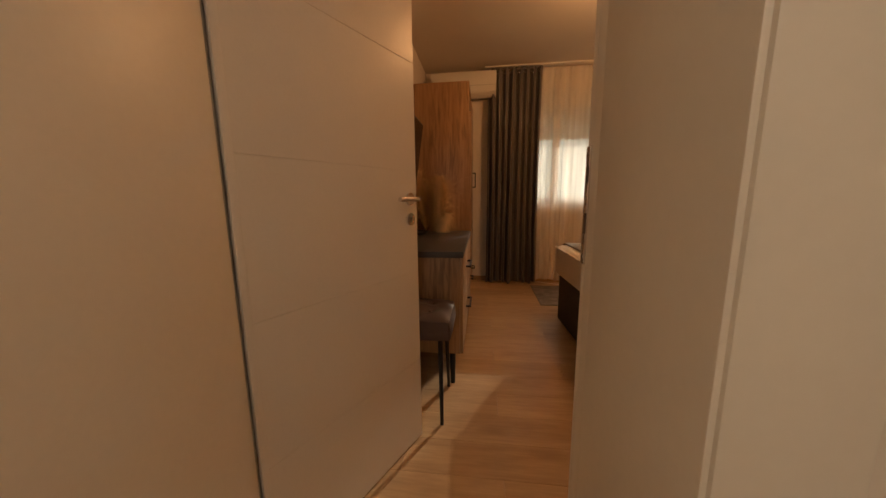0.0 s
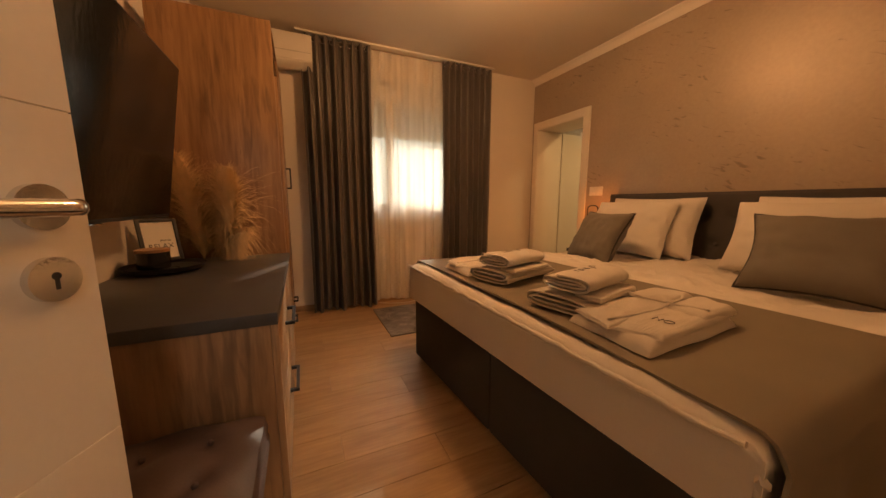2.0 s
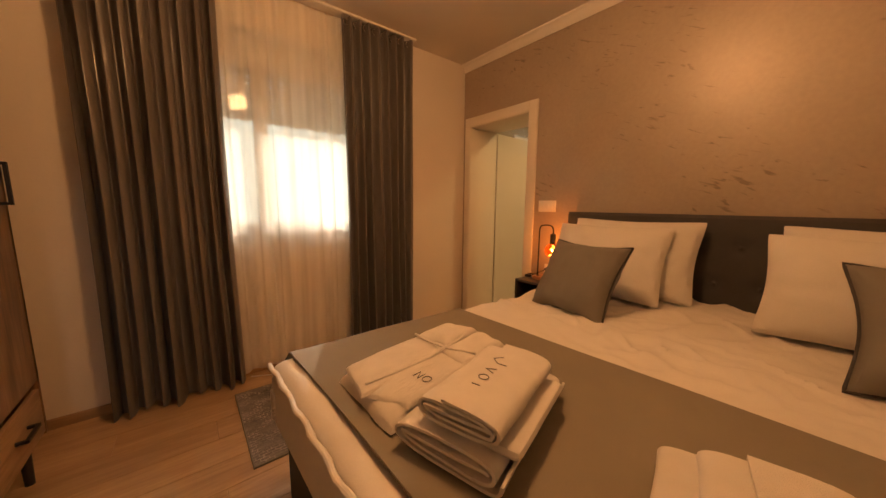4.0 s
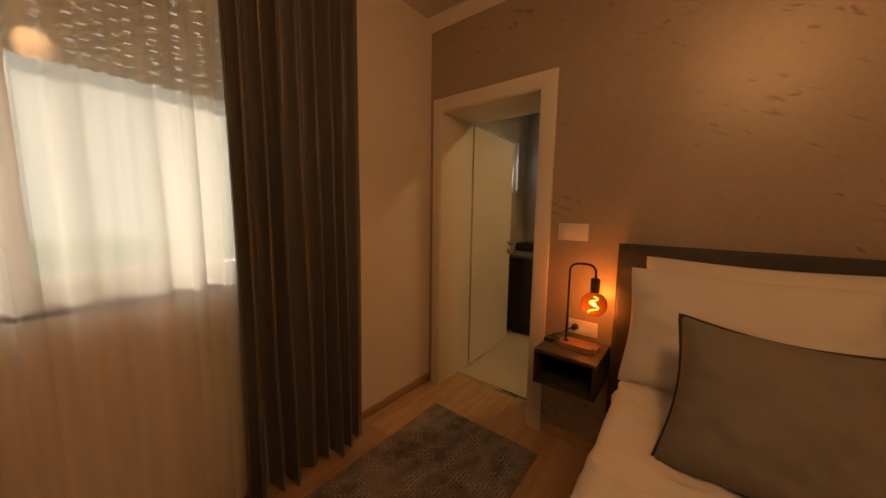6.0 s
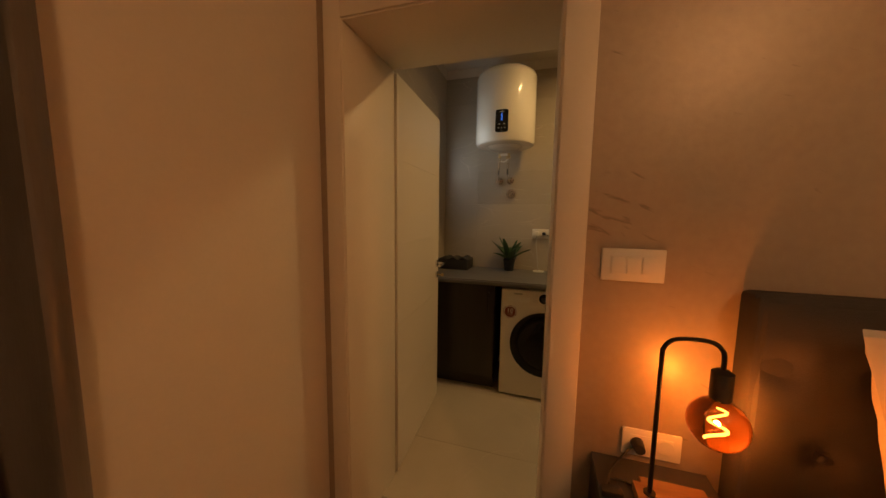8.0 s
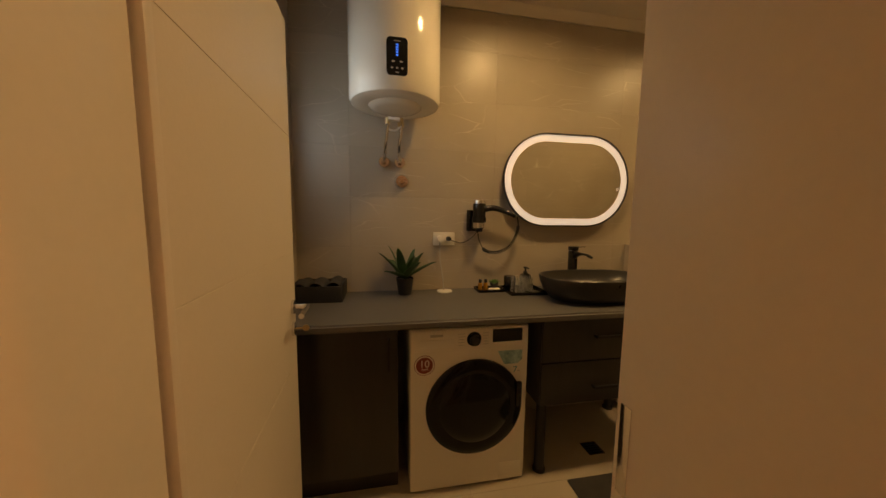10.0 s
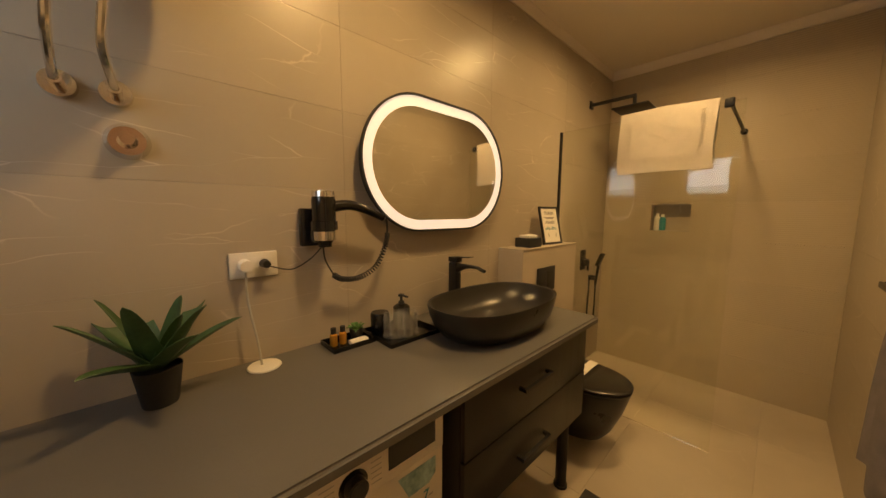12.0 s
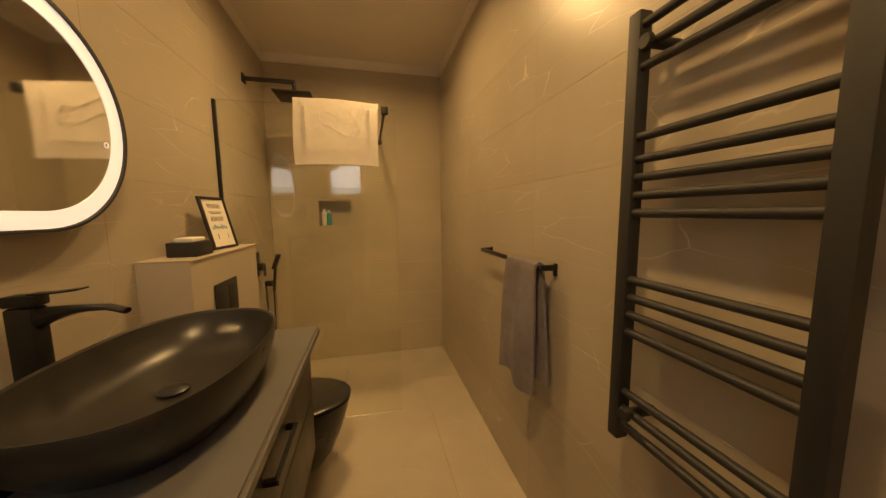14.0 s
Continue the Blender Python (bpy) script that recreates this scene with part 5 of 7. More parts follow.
part("control_panel", boxes((WF - 0.004, WF + 0.003, 2.738, 3.325, 0.735, 0.838), bevel=0.002), "enamel", wm)
part("display", boxes((WF - 0.0055, WF - 0.003, 2.77, 2.925, 0.765, 0.83)), "black_gloss", wm, smooth=False)
bm = bmesh.new()
rod(bm, (WF - 0.003, 3.02, 0.787), (WF - 0.006, 3.02, 0.787), 0.036, seg=32)
rod(bm, (WF - 0.006, 3.02, 0.787), (WF - 0.03, 3.02, 0.787), 0.029, 0.026, seg=32)
part("dial", bm, "black_gloss", wm)
bm = bmesh.new()
rod(bm, (WF - 0.0302, 3.02, 0.787), (WF - 0.031, 3.02, 0.787), 0.02, seg=24)
part("dial_cap", bm, "black_matt", wm)
part("detergent_drawer", boxes((WF - 0.0065, WF - 0.0035, 3.12, 3.285, 0.752, 0.792), bevel=0.001), "plastic", wm)
part("brand_mark", boxes((WF - 0.0062, WF - 0.0041, 3.175, 3.235, 0.806, 0.818)), "shutter", wm, "grey brand mark", smooth=False)
for k in range(5):
    part("programme_mark", boxes((WF - 0.0048, WF - 0.0041, 3.065, 3.10, 0.758 + k * 0.014, 0.760 + k * 0.014)), "shutter", wm, smooth=False)
    part("programme_mark", boxes((WF - 0.0048, WF - 0.0041, 2.945, 2.975, 0.758 + k * 0.014, 0.760 + k * 0.014)), "shutter", wm, smooth=False)
part("flap", boxes((WF - 0.0015, WF + 0.002, 2.75, 2.87, 0.03, 0.11), bevel=0.001), "enamel", wm)
bm = bmesh.new()
face_disc(bm, 3.262, 0.668, [(0.05, 0.0), (0.05, 0.0012)], 36)
stk = part("sticker", bm, "red_sticker", wm, "round red warranty sticker", smooth=False)
bm = bmesh.new()
ring = [(3.262 + 0.047 * math.cos(a * math.pi / 18), 0.668 + 0.047 * math.sin(a * math.pi / 18)) for a in range(36)]
ring2 = [(3.262 + 0.041 * math.cos(a * math.pi / 18), 0.668 + 0.041 * math.sin(a * math.pi / 18)) for a in range(36)]
ring_band(bm, ring, ring2, 0.0006, lambda u, v, w: Vector((WF - 0.0013 - w, u, v)))
part("sticker_rim", bm, "plastic", stk, smooth=False)
FACE = Matrix.Rotation(radians(-90), 4, "Z") @ Matrix.Rotation(radians(90), 4, "X")
lettering("10", 0.05, "plastic", Matrix.Translation((WF - 0.002, 3.262, 0.674)) @ FACE, stk)
lettering("YEARS", 0.012, "plastic", Matrix.Translation((WF - 0.002, 3.262, 0.648)) @ FACE, stk)
bm = bmesh.new()
outline(bm, [(2.765, 0.715), (2.895, 0.715), (2.86, 0.645), (2.79, 0.645), (2.765, 0.665)], 0.0012, lambda u, v, w: Vector((WF - w, u, v)))
part("label_sticker", bm, "blue_sticker", wm, "blue seaside sticker", smooth=False)
lettering("7", 0.045, "teal", Matrix.Translation((WF - 0.0008, 2.80, 0.612)) @ FACE, wm)
part("label_bar", boxes((WF - 0.0012, WF, 2.775, 2.79, 0.603, 0.607)), "shutter", wm, smooth=False)

# basin, tap
bs = thing("wash_basin", (4.40, 2.21, CT), "oval matt black countertop wash basin", "basin")
bm = bmesh.new()
lathe(bm, (4.40, 2.225, CT + 0.001), [(0.0, 0.0), (0.70, 0.0), (0.80, 0.010), (0.91, 0.050), (0.975, 0.100), (1.0, 0.133), (0.995, 0.138), (0.965, 0.134), (0.92, 0.10), (0.80, 0.055), (0.60, 0.03), (0.3, 0.022), (0.0, 0.02)], 72, 0.205, 0.33, 2.5)
part("bowl", bm, "basin", bs)
bm = bmesh.new()
lathe(bm, (4.41, 2.21, CT + 0.022), [(0.0, 0.0), (0.032, 0.0), (0.033, 0.006), (0.02, 0.014), (0, 0.016)], 28)
part("drain_plug", bm, "black", bs)
tp = thing("basin_tap", (4.68, 2.19, CT), "tall matt black single-lever basin tap", "tap")
part("column", boxes((4.662, 4.712, 2.168, 2.212, CT, CT + 0.252), bevel=0.006), "black", tp)
bm = bmesh.new()
sheet(bm, 20, 12, lambda u, v: Vector((4.672 - 0.175 * u, 2.19 + (0.019 - 0.004 * u) * math.cos(v * 6.2832), CT + 0.236 + 0.006 * math.sin(u * 2.6) - 0.010 * max(0, u - 0.8) * 5 + (0.022 * (1 - u) ** 3 + 0.007) * math.sin(v * 6.2832) - 0.016 * (1 - u) ** 4)))
part("spout", bm, "black", tp)
bm = boxes((4.655, 4.715, 2.169, 2.211, CT + 0.2535, CT + 0.280, 0.005))
sheet(bm, 8, 2, lambda u, v: Vector((4.67 - 0.095 * u, 2.176 + 0.028 * v, CT + 0.2795 + 0.007 * u * u)), 0.004)
part("lever", bm, "black", tp)

# lit mirror
mr = thing("mirror", (BX1 - 0.02, 2.235, 1.62), "stadium-shaped mirror with a glowing white rim", "mirror")
MC, MZ, MW, MH = 2.246, 1.620, 0.905, 0.60


def on_wall(u, v, w):
    return Vector((BX1 - 0.012 - w, u, v))


bm = bmesh.new()
outline(bm, stadium(MC, MZ, MW - 0.03, MH - 0.03), 0.032, on_wall)
part("back_box", bm, "black_matt", mr)
bm = bmesh.new()
ring_band(bm, stadium(MC, MZ, MW, MH), stadium(MC, MZ, MW - 0.016, MH - 0.016), 0.016, lambda u, v, w: Vector((BX1 - 0.044 - w, u, v)))
part("rim", bm, "black_matt", mr)
bm = bmesh.new()
outline(bm, stadium(MC, MZ, MW - 0.012, MH - 0.012), 0.005, lambda u, v, w: Vector((BX1 - 0.046 - w, u, v)))
part("mirror_glass", bm, "mirror", mr, smooth=False)
bm = bmesh.new()
ring_band(bm, stadium(MC, MZ, MW - 0.018, MH - 0.018), stadium(MC, MZ, MW - 0.105, MH - 0.105), 0.0015, lambda u, v, w: Vector((BX1 - 0.0515 - w, u, v)))
part("light_band", bm, "led", mr, "glowing frosted light band", smooth=False)
bm = bmesh.new()
sm = [(1.87 + 0.009 * math.cos(a * 0.3927), 1.575 + 0.009 * math.sin(a * 0.3927)) for a in range(16)]
sn = [(1.87 + 0.006 * math.cos(a * 0.3927), 1.575 + 0.006 * math.sin(a * 0.3927)) for a in range(16)]
ring_band(bm, sm, sn, 0.0006, lambda u, v, w: Vector((BX1 - 0.0512 - w, u, v)))
part("touch_switch", bm, "led", mr, smooth=False)

# water heater
bo = thing("water_heater", (4.53, 3.383, 1.93), "white cylindrical electric water heater on the wall", "water heater")
bm = bmesh.new()
lathe(bm, (4.53, 3.383, 0), [(0.0, 1.934), (0.10, 1.934), (0.125, 1.940), (0.14, 1.952), (0.20, 1.948), (0.228, 1.957), (0.236, 1.975), (0.236, 2.47), (0.225, 2.50), (0.19, 2.525), (0.0, 2.55)], 64)
part("tank", bm, "enamel", bo)
part("bracket", boxes((4.70, BX1, 3.30, 3.46, 2.30, 2.36), (4.70, BX1, 3.30, 3.46, 2.02, 2.06)), "enamel", bo)


def on_tank(u, v, w):
    a = (u - 3.383) / 0.236
    return Vector((4.53 - (0.236 + w) * math.cos(a), 3.383 + (0.236 + w) * math.sin(a), v))


bm = bmesh.new()
outline(bm, stadium(3.383, 2.098, 0.095, 0.165, 6, 0.018), 0.004, on_tank)
pn = part("control_panel", bm, "black_gloss", bo, "glossy black touch panel")
for k in range(5):
    bm = bmesh.new()
    outline(bm, [(3.378, 2.10 + k * 0.011), (3.388, 2.10 + k * 0.011), (3.388, 2.106 + k * 0.011), (3.378, 2.106 + k * 0.011)], 0.001, lambda u, v, w: on_tank(u, v, w + 0.0042))
    part("level_bar", bm, "lcd", pn, smooth=False)
for yy, zz, w_, h_ in ((3.365, 2.075, 0.012, 0.007), (3.40, 2.075, 0.012, 0.007), (3.36, 2.047, 0.010, 0.007), (3.383, 2.047, 0.010, 0.007), (3.406, 2.047, 0.010, 0.007), (3.383, 2.163, 0.03, 0.005), (3.383, 2.028, 0.014, 0.003)):
    bm = bmesh.new()
    outline(bm, [(yy - w_ / 2, zz - h_ / 2), (yy + w_ / 2, zz - h_ / 2), (yy + w_ / 2, zz + h_ / 2), (yy - w_ / 2, zz + h_ / 2)], 0.0008, lambda u, v, w: on_tank(u, v, w + 0.0042))
    part("touch_key", bm, "shutter", pn, smooth=False)
for py, vy in ((3.425, 3.443), (3.35, 3.349)):
    bm = bmesh.new()
    tube(bm, smooth_line([(4.56, py, 1.92), (4.56, py, 1.84), (4.60, py + 0.01, 1.76), (4.69, vy, 1.70), (4.74, vy, 1.70)], 7), 0.0085, 10)
    part("hose", bm, "chrome", bo, "braided steel hose")
    bm = bmesh.new()
    rod(bm, (4.56, py, 1.87), (4.56, py, 1.905), 0.012)
    part("nut", bm, "brass", bo)
    bm = bmesh.new()
    rod(bm, (4.735, vy, 1.70), (BX1, vy, 1.70), 0.03, 0.032, seg=28)
    rod(bm, (4.69, vy, 1.70), (4.735, vy, 1.70), 0.013)
    part("valve_rose", bm, "chrome", bo)
bm = bmesh.new()
box(bm, 4.55, 4.57, 3.335, 3.37, 1.86, 1.885, 0.003)
part("safety_valve", bm, "brass", bo)
part("terminal_tag", boxes((4.52, 4.55, 3.36, 3.42, 1.885, 1.90)), "paper", bo, smooth=False)
bm = bmesh.new()
tube(bm, smooth_line([(4.56, 3.36, 1.86), (4.56, 3.38, 1.84), (4.57, 3.41, 1.845), (4.58, 3.43, 1.87)], 5), 0.005, 8)
part("drain_pipe", bm, "plastic", bo)
sv = thing("wall_valve", (BX1, 3.337, 1.586), "round chrome stop valve on the tiles", "valve")
bm = bmesh.new()
rod(bm, (4.735, 3.337, 1.586), (BX1, 3.337, 1.586), 0.036, 0.046, seg=32)
part("rose", bm, "chrome", sv)
bm = bmesh.new()
rod(bm, (4.70, 3.337, 1.586), (4.735, 3.337, 1.586), 0.014, 0.02, seg=24)
part("knob", bm, "chrome", sv)


def socket_plate(at, n, normal_x, label, w, hgt, rockers=False, name="wall_socket"):
    t = thing(name, at, label, "socket" if not rockers else "light switch")
    x, y, z = at
    s = normal_x
    part("plate", boxes((x, x + s * 0.009, y - w / 2, y + w / 2, z - hgt / 2, z + hgt / 2), bevel=0.003), "plastic", t)
    iw = w * 0.72
    part("insert", boxes((x + s * 0.009, x + s * 0.0105, y - iw / 2, y + iw / 2, z - hgt * 0.3, z + hgt * 0.3), bevel=0.0005), "plastic", t)
    for k in range(n):
        yy = y - iw / 2 + iw * (k + 0.5) / n
        if rockers:
            part("rocker", boxes((x + s * 0.010, x + s * 0.0135, yy - iw / n * 0.4, yy + iw / n * 0.4, z - hgt * 0.26, z + hgt * 0.26), bevel=0.001), "plastic", t)
        else:
            bm = bmesh.new()
            rod(bm, (x + s * 0.0104, yy, z), (x + s * 0.0112, yy, z), hgt * 0.25, seg=24)
            part("outlet", bm, "shutter" if False else "plastic", t)
    return t


socket_plate((BX1, 3.069, 1.234), 2, -1, "white double socket with two plugs on the tiles", 0.14, 0.083)
pl = thing("night_light_cable", (4.68, 3.07, CT), "white round cable grommet with a grey cable to the socket", "cable")
bm = bmesh.new()
lathe(bm, (4.685, 3.072, CT), [(0.0, 0.004), (0.047, 0.0), (0.05, 0.003), (0.047, 0.007), (0, 0.008)], 36)
part("grommet", bm, "plastic", pl)
bm = bmesh.new()
tube(bm, smooth_line([(4.69, 3.078, CT + 0.006), (4.70, 3.085, 1.0), (4.715, 3.10, 1.12), (4.72, 3.10, 1.215)], 8), 0.0035, 8)
part("cable", bm, "shutter", pl)
bm = bmesh.new()
rod(bm, (4.745, 3.098, 1.236), (4.705, 3.098, 1.236), 0.02, 0.018, seg=20)
part("plug", bm, "plastic", pl)

dr_ = thing("hair_dryer", (4.70, 2.87, 1.36), "black hair dryer in a wall holder with a coiled cord", "hair dryer")
part("holder_plate", boxes((4.725, BX1, 2.862, 2.922, 1.285, 1.42), bevel=0.006), "black_gloss", dr_)
bm = bmesh.new()
rod(bm, (4.67, 2.862, 1.345), (4.67, 2.862, 1.375), 0.045, seg=28)
box(bm, 4.68, 4.73, 2.85, 2.90, 1.30, 1.375, 0.008)
part("cradle", bm, "black_gloss", dr_)
bm = bmesh.new()
lathe(bm, (4.67, 2.862, 0), [(0, 1.285), (0.022, 1.285), (0.024, 1.30), (0.033, 1.31), (0.036, 1.345), (0.04, 1.38), (0.041, 1.445), (0.038, 1.46), (0, 1.46)], 32)
part("barrel", bm, "black_gloss", dr_)
bm = bmesh.new()
lathe(bm, (4.67, 2.862, 0), [(0.0345, 1.308), (0.0375, 1.309), (0.0385, 1.34), (0.0345, 1.342)], 32)
part("chrome_band", bm, "chrome", dr_)
bm = bmesh.new()
lathe(bm, (4.67, 2.862, 0), [(0, 1.459), (0.0385, 1.459), (0.037, 1.478), (0.0, 1.478)], 32)
part("air_intake", bm, "chrome", dr_)
bm = bmesh.new()
tube(bm, smooth_line([(4.665, 2.835, 1.425), (4.66, 2.77, 1.432), (4.66, 2.70, 1.415), (4.665, 2.625, 1.385)], 8), 0.021, 14, taper=lambda t: 1.0 - 0.35 * t)
part("handgrip", bm, "black_gloss", dr_)
path = smooth_line([(4.665, 2.61, 1.38), (4.68, 2.595, 1.33), (4.69, 2.60, 1.27), (4.69, 2.645, 1.19), (4.69, 2.72, 1.152), (4.69, 2.79, 1.155), (4.69, 2.825, 1.175)], 10)
bm = bmesh.new()
coil = []
tot = len(path) - 1
for k in range(tot * 14 + 1):
    i, fcn = min(k // 14, tot - 1), (k - 14 * min(k // 14, tot - 1)) / 14
    p = path[i].lerp(path[i + 1], fcn)
    dd = (path[i + 1] - path[i]).normalized()
    n1 = dd.cross(Vector((1, 0, 0))).normalized()
    amp = 0.0085 if k > 160 else 0.002
    a = k * 0.34
    coil.append(p + n1 * amp * math.sin(a) + Vector((1, 0, 0)) * amp * math.cos(a))
tube(bm, coil, 0.0030, 6)
part("coiled_cord", bm, "black_matt", dr_)
bm = bmesh.new()
tube(bm, smooth_line([(4.69, 2.825, 1.175), (4.70, 2.85, 1.23), (4.69, 2.862, 1.285)], 6), 0.003, 6)
tube(bm, smooth_line([(4.69, 2.865, 1.285), (4.715, 2.90, 1.24), (4.72, 2.96, 1.21), (4.715, 3.02, 1.225), (4.72, 3.04, 1.234)], 8), 0.0025, 6)
part("power_cord", bm, "black_matt", dr_)
bm = bmesh.new()
rod(bm, (4.746, 3.04, 1.236), (4.71, 3.04, 1.236), 0.016, 0.012, seg=18)
part("plug", bm, "black_matt", dr_)

# on the counter
bx = thing("towel_box", (4.63, 3.765, CT), "black fabric tray holding rolled dark towels", "box")
for r in ((4.515, 4.523, 3.672, 3.947, CT, CT + 0.09), (4.737, 4.745, 3.672, 3.947, CT, CT + 0.09), (4.523, 4.737, 3.672, 3.680, CT, CT + 0.09), (4.523, 4.737, 3.939, 3.947, CT, CT + 0.09), (4.523, 4.737, 3.680, 3.939, CT, CT + 0.008)):
    part("side", boxes(r, bevel=0.002), "black_matt", bx)
for k, yy in enumerate((3.723, 3.81, 3.896)):
    tw = thing("rolled_towel", (4.63, yy, CT + 0.01), "dark grey rolled hand towel in the tray", "towel", "rolled towels")
    bm = bmesh.new()
    sheet(bm, 24, 20, lambda u, v, yy=yy, k=k: Vector((4.528 + 0.204 * v, yy + 0.043 * math.cos(u * 6.283) * (1 + 0.05 * math.sin(v * 9 + k)), CT + 0.060 + 0.048 * math.sin(u * 6.283) * (0.92 + 0.10 * math.sin(v * 7 + 2 * k + u * 4)))))
    part("roll", bm, "dark_terry", tw)


def leafy(name, at, n, length, width, material, potm, pot_r, pot_h, label, seed, rise=1.0):
    rnd = random.Random(seed)
    t = thing(name, at, label, "plant")
    x, y, z = at
    bm = bmesh.new()
    lathe(bm, (x, y, z + 0.001), [(0, 0), (pot_r * 0.72, 0), (pot_r * 0.74, 0.003), (pot_r, pot_h), (pot_r * 0.93, pot_h), (pot_r * 0.9, pot_h - 0.008), (0, pot_h - 0.01)], 28)
    part("pot", bm, potm, t)
    for k in range(n):
        f = k / n
        a = k * 2.4 + rnd.uniform(-0.3, 0.3)
        el = radians(14 + 62 * f * rise + rnd.uniform(-9, 9))
        L = length * rnd.uniform(0.75, 1.05) * (1 - 0.25 * f)
        d = Vector((math.cos(a), math.sin(a), 0))
        base = Vector((x, y, z + pot_h - 0.005)) + d * 0.008
        side = Vector((-d.y, d.x, 0))
        bm = bmesh.new()

        def g(u, v):
            r = L * u
            p = base + d * (r * math.cos(el) * (1 - 0.12 * u)) + Vector((0, 0, r * math.sin(el) * (1 - 0.10 * u * u) + 0.02 * u * (1 - u)))
            wdt = width * (0.85 + 0.5 * u) * (1 - u) ** 0.72 if u < 1 else 0.0
            c = v * 2 - 1
            return p + side * c * wdt + Vector((0, 0, 1)) * (abs(c) ** 1.5) * wdt * 0.55
        sheet(bm, 9, 4, g, 0.002)
        part("leaf", bm, material, t)
    return t


leafy("potted_plant", (4.655, 3.325, CT), 13, 0.30, 0.036, "leaf", "black_matt", 0.052, 0.10, "green artificial aloe in a small black pot", 3)
for x0, x1, y0, y1, lab in ((4.615, 4.735, 2.70, 2.868, "small black rectangular tray with toiletries"), (4.515, 4.735, 2.448, 2.695, "black rectangular tray with a soap dispenser")):
    t = thing("vanity_tray", ((x0 + x1) / 2, (y0 + y1) / 2, CT), lab, "tray", "black trays")
    part("base", boxes((x0, x1, y0, y1, CT, CT + 0.006), (x0, x0 + 0.006, y0, y1, CT + 0.006, CT + 0.018), (x1 - 0.006, x1, y0, y1, CT + 0.006, CT + 0.018), (x0 + 0.006, x1 - 0.006, y0, y0 + 0.006, CT + 0.006, CT + 0.018), (x0 + 0.006, x1 - 0.006, y1 - 0.006, y1, CT + 0.006, CT + 0.018), bevel=0.001), "black_gloss", t)
TZ = CT + 0.0065
for yy in (2.842, 2.806):
    t = thing("shampoo_bottle", (4.675, yy, TZ), "tiny amber shampoo bottle with a black cap", "bottle", "tiny bottles")
    bm = bmesh.new()
    lathe(bm, (4.675, yy, TZ), [(0, 0), (0.013, 0), (0.014, 0.003), (0.014, 0.042), (0.008, 0.047), (0, 0.047)], 20)
    part("bottle", bm, "honey", t)
    bm = bmesh.new()
    lathe(bm, (4.675, yy, TZ), [(0, 0.047), (0.010, 0.047), (0.010, 0.068), (0, 0.069)], 20)
    part("cap", bm, "black_matt", t)
leafy("succulent", (4.685, 2.745, TZ), 22, 0.042, 0.008, "leaf2", "black_matt", 0.027, 0.04, "small green artificial succulent in a black pot", 9, 1.1)
t = thing("soap_bar", (4.640, 2.765, TZ), "white wrapped soap bar", "soap")
part("bar", boxes((4.622, 4.655, 2.725, 2.795, TZ, TZ + 0.016), bevel=0.004), "soap", t)
t = thing("cotton_jar", (4.66, 2.655, TZ), "round black lidded jar", "jar")
bm = bmesh.new()
lathe(bm, (4.67, 2.645, TZ), [(0, 0), (0.036, 0), (0.038, 0.003), (0.038, 0.082), (0.034, 0.088), (0, 0.088)], 32)
part("jar", bm, "black_gloss", t)
t = thing("soap_dispenser", (4.655, 2.535, TZ), "black soap pump dispenser", "soap dispenser")
bm = bmesh.new()
lathe(bm, (4.665, 2.54, TZ), [(0, 0), (0.034, 0), (0.036, 0.003), (0.036, 0.09), (0.025, 0.10), (0.013, 0.103), (0, 0.103)], 32)
part("bottle", bm, "black_gloss", t)
bm = bmesh.new()
lathe(bm, (4.665, 2.54, TZ), [(0, 0.103), (0.013, 0.103), (0.013, 0.115), (0.006, 0.118), (0.006, 0.135), (0.013, 0.137), (0.013, 0.145), (0, 0.146)], 20)
box(bm, 4.62, 4.665, 2.535, 2.545, TZ + 0.138, TZ + 0.145, 0.002)
part("pump", bm, "black_matt", t)
for cx, cy in ((4.60, 2.622), (4.575, 2.575)):
    t = thing("drinking_glass", (cx, cy, TZ), "clear drinking glass wrapped in thin film", "glass", "wrapped glasses")
    bm = bmesh.new()
    lathe(bm, (cx, cy, TZ), [(0, 0), (0.028, 0), (0.030, 0.002), (0.036, 0.085), (0.034, 0.085), (0.028, 0.010), (0, 0.008)], 28)
    part("tumbler", bm, "glass", t)
    rnd = random.Random(int(cx * 1000))
    bm = bmesh.new()
    sheet(bm, 48, 16, lambda u, v: Vector((cx + (0.041 + 0.007 * noise.noise(Vector((u * 17, v * 8, cx))) - 0.012 * max(0, v - 0.8)) * math.cos(u * 6.283), cy + (0.041 + 0.007 * noise.noise(Vector((u * 17, v * 8, cx))) - 0.012 * max(0, v - 0.8)) * math.sin(u * 6.283), TZ + 0.001 + 0.098 * v)))
    part("wrapper", bm, "film", t)

# concealed cistern, toilet
cist = thing("cistern_box", (4.66, 1.40, 0), "tiled boxed-in cistern behind the toilet", "cistern box", kind="structure")
part("casing", boxes((4.580, BX1, 1.035, 1.7335, 0, 1.185), bevel=0.002), "tile_light", cist, smooth=False)
part("casing_top", boxes((4.575, BX1, 1.033, 1.7345, 1.185, 1.192), bevel=0.001), "tile_floor", cist, smooth=False)
fp = part("flush_plate", boxes((4.568, 4.579, 1.36, 1.575, 0.905, 1.062), bevel=0.003), "black_matt", cist, "matt black flush plate")
for y0, y1 in ((1.375, 1.463), (1.472, 1.56)):
    part("flush_button", boxes((4.5655, 4.568, y0, y1, 0.93, 1.037), bevel=0.001), "black_matt", fp)
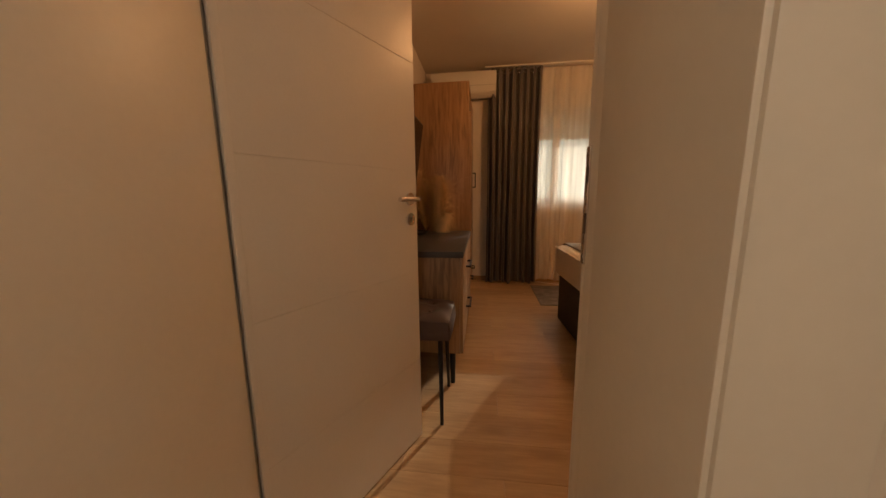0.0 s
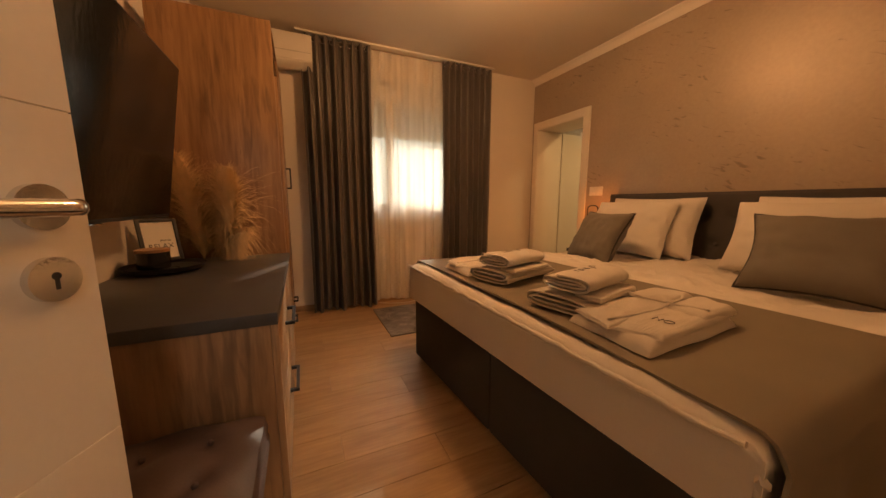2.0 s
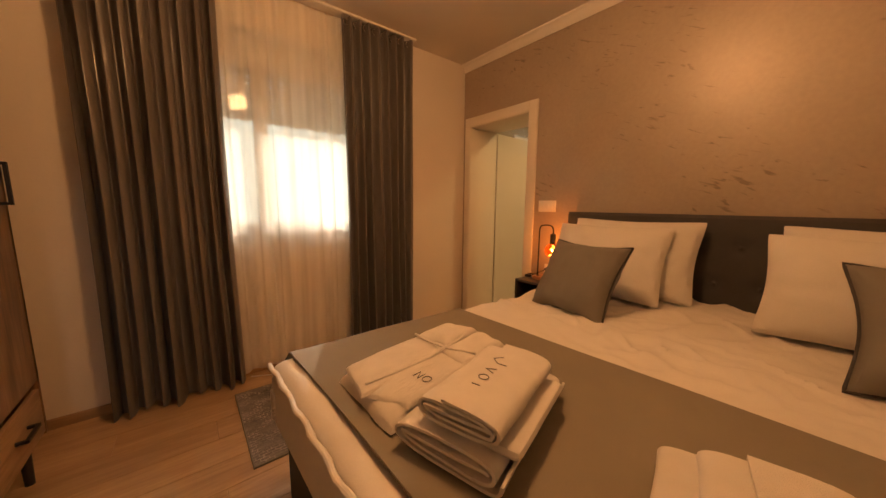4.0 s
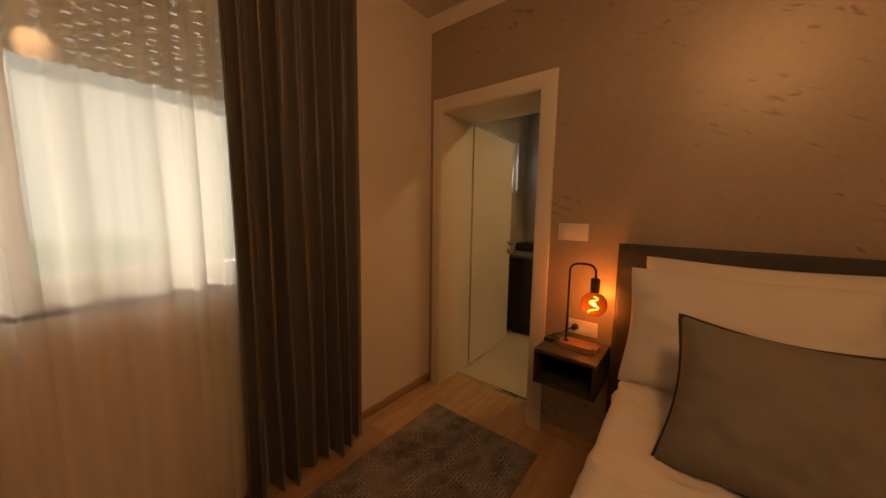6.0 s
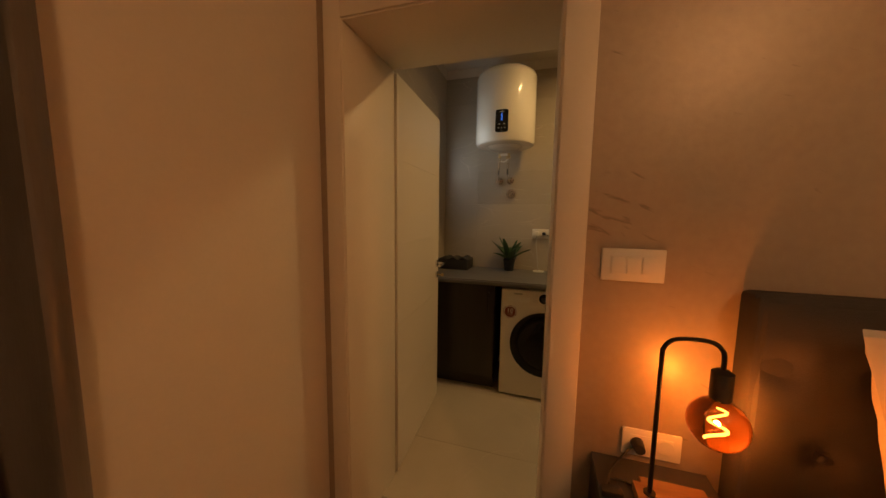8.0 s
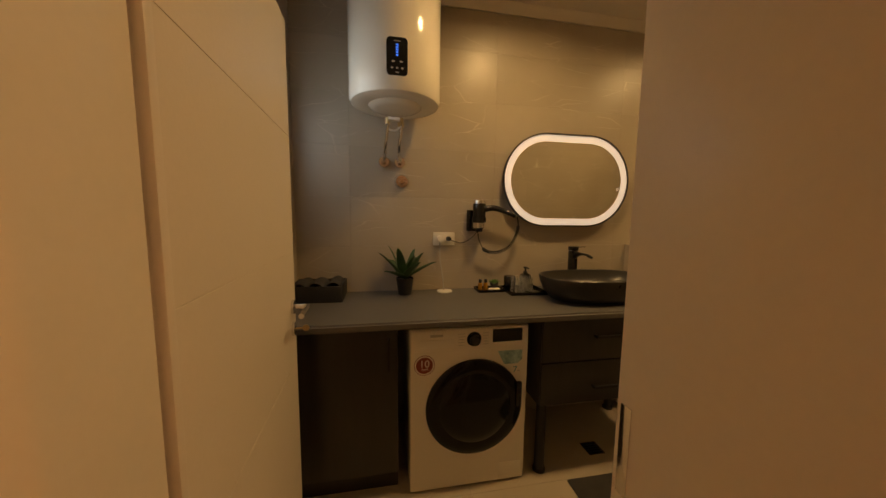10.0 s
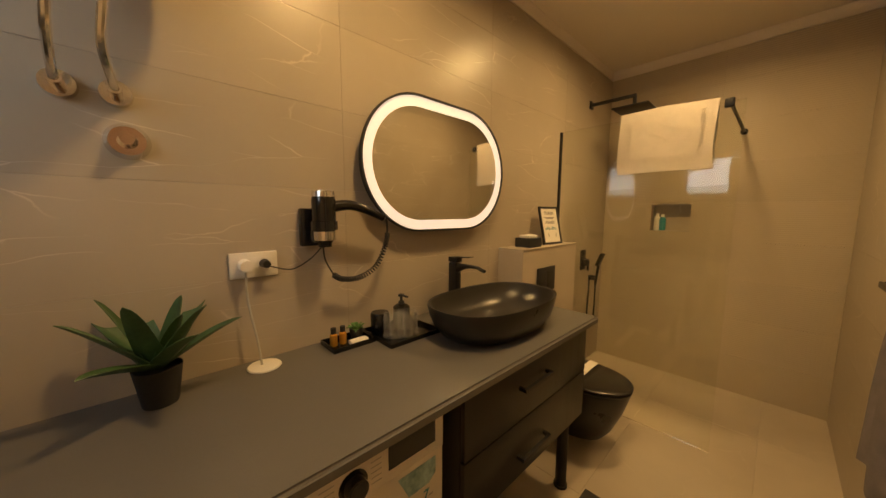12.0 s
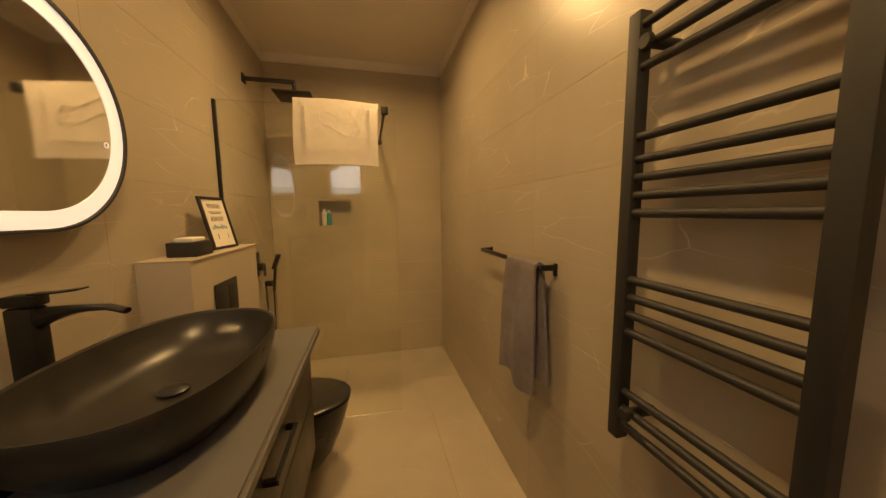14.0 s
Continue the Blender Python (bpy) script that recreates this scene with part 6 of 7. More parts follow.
wc = thing("toilet", (4.3, 1.42, 0.05), "matt black wall-hung toilet with a closed lid", "toilet")


def toilet_ring(z, x0, w, xb=4.579, n=40):
    """A D-shaped outline: straight at the wall, round towards the room."""
    pts = []
    L = xb - x0
    for k in range(n):
        a = -math.pi / 2 + math.pi * k / (n - 1)
        pts.append((x0 + 0.24 - 0.24 * math.cos(a) if L > 0.24 else xb - L * math.cos(a), 1.42 + w * math.sin(a), z))
    pts.append((xb, 1.42 + w, z))
    pts.insert(0, (xb, 1.42 - w, z))
    return pts


bm = bmesh.new()
prof = [(0.055, 4.25, 0.10), (0.062, 4.20, 0.125), (0.13, 4.15, 0.148), (0.25, 4.10, 0.166), (0.35, 4.07, 0.175), (0.395, 4.06, 0.178)]
rows = [[bm.verts.new(p) for p in toilet_ring(z, x0, w)] for z, x0, w in prof]
for a, b in zip(rows, rows[1:]):
    for k in range(len(a)):
        bm.faces.new((a[k], a[(k + 1) % len(a)], b[(k + 1) % len(a)], b[k]))
bm.faces.new(rows[0][::-1])
bm.faces.new(rows[-1])
part("bowl", bm, "basin", wc)
for nm, z0, z1, x0, w in (("seat", 0.396, 0.412, 4.055, 0.182), ("lid", 0.415, 0.432, 4.052, 0.184)):
    bm = bmesh.new()
    rows = [[bm.verts.new(p) for p in toilet_ring(z, x0 + i, w - i, 4.50)] for z, i in ((z0, 0.004), (z0 + 0.004, 0), (z1 - 0.006, 0), (z1, 0.008))]
    for a, b in zip(rows, rows[1:]):
        for k in range(len(a)):
            bm.faces.new((a[k], a[(k + 1) % len(a)], b[(k + 1) % len(a)], b[k]))
    bm.faces.new(rows[0][::-1])
    bm.faces.new(rows[-1])
    part(nm, bm, "basin", wc)
band = thing("paper_band", (4.33, 1.42, 0.433), "white hygiene paper band round the toilet lid", "paper band")
part("strip", boxes((4.305, 4.36, 1.234, 1.606, 0.4325, 0.4345), (4.305, 4.36, 1.2335, 1.2355, 0.40, 0.4325), (4.305, 4.36, 1.6045, 1.6065, 0.40, 0.4325)), "paper", band, smooth=False)

t = thing("tissue_box", (4.66, 1.53, 1.192), "black box with white tissues on the cistern", "box")
part("box", boxes((4.605, 4.715, 1.485, 1.62, 1.192, 1.25), bevel=0.004), "black_matt", t)
part("tissues", boxes((4.625, 4.695, 1.50, 1.605, 1.25, 1.268), bevel=0.006), "paper", t)
fr = thing("picture_frame", (4.66, 1.27, 1.192), "black framed bathroom print leaning on the wall", "picture frame")
fm = Matrix.Translation((4.635, 1.275, 1.193)) @ Matrix.Rotation(radians(-8), 4, "Z") @ Matrix.Rotation(radians(13), 4, "Y")
fw, fh = 0.10, 0.262
bm = boxes((-0.007, 0.007, -fw, -fw + 0.013, 0, fh), (-0.007, 0.007, fw - 0.013, fw, 0, fh), (-0.007, 0.007, -fw + 0.013, fw - 0.013, 0, 0.013), (-0.007, 0.007, -fw + 0.013, fw - 0.013, fh - 0.013, fh), bevel=0.0015)
bm.transform(fm)
part("frame", bm, "black_matt", fr)
bm = boxes((-0.001, 0.004, -fw + 0.013, fw - 0.013, 0.013, fh - 0.013))
bm.transform(fm)
part("print", bm, "paper", fr, smooth=False)
TXT = Matrix.Rotation(radians(-90), 4, "Z") @ Matrix.Rotation(radians(90), 4, "X")
lettering("WASH", 0.035, "ink", fm @ Matrix.Translation((-0.0014, 0, 0.215)) @ TXT, fr)
lettering("AWAY", 0.035, "ink", fm @ Matrix.Translation((-0.0014, 0, 0.150)) @ TXT, fr)
for zz, ww in ((0.186, 0.055), (0.178, 0.04)):
    bm = boxes((-0.0016, -0.001, -ww, ww, zz - 0.002, zz + 0.002))
    bm.transform(fm)
    part("print_line", bm, "ink", fr, smooth=False)
bm = bmesh.new()
for k in range(7):
    box(bm, -0.0016, -0.001, -0.06 + k * 0.018, -0.048 + k * 0.018, 0.098 + 0.004 * (k % 2), 0.112 + 0.005 * (k % 3))
bm.transform(fm)
part("print_motif", bm, "blue_sticker", fr, smooth=False)
bm = boxes((-0.0016, -0.001, -0.05, -0.045, 0.05, 0.075), (-0.0016, -0.001, 0.03, 0.035, 0.05, 0.075))
bm.transform(fm)
part("print_motif", bm, "ink", fr, smooth=False)

# shower
GY = 1.0
sg = thing("shower_screen", (4.25, GY, 0), "fixed clear glass shower screen with black fittings", "shower screen")
p = part("pane", boxes((3.745, 4.741, GY - 0.004, GY + 0.004, 0.004, 2.0)), "glass", sg, smooth=False)
p.visible_shadow = False
part("wall_profile", boxes((4.738, BX1, GY - 0.011, GY + 0.011, 1.192, 2.0), (4.738, 4.742, GY - 0.0105, GY + 0.0105, 0.0, 1.192), bevel=0.001), "black", sg)
part("stay_clamp", boxes((3.79, 3.83, GY - 0.018, GY + 0.018, 1.972, 2.016), bevel=0.003), "black", sg)
bm = bmesh.new()
rod(bm, (3.81, GY - 0.01, 2.006), (3.81, BY0, 2.008), 0.009)
part("stay_bar", bm, "black", sg)
bm = bmesh.new()
rod(bm, (3.81, BY0 + 0.012, 2.008), (3.81, BY0, 2.008), 0.022, seg=24)
part("stay_rose", bm, "black", sg)
bmat = thing("bath_mat_towel", (4.09, GY, 1.84), "cream terry foot mat with a footprint, hung over the glass", "bath mat")


def hung(u, v):
    x = 3.855 + 0.485 * u
    L = 0.36 + 0.30
    s = v * L
    w = 0.004 * math.sin(u * 9 + 1) + 0.005 * math.sin(u * 4 + v * 3)
    if s < 0.36:
        return Vector((x + 0.006 * math.sin(s * 12), GY + 0.012 + w * (1 - s / 0.36), 1.653 + s + 0.006 * math.sin(u * 3.1)))
    return Vector((x, GY - 0.012 - w, 2.013 - (s - 0.36) + 0.004 * math.sin(u * 5)))


bm = bmesh.new()
sheet(bm, 40, 44, hung, 0.008)
part("cloth", bm, "terry", bmat)


def relief(pts, r=0.0020, closed=False):
    bm = bmesh.new()
    tube(bm, [Vector((x, hung((x - 3.855) / 0.485, (z - 1.653) / 0.66).y + 0.0088, z)) for x, z in pts], r, 6)
    return part("woven_relief", bm, "terry", bmat)


foot = [(4.19, 1.95), (4.165, 1.965), (4.135, 1.958), (4.10, 1.935), (4.06, 1.915), (4.025, 1.90), (4.005, 1.875), (4.01, 1.845), (4.035, 1.83), (4.07, 1.838), (4.10, 1.86), (4.14, 1.88), (4.175, 1.895), (4.195, 1.92), (4.19, 1.95)]
relief([(p.x, p.z) for p in smooth_line([(a, 0, b) for a, b in foot], 4)])
for k, (cx, cz) in enumerate(((3.995, 1.91), (3.978, 1.892), (3.970, 1.871), (3.972, 1.85), (3.985, 1.832))):
    relief([(cx + 0.009 * math.cos(a * 0.7), cz + 0.009 * math.sin(a * 0.7)) for a in range(10)], 0.0022)
key = [(0, 0), (0, 0.03), (0.03, 0.03), (0.03, 0.01), (0.014, 0.01), (0.014, 0.019)]
for k in range(8):
    relief([(4.27 - k * 0.047 - a, 1.715 + b) for a, b in key], 0.0022)
for k in range(5):
    for xx in (4.30, 3.93):
        relief([(xx - b * 0.9, 1.775 + k * 0.045 + a) for a, b in key], 0.0022)
rs = thing("rain_shower", (4.42, 0.49, 2.2), "square matt black rain shower on a wall arm", "shower head")
part("arm", boxes((4.41, BX1, 0.478, 0.502, 2.298, 2.322), (4.41, 4.434, 0.478, 0.502, 2.235, 2.298), bevel=0.003), "black", rs)
part("wall_flange", boxes((BX1 - 0.012, BX1, 0.46, 0.52, 2.28, 2.34), bevel=0.002), "black", rs)
part("head", boxes((4.297, 4.547, 0.365, 0.615, 2.205, 2.215, 0.003), (4.39, 4.455, 0.457, 0.523, 2.215, 2.24, 0.006)), "black", rs)
mx = thing("shower_mixer", (BX1, 0.49, 1.0), "matt black concealed shower mixer", "shower mixer")
part("plate", boxes((BX1 - 0.01, BX1, 0.44, 0.54, 0.90, 1.08), bevel=0.004), "black", mx)
part("lever", boxes((BX1 - 0.05, BX1 - 0.01, 0.465, 0.515, 0.945, 1.0, 0.004), (BX1 - 0.06, BX1 - 0.045, 0.48, 0.50, 0.90, 0.99, 0.003)), "black", mx)
hs = thing("hand_shower", (4.70, 0.33, 0.8), "matt black hand shower with a hanging hose", "hand shower")
part("bracket", boxes((4.70, BX1, 0.305, 0.345, 0.79, 0.83), bevel=0.004), "black", hs)
bm = bmesh.new()
rod(bm, (4.695, 0.325, 0.75), (4.675, 0.325, 0.93), 0.011)
part("handle", bm, "black", hs)
bm = boxes((-0.012, 0.012, -0.035, 0.035, -0.06, 0.06), bevel=0.004)
bm.transform(Matrix.Translation((4.665, 0.325, 0.985)) @ Matrix.Rotation(radians(-20), 4, "Y"))
part("spray_head", bm, "black", hs)
bm = bmesh.new()
tube(bm, smooth_line([(4.695, 0.325, 0.75), (4.70, 0.31, 0.6), (4.715, 0.28, 0.42), (4.72, 0.33, 0.34), (4.72, 0.40, 0.36), (4.72, 0.42, 0.5), (4.735, 0.37, 0.68), (4.75, 0.33, 0.79)], 8), 0.007, 8)
part("hose", bm, "black", hs)
for k, (xx, mm, hh) in enumerate(((4.325, "plastic", 0.15), (4.285, "teal", 0.14))):
    t = thing("shower_bottle", (xx, -0.02, 1.256), ("white" if k == 0 else "teal") + " plastic shower bottle in the niche", "bottle", "bottles in the niche")
    bm = bmesh.new()
    lathe(bm, (xx, -0.02, 1.2565), [(0, 0), (0.022, 0), (0.025, 0.004), (0.025, hh - 0.04), (0.014, hh - 0.025), (0, hh - 0.024)], 24)
    part("bottle", bm, mm, t)
    bm = bmesh.new()
    lathe(bm, (xx, -0.02, 1.2565), [(0, hh - 0.025), (0.013, hh - 0.025), (0.013, hh), (0, hh)], 20)
    part("cap", bm, "plastic", t)

# towel radiator and rail on the bedroom-side wall
rd = thing("towel_radiator", (3.3, 2.53, 0.74), "matt black ladder towel radiator on the wall", "radiator")
for y0, y1 in ((2.398, 2.432), (2.768, 2.806)):
    part("post", boxes((3.278, 3.314, y0, y1, 0.765, 1.815), bevel=0.004), "black_matt", rd)
for z in (1.784, 1.733, 1.690, 1.533, 1.481, 1.439, 1.397, 1.355, 1.190, 1.146, 1.102, 1.057, 0.897, 0.851, 0.806):
    bm = bmesh.new()
    rod(bm, (3.298, 2.430, z), (3.298, 2.770, z), 0.0105, seg=16)
    part("bar", bm, "black_matt", rd)
for yy, z in ((2.46, 1.73), (2.74, 1.73), (2.46, 0.855), (2.74, 0.855)):
    bm = bmesh.new()
    rod(bm, (BX0, yy, z), (3.318, yy, z), 0.013)
    rod(bm, (3.318, yy, z), (3.328, yy, z), 0.018, 0.015)
    part("wall_bracket", bm, "black_matt", rd)
tr = thing("towel_rail", (3.27, 1.68, 1.15), "flat matt black wall towel rail", "towel rail")
part("bar", boxes((3.292, 3.304, 1.36, 2.02, 1.138, 1.160), bevel=0.003), "black", tr)
for y0 in (1.36, 2.008):
    part("bracket", boxes((BX0, 3.292, y0, y0 + 0.012, 1.138, 1.160), (BX0, BX0 + 0.008, y0 - 0.005, y0 + 0.017, 1.115, 1.165), bevel=0.002), "black", tr)
ht = thing("hand_towel", (3.3, 1.69, 1.15), "grey terry hand towel folded over the rail", "towel")


def towel_f(u, v):
    y = 1.750 + 0.25 * u
    s = v * 1.24
    w = 0.012 * math.sin(u * 9 + 1 + 0.8 * s) + 0.006 * math.sin(u * 5 + s * 5)
    if s < 0.60:
        return Vector((3.278 + 0.4 * w, y + 0.05 * (1 - s / 0.60), 0.70 + s * 0.764 + 0.01 * math.sin(u * 5)))
    if s < 0.64:
        a = (s - 0.60) / 0.04 * math.pi
        return Vector((3.298 - 0.020 * math.cos(a), y, 1.158 + 0.014 * math.sin(a)))
    q = s - 0.64
    return Vector((3.322 + w * min(1, q * 5) + 0.012 * min(1, q * 3), y - 0.012 * q + 0.03 * (u - 0.5) * q, 1.158 - q * 0.87 + 0.016 * math.sin(u * 6) * min(1, q * 2)))


bm = bmesh.new()
sheet(bm, 40, 70, towel_f)
o = part("cloth", bm, "grey_terry", ht)
md = o.modifiers.new("thickness", "SOLIDIFY")
md.thickness = 0.012
fd = thing("floor_drain", (4.33, 2.225, 0), "square black floor drain", "floor drain", kind="structure")
part("grate", boxes((4.28, 4.38, 2.175, 2.275, 0.0005, 0.004), bevel=0.001), "black", fd)
for k in range(5):
    part("slot", boxes((4.288 + k * 0.018, 4.296 + k * 0.018, 2.185, 2.265, 0.004, 0.005)), "black_gloss", fd, smooth=False)
t = thing("floor_mat", (3.85, 2.05, 0), "dark grey cotton bath mat on the floor", "bath mat")
bm = bmesh.new()
sheet(bm, 30, 30, lambda u, v: Vector((3.62 + 0.515 * u, 1.79 + 0.72 * v, 0.012 + 0.003 * noise.noise(Vector((u * 9, v * 9, 3))))), 0.011)
part("cloth", bm, "dark_terry", t)


# ---- bedside, rug, towels on the bed ----
ns = thing("nightstand", (2.68, 2.73, 0.36), "floating dark open-fronted bedside shelf fixed to the wall", "nightstand")
NX0, NX1, NY0, NY1, NZ0, NZ1 = 2.545, XW - 0.005, 2.577, 2.880, 0.472, 0.655
part("top_board", boxes((NX0, NX1, NY0, NY1, NZ1 - 0.018, NZ1), bevel=0.0015), "slate", ns)
part("bottom_board", boxes((NX0, NX1, NY0, NY1, NZ0, NZ0 + 0.018), bevel=0.0015), "cab", ns)
for y0 in (NY0, NY1 - 0.018):
    part("side_board", boxes((NX0, NX1, y0, y0 + 0.018, NZ0 + 0.018, NZ1 - 0.018), bevel=0.001), "cab", ns)
part("back_board", boxes((NX1 - 0.01, NX1, NY0 + 0.018, NY1 - 0.018, NZ0 + 0.018, NZ1 - 0.018)), "cab", ns)

lp = thing("table_lamp", (2.69, 2.72, NZ1), "small lamp with an amber globe bulb on a wooden base", "lamp")
LX, LZ = 2.69, NZ1
bm = boxes((LX - 0.045, LX + 0.055, 2.605, 2.795, LZ + 0.001, LZ + 0.028))
bmesh.ops.bevel(bm, geom=[e for e in bm.edges if abs(e.verts[0].co.z - e.verts[1].co.z) > 0.01], offset=0.02, segments=4, affect="EDGES")
part("base", bm, "walnut", lp, "rounded wooden base")
bm = bmesh.new()
tube(bm, smooth_line([(LX, 2.765, LZ + 0.028), (LX, 2.765, LZ + 0.38), (LX, 2.763, LZ + 0.42), (LX, 2.745, LZ + 0.443), (LX, 2.71, LZ + 0.450), (LX, 2.665, LZ + 0.447), (LX, 2.645, LZ + 0.43), (LX, 2.64, LZ + 0.41), (LX, 2.64, LZ + 0.378)], 7), 0.0055, 10)
lathe(bm, (LX, 2.765, LZ + 0.028), [(0, 0), (0.014, 0), (0.014, 0.005), (0, 0.006)], 20)
part("stem", bm, "black", lp)
bm = bmesh.new()
lathe(bm, (LX, 2.64, LZ + 0.313), [(0, 0), (0.021, 0), (0.022, 0.003), (0.022, 0.065), (0.012, 0.072), (0, 0.073)], 28)
part("bulb_holder", bm, "black_matt", lp)
bm = bmesh.new()
BZ = LZ + 0.250
prof = [(0.001, -0.062)] + [(0.062 * math.sin(a), -0.062 * math.cos(a)) for a in [0.35 + 0.28 * k for k in range(9)]] + [(0.018, 0.06), (0.016, 0.07)]
lathe(bm, (LX, 2.64, BZ), prof, 36)
b_ = part("bulb", bm, "amber", lp, "amber glass globe bulb")
b_.visible_shadow = False
bm = bmesh.new()
fil = [(LX, 2.64 + 0.016 * math.cos(0.8 * k) * (1 - 0.02 * k), BZ - 0.028 + 0.0042 * k) for k in range(15)]
tube(bm, smooth_line(fil, 4), 0.0022, 6)
part("filament", bm, "filament", lp, "glowing spiral filament")
bm = bmesh.new()
tube(bm, smooth_line([(LX + 0.02, 2.77, LZ + 0.01), (LX + 0.05, 2.81, LZ + 0.006), (LX + 0.03, 2.85, LZ + 0.02), (LX + 0.0, 2.86, LZ + 0.03), (LX + 0.07, 2.84, LZ + 0.02), (LX + 0.12, 2.79, LZ + 0.05), (2.83, 2.76, 0.72)], 8), 0.003, 6)
part("cable", bm, "black_matt", lp)
part("cord_switch", boxes((LX - 0.02, LX + 0.01, 2.825, 2.88, LZ + 0.002, LZ + 0.022), bevel=0.006), "black_matt", lp)
glowlamp = new("bulb_light", bpy.data.lights.new("bulb_light", "POINT"))
glowlamp.data.energy, glowlamp.data.color, glowlamp.data.shadow_soft_size = 7.0, (1.0, 0.23, 0.025), 0.004
glowlamp.location = (LX, 2.64, BZ)

t = socket_plate((XW - 0.004, 2.722, 0.718), 3, -1, "white socket plate above the nightstand with a black plug", 0.155, 0.083)
bm = bmesh.new()
rod(bm, (XW - 0.013, 2.76, 0.72), (XW - 0.05, 2.76, 0.72), 0.018, 0.014, seg=20)
part("plug", bm, "black_matt", t)
socket_plate((XW - 0.004, 2.807, 1.255), 3, -1, "white triple light switch beside the bathroom door", 0.163, 0.095, True, "light_switch")

rug = thing("rug", (1.6, 3.1, 0), "dark grey patterned low-pile rug beside the bed", "rug")
bm = bmesh.new()
sheet(bm, 60, 40, lambda u, v: Vector((0.605 + 2.012 * u, 2.865 + 0.735 * v, 0.009 + 0.0015 * noise.noise(Vector((u * 30, v * 14, 1))))), 0.008)
part("carpet", bm, "rug", rug)
part("binding", boxes((0.598, 2.624, 2.857, 2.866, 0.0, 0.0095), (0.598, 2.624, 3.599, 3.608, 0.0, 0.0095), (0.598, 0.606, 2.866, 3.599, 0.0, 0.0095), (2.616, 2.624, 2.866, 3.599, 0.0, 0.0095), bevel=0.002), "cushion", rug, "stitched taupe edge")
cb = thing("floor_cable", (1.2, 3.82, 0), "thin white cable lying along the window wall", "cable")
bm = bmesh.new()
tube(bm, smooth_line([(0.72, 3.80, 0.006), (0.95, 3.70, 0.006), (1.15, 3.72, 0.006), (1.25, 3.66, 0.006), (1.38, 3.74, 0.006), (1.5, 3.80, 0.006)], 8), 0.0035, 6)
part("cord", bm, "plastic", cb)


def folded(bm, w, d, h, turns, seed, thick=0.012):
    """A terry towel folded to a flat roll: the ends show the layers."""
    rnd = random.Random(seed)
    pts = []
    n = int(turns * 26)
    for k in range(n + 1):
        a = k / 26 * 2 * math.pi
        f = 0.16 + 0.84 * k / n
        c, s = math.cos(a), math.sin(a)
        px = (abs(c) ** 0.55) * (1 if c > 0 else -1) * (d / 2 - (1 - f) * h * 0.5)
        pz = (abs(s) ** 0.8) * (1 if s > 0 else -1) * h / 2 * f
        pts.append((px, pz))
    nu = 16

    def g(u, v):
        i = v * n
        k = min(int(i), n - 1)
        q = i - k
        px = pts[k][0] + (pts[k + 1][0] - pts[k][0]) * q
        pz = pts[k][1] + (pts[k + 1][1] - pts[k][1]) * q
        y = (u - 0.5) * w * (1 - 0.02 * math.sin(v * 23 + seed))
        return Vector((px + 0.004 * noise.noise(Vector((u * 3, v * 9, seed))), y, h / 2 + pz * (1 + 0.06 * math.sin(u * 5 + seed)) + 0.004 * noise.noise(Vector((u * 4 + seed, v * 12, 2)))))
    sheet(bm, nu, n, g, thick * 0.55)
    return bm


def towel_stack(at, turn, seed, logo):
    m = Matrix.Translation(at) @ Matrix.Rotation(radians(turn), 4, "Z")
    for name, w, d, h, z, off, lab in (("bath_towel", 0.40, 0.27, 0.078, 0.0, (0, 0), "large white terry towel folded on the bed"), ("hand_towel", 0.31, 0.20, 0.064, 0.079, (0.02, -0.03), "small white terry towel folded on a larger one")):
        t = thing(name, m @ Vector((off[0], off[1], z)), lab, "towel", "folded white towels")
        bm = bmesh.new()
        folded(bm, w, d, h, 2.0 if name == "bath_towel" else 2.3, seed + z)
        bm.transform(m @ Matrix.Translation((off[0], off[1], z)))
        part("cloth", bm, "terry", t)
        if name == "bath_towel":
            bm = boxes((d / 2 - 0.09, d / 2 + 0.012, -w * 0.40, w * 0.34, h * 0.70, h * 1.03), bevel=0.014)
            bm.transform(m)
            part("folded_corner", bm, "terry", t)
        else:
            for k in range(4):
                bm = bmesh.new()
                pts = [(0.0, 0), (0.0, 0.02)] if k == 0 else [(0.012 * math.cos(a * 0.7), 0.010 + 0.012 * math.sin(a * 0.7)) for a in range(10)] if k == 1 else [(-0.011, 0), (0, 0.023), (0.011, 0)] if k == 2 else [(-0.02, 0.012), (0, 0.03), (0.02, 0.012), (0.02, -0.012)]
                tube(bm, [Vector((0.012 - b, -0.075 + k * 0.036 + (0.02 if k == 3 else 0) - a * 0.9, h + 0.0045)) for a, b in pts], 0.0011, 5)
                bm.transform(m @ Matrix.Translation((off[0], off[1], z)))
                part("stitched_mark", bm, "ink", t, "grey stitched mark")


towel_stack((0.995, 1.745, 0.732), -74, 1, True)
towel_stack((0.985, 1.255, 0.732), -76, 5, True)



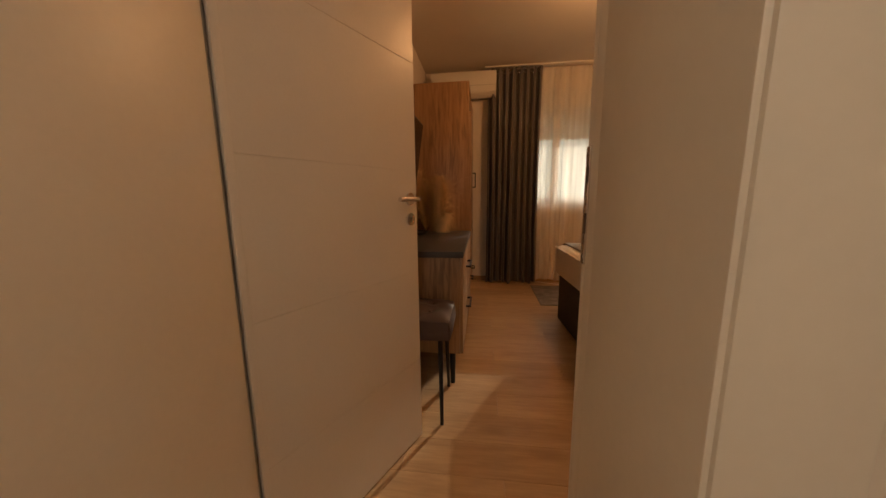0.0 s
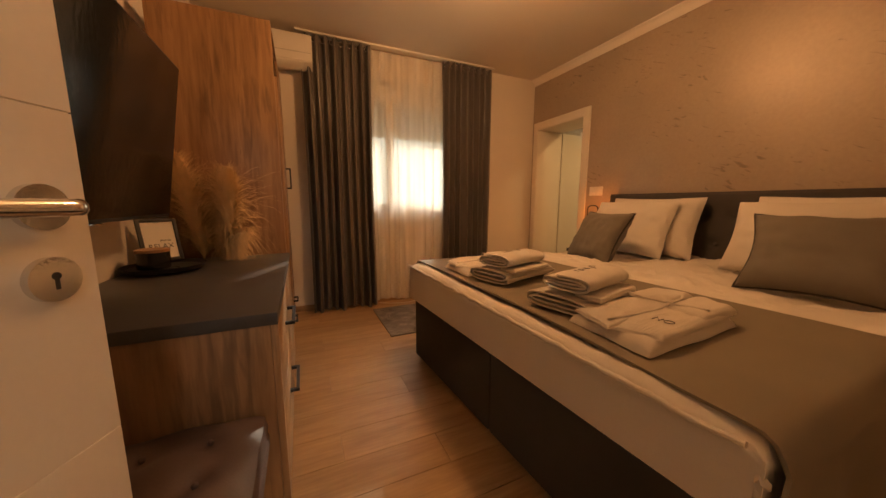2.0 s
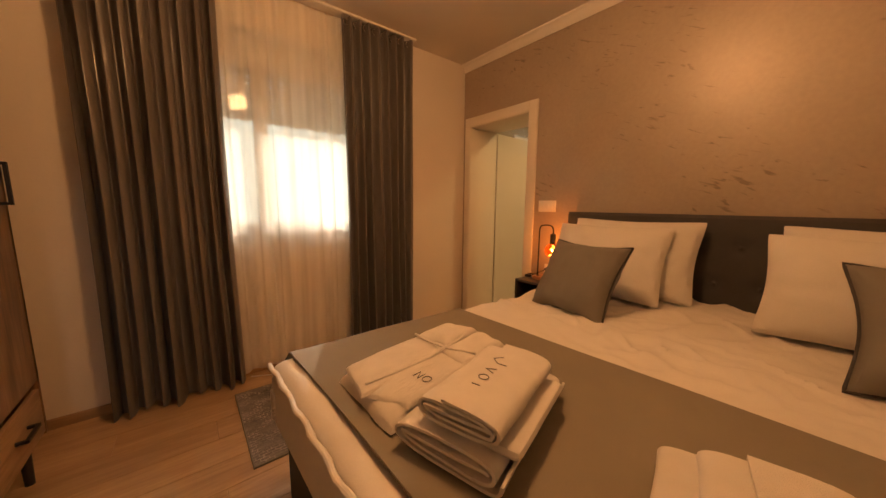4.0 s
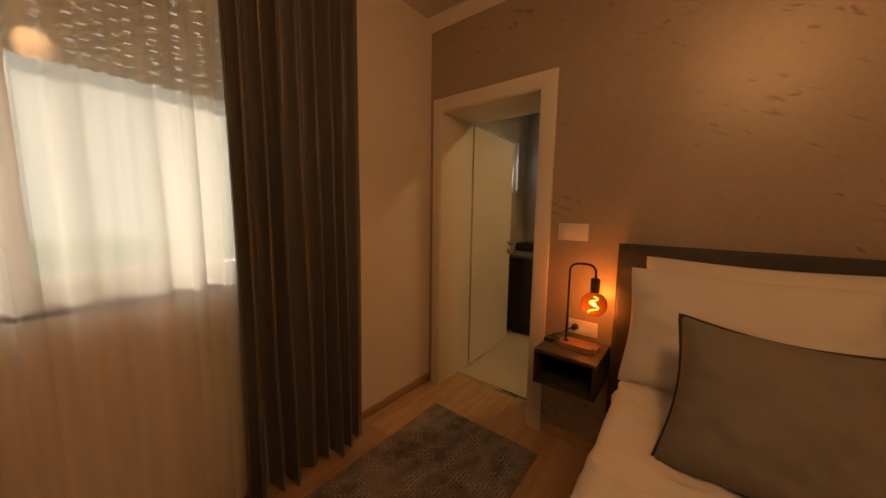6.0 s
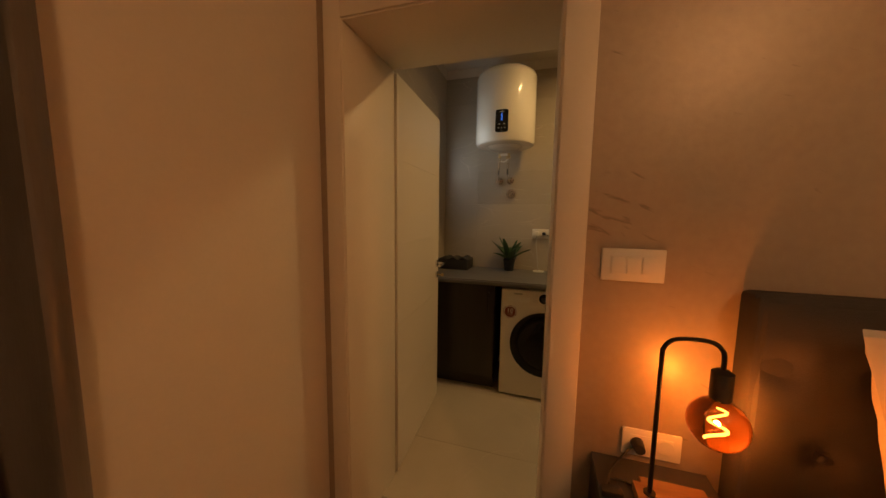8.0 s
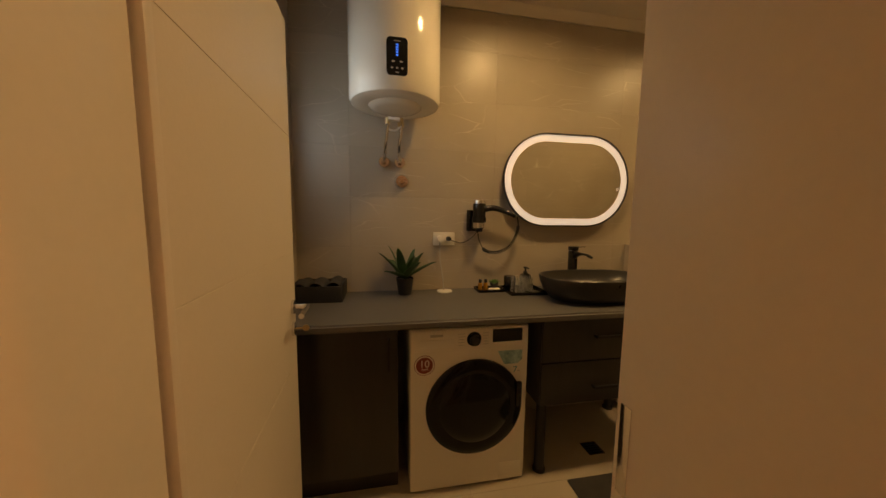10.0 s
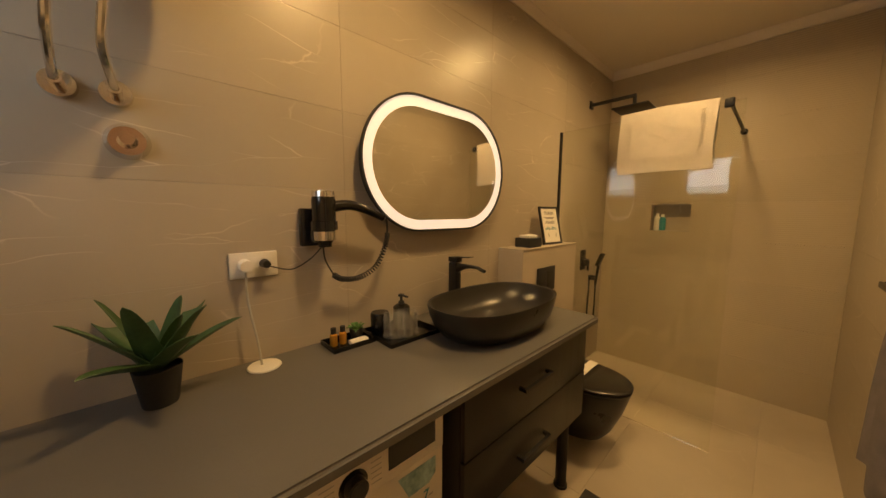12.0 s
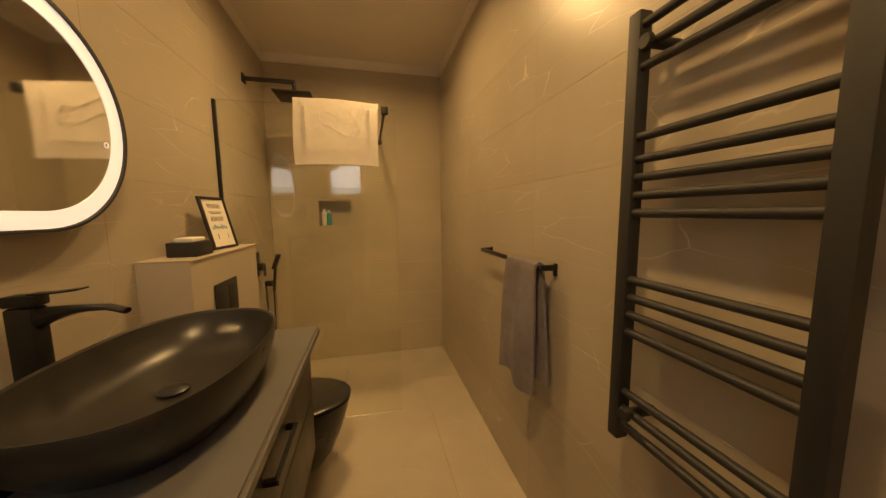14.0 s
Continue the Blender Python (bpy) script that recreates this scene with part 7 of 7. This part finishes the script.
def bathrobe(at, turn, flip):
    """A waffle robe folded to a flat packet: ribbed body, two folded fronts, a rolled collar, a belt and stitched letters."""
    robe = thing("bathrobe", at, "white waffle bathrobe folded flat on the bed", "bathrobe", "folded bathrobes")
    m = Matrix.Translation(at) @ Matrix.Rotation(radians(turn), 4, "Z") @ Matrix.Diagonal((1, flip, 1, 1))

    def packet(x0, x1, y0, y1, z0, h, seed, rib=0.0012, slant=0.0):
        def g(u, v):
            a, b = u * 2 - 1, v * 2 - 1
            e = max(0.0, (1 - abs(a) ** 5) * (1 - abs(b) ** 5)) ** 0.4
            z = z0 + h * e + 0.007 * noise.noise(Vector((u * 3, v * 3, seed))) * e
            z += rib * (abs(math.sin(v * (y1 - y0) * 280)) - 0.5 + 0.5 * abs(math.sin(u * (x1 - x0) * 280))) * e
            wob = 0.010 * noise.noise(Vector((u * 2.5, v * 2.5, seed + 9)))
            return m @ Vector((x0 + (x1 - x0) * u + slant * (v - 0.5) + wob, y0 + (y1 - y0) * v + wob, z))
        return g
    for nm, rows in (("folded_body", (-0.255, 0.225, -0.145, 0.145, 0.0, 0.050, 1, 0.0012, 0.03)),
                     ("folded_front", (-0.245, 0.12, -0.02, 0.140, 0.034, 0.022, 2, 0.0012, 0.05)),
                     ("folded_front", (-0.235, 0.15, -0.142, -0.025, 0.034, 0.020, 3, 0.0012, -0.04)),
                     ("sleeve", (0.02, 0.25, -0.135, -0.005, 0.036, 0.032, 5, 0.0012, 0.03)),
                     ("collar", (0.06, 0.245, 0.0, 0.13, 0.040, 0.034, 4, 0.0004, -0.03))):
        bm = bmesh.new()
        sheet(bm, 70, 60, packet(*rows))
        part(nm, bm, "terry", robe)
    for pts in ([(-0.24, 0.002), (-0.12, -0.012), (0.02, -0.020), (0.13, -0.015), (0.20, 0.02)], [(0.05, 0.125), (0.04, 0.05), (0.05, -0.04), (0.08, -0.12)]):
        bm = bmesh.new()
        tube(bm, [m @ Vector((p.x, p.y, 0.054 + 0.014 * max(0, min(1, (p.x + 0.02) / 0.06)))) for p in smooth_line([(a, b, 0) for a, b in pts], 6)], 0.0042, 6)
        part("piped_seam", bm, "terry", robe)
    bm = bmesh.new()
    for pts in ([(0, 0), (0, 0.028), (0.018, 0), (0.018, 0.028)], [(0.04 + 0.013 * math.cos(a * 0.7), 0.014 + 0.014 * math.sin(a * 0.7)) for a in range(10)]):
        tube(bm, [m @ Vector((-0.13 + b, -0.065 - a, 0.0585)) for a, b in pts], 0.0014, 5)
    part("stitched_mark", bm, "ink", robe, "grey stitched letters")


bathrobe((1.025, 0.995, 0.731), 3, 1)
bathrobe((1.02, 2.02, 0.731), 8, 1)

# ---- pieces of floors and walls ----
BEDFLOOR = tagged(new("floor"), "warm oak laminate floor laid in long planks", "", "", "structure")
ORG["floor"] = Vector((0, 0, 0))
PL, PW, G = 1.285, 0.192, 0.0008


def piece_mesh(name, sx, sy, sz, material, bevel=0.0012):
    bm = bmesh.new()
    box(bm, -sx / 2, sx / 2, -sy / 2, sy / 2, -sz, 0)
    top = [e for e in bm.edges if e.verts[0].co.z > -1e-6 and e.verts[1].co.z > -1e-6]
    bmesh.ops.bevel(bm, geom=top, offset=bevel, segments=1, affect="EDGES")
    me = bpy.data.meshes.new(name)
    bm.to_mesh(me)
    bm.free()
    me.materials.append(M[material])
    return me


PIECES = {}


def piece(name, parent, sx, sy, sz, material, place, bevel=0.0012):
    k = (name, round(sx, 4), round(sy, 4), round(sz, 4), material)
    if k not in PIECES:
        PIECES[k] = piece_mesh(name, sx, sy, sz, material, bevel)
    ob = new(name, PIECES[k])
    ob.parent = parent
    ob.matrix_basis = place
    return ob


fx0, fx1, fy0, fy1 = XL, XW + 0.228, Y0 - 2.6, Y1
row = 0
y = fy0
while y < fy1 - 0.01:
    w = min(PW, fy1 - y)
    x = fx0 - (0.43 * row) % PL
    while x < fx1:
        a, b = max(x, fx0), min(x + PL, fx1)
        if b - a > 0.03 and not (y + w / 2 < Y0 - 0.17 and a > 0.95):
            if not (a > XW - 0.05 and not (DY0 - 0.1 < y + w / 2 < DY1 + 0.1)):
                piece("plank", BEDFLOOR, b - a - G, w - G, 0.012, "floor", Matrix.Translation(((a + b) / 2, y + w / 2, 0)))
        x += PL
    y += PW
    row += 1

BATHFLOOR = tagged(new("floor_bath"), "pale veined porcelain bathroom floor tiles", "", "", "structure")
cols = [XW + 0.232, 3.55, 4.15, BX1]
ys = [BY0, 0.63, 1.83, 3.03, YB]
for a, b in zip(cols, cols[1:]):
    for c, d in zip(ys, ys[1:]):
        piece("tile", BATHFLOOR, b - a - 0.0007, d - c - 0.0007, 0.01, "tile_floor", Matrix.Translation(((a + b) / 2, (c + d) / 2, 0)))


def tile_wall(name, label, us, zs, holes, place, material="tile"):
    """Tiles between the joints us and zs, cut round the holes (u0, u1, z0, z1); place(u, z) gives the pose of a tile's middle."""
    root = tagged(new(name), label, "", "", "structure")
    for u0, u1 in zip(us, us[1:]):
        for z0, z1 in zip(zs, zs[1:]):
            rects = [(u0, u1, z0, z1)]
            for h0, h1, k0, k1 in holes:
                out = []
                for a, b, c, d in rects:
                    if h1 <= a or h0 >= b or k1 <= c or k0 >= d:
                        out.append((a, b, c, d))
                        continue
                    if a < h0:
                        out.append((a, h0, c, d))
                    if h1 < b:
                        out.append((h1, b, c, d))
                    m0, m1 = max(a, h0), min(b, h1)
                    if c < k0:
                        out.append((m0, m1, c, k0))
                    if k1 < d:
                        out.append((m0, m1, k1, d))
                rects = out
            for a, b, c, d in rects:
                if b - a > 0.012 and d - c > 0.012:
                    piece("tile", root, b - a - 0.0006, d - c - 0.0006, 0.009, material, place((a + b) / 2, (c + d) / 2), 0.0004)
    return root


ZS = [0.0] + [0.29 + 0.3 * k for k in range(8)] + [2.625]
YS = [BY0, 0.93, 1.835, 2.74, 3.645, YB]
tile_wall("wall_bath_east_tiles", "taupe marble-look porcelain wall tiles", YS, ZS, [], lambda u, z: Matrix.Translation((BX1 + 0.0, u, z)) @ Matrix(((0, 0, -1, 0), (1, 0, 0, 0), (0, 1, 0, 0), (0, 0, 0, 1))))
tile_wall("wall_bath_west_tiles", "taupe marble-look porcelain wall tiles", YS, ZS, [(DY0 - 0.09, DY1 + 0.07, 0, DH + 0.09)], lambda u, z: Matrix.Translation((BX0, u, z)) @ Matrix(((0, 0, 1, 0), (1, 0, 0, 0), (0, 1, 0, 0), (0, 0, 0, 1))))
tile_wall("wall_bath_north_tiles", "taupe marble-look porcelain wall tiles", [BX0, 3.85, BX1], ZS, [(VX0, VX1, VZ0 - 0.012, VZ1)], lambda u, z: Matrix.Translation((u, YB - 0.002, z)) @ Matrix(((1, 0, 0, 0), (0, 0, -1, 0), (0, 1, 0, 0), (0, 0, 0, 1))))
tile_wall("wall_bath_south_tiles", "fine-ribbed beige shower wall tiles", [BX0, 3.95, BX1], ZS, [(4.083, 4.365, 1.254, 1.479)], lambda u, z: Matrix.Translation((u, BY0, z)) @ Matrix(((1, 0, 0, 0), (0, 0, 1, 0), (0, 1, 0, 0), (0, 0, 0, 1))), "tile_rib")
structure("niche", boxes((4.078, 4.37, BY0 - 0.115, BY0 - 0.10, 1.249, 1.484), (4.078, 4.084, BY0 - 0.10, BY0 - 0.001, 1.249, 1.484), (4.364, 4.37, BY0 - 0.10, BY0 - 0.001, 1.249, 1.484), (4.084, 4.364, BY0 - 0.10, BY0 - 0.001, 1.249, 1.255), (4.084, 4.364, BY0 - 0.10, BY0 - 0.001, 1.478, 1.484)), "tile", "tiled shower niche", smooth=False)
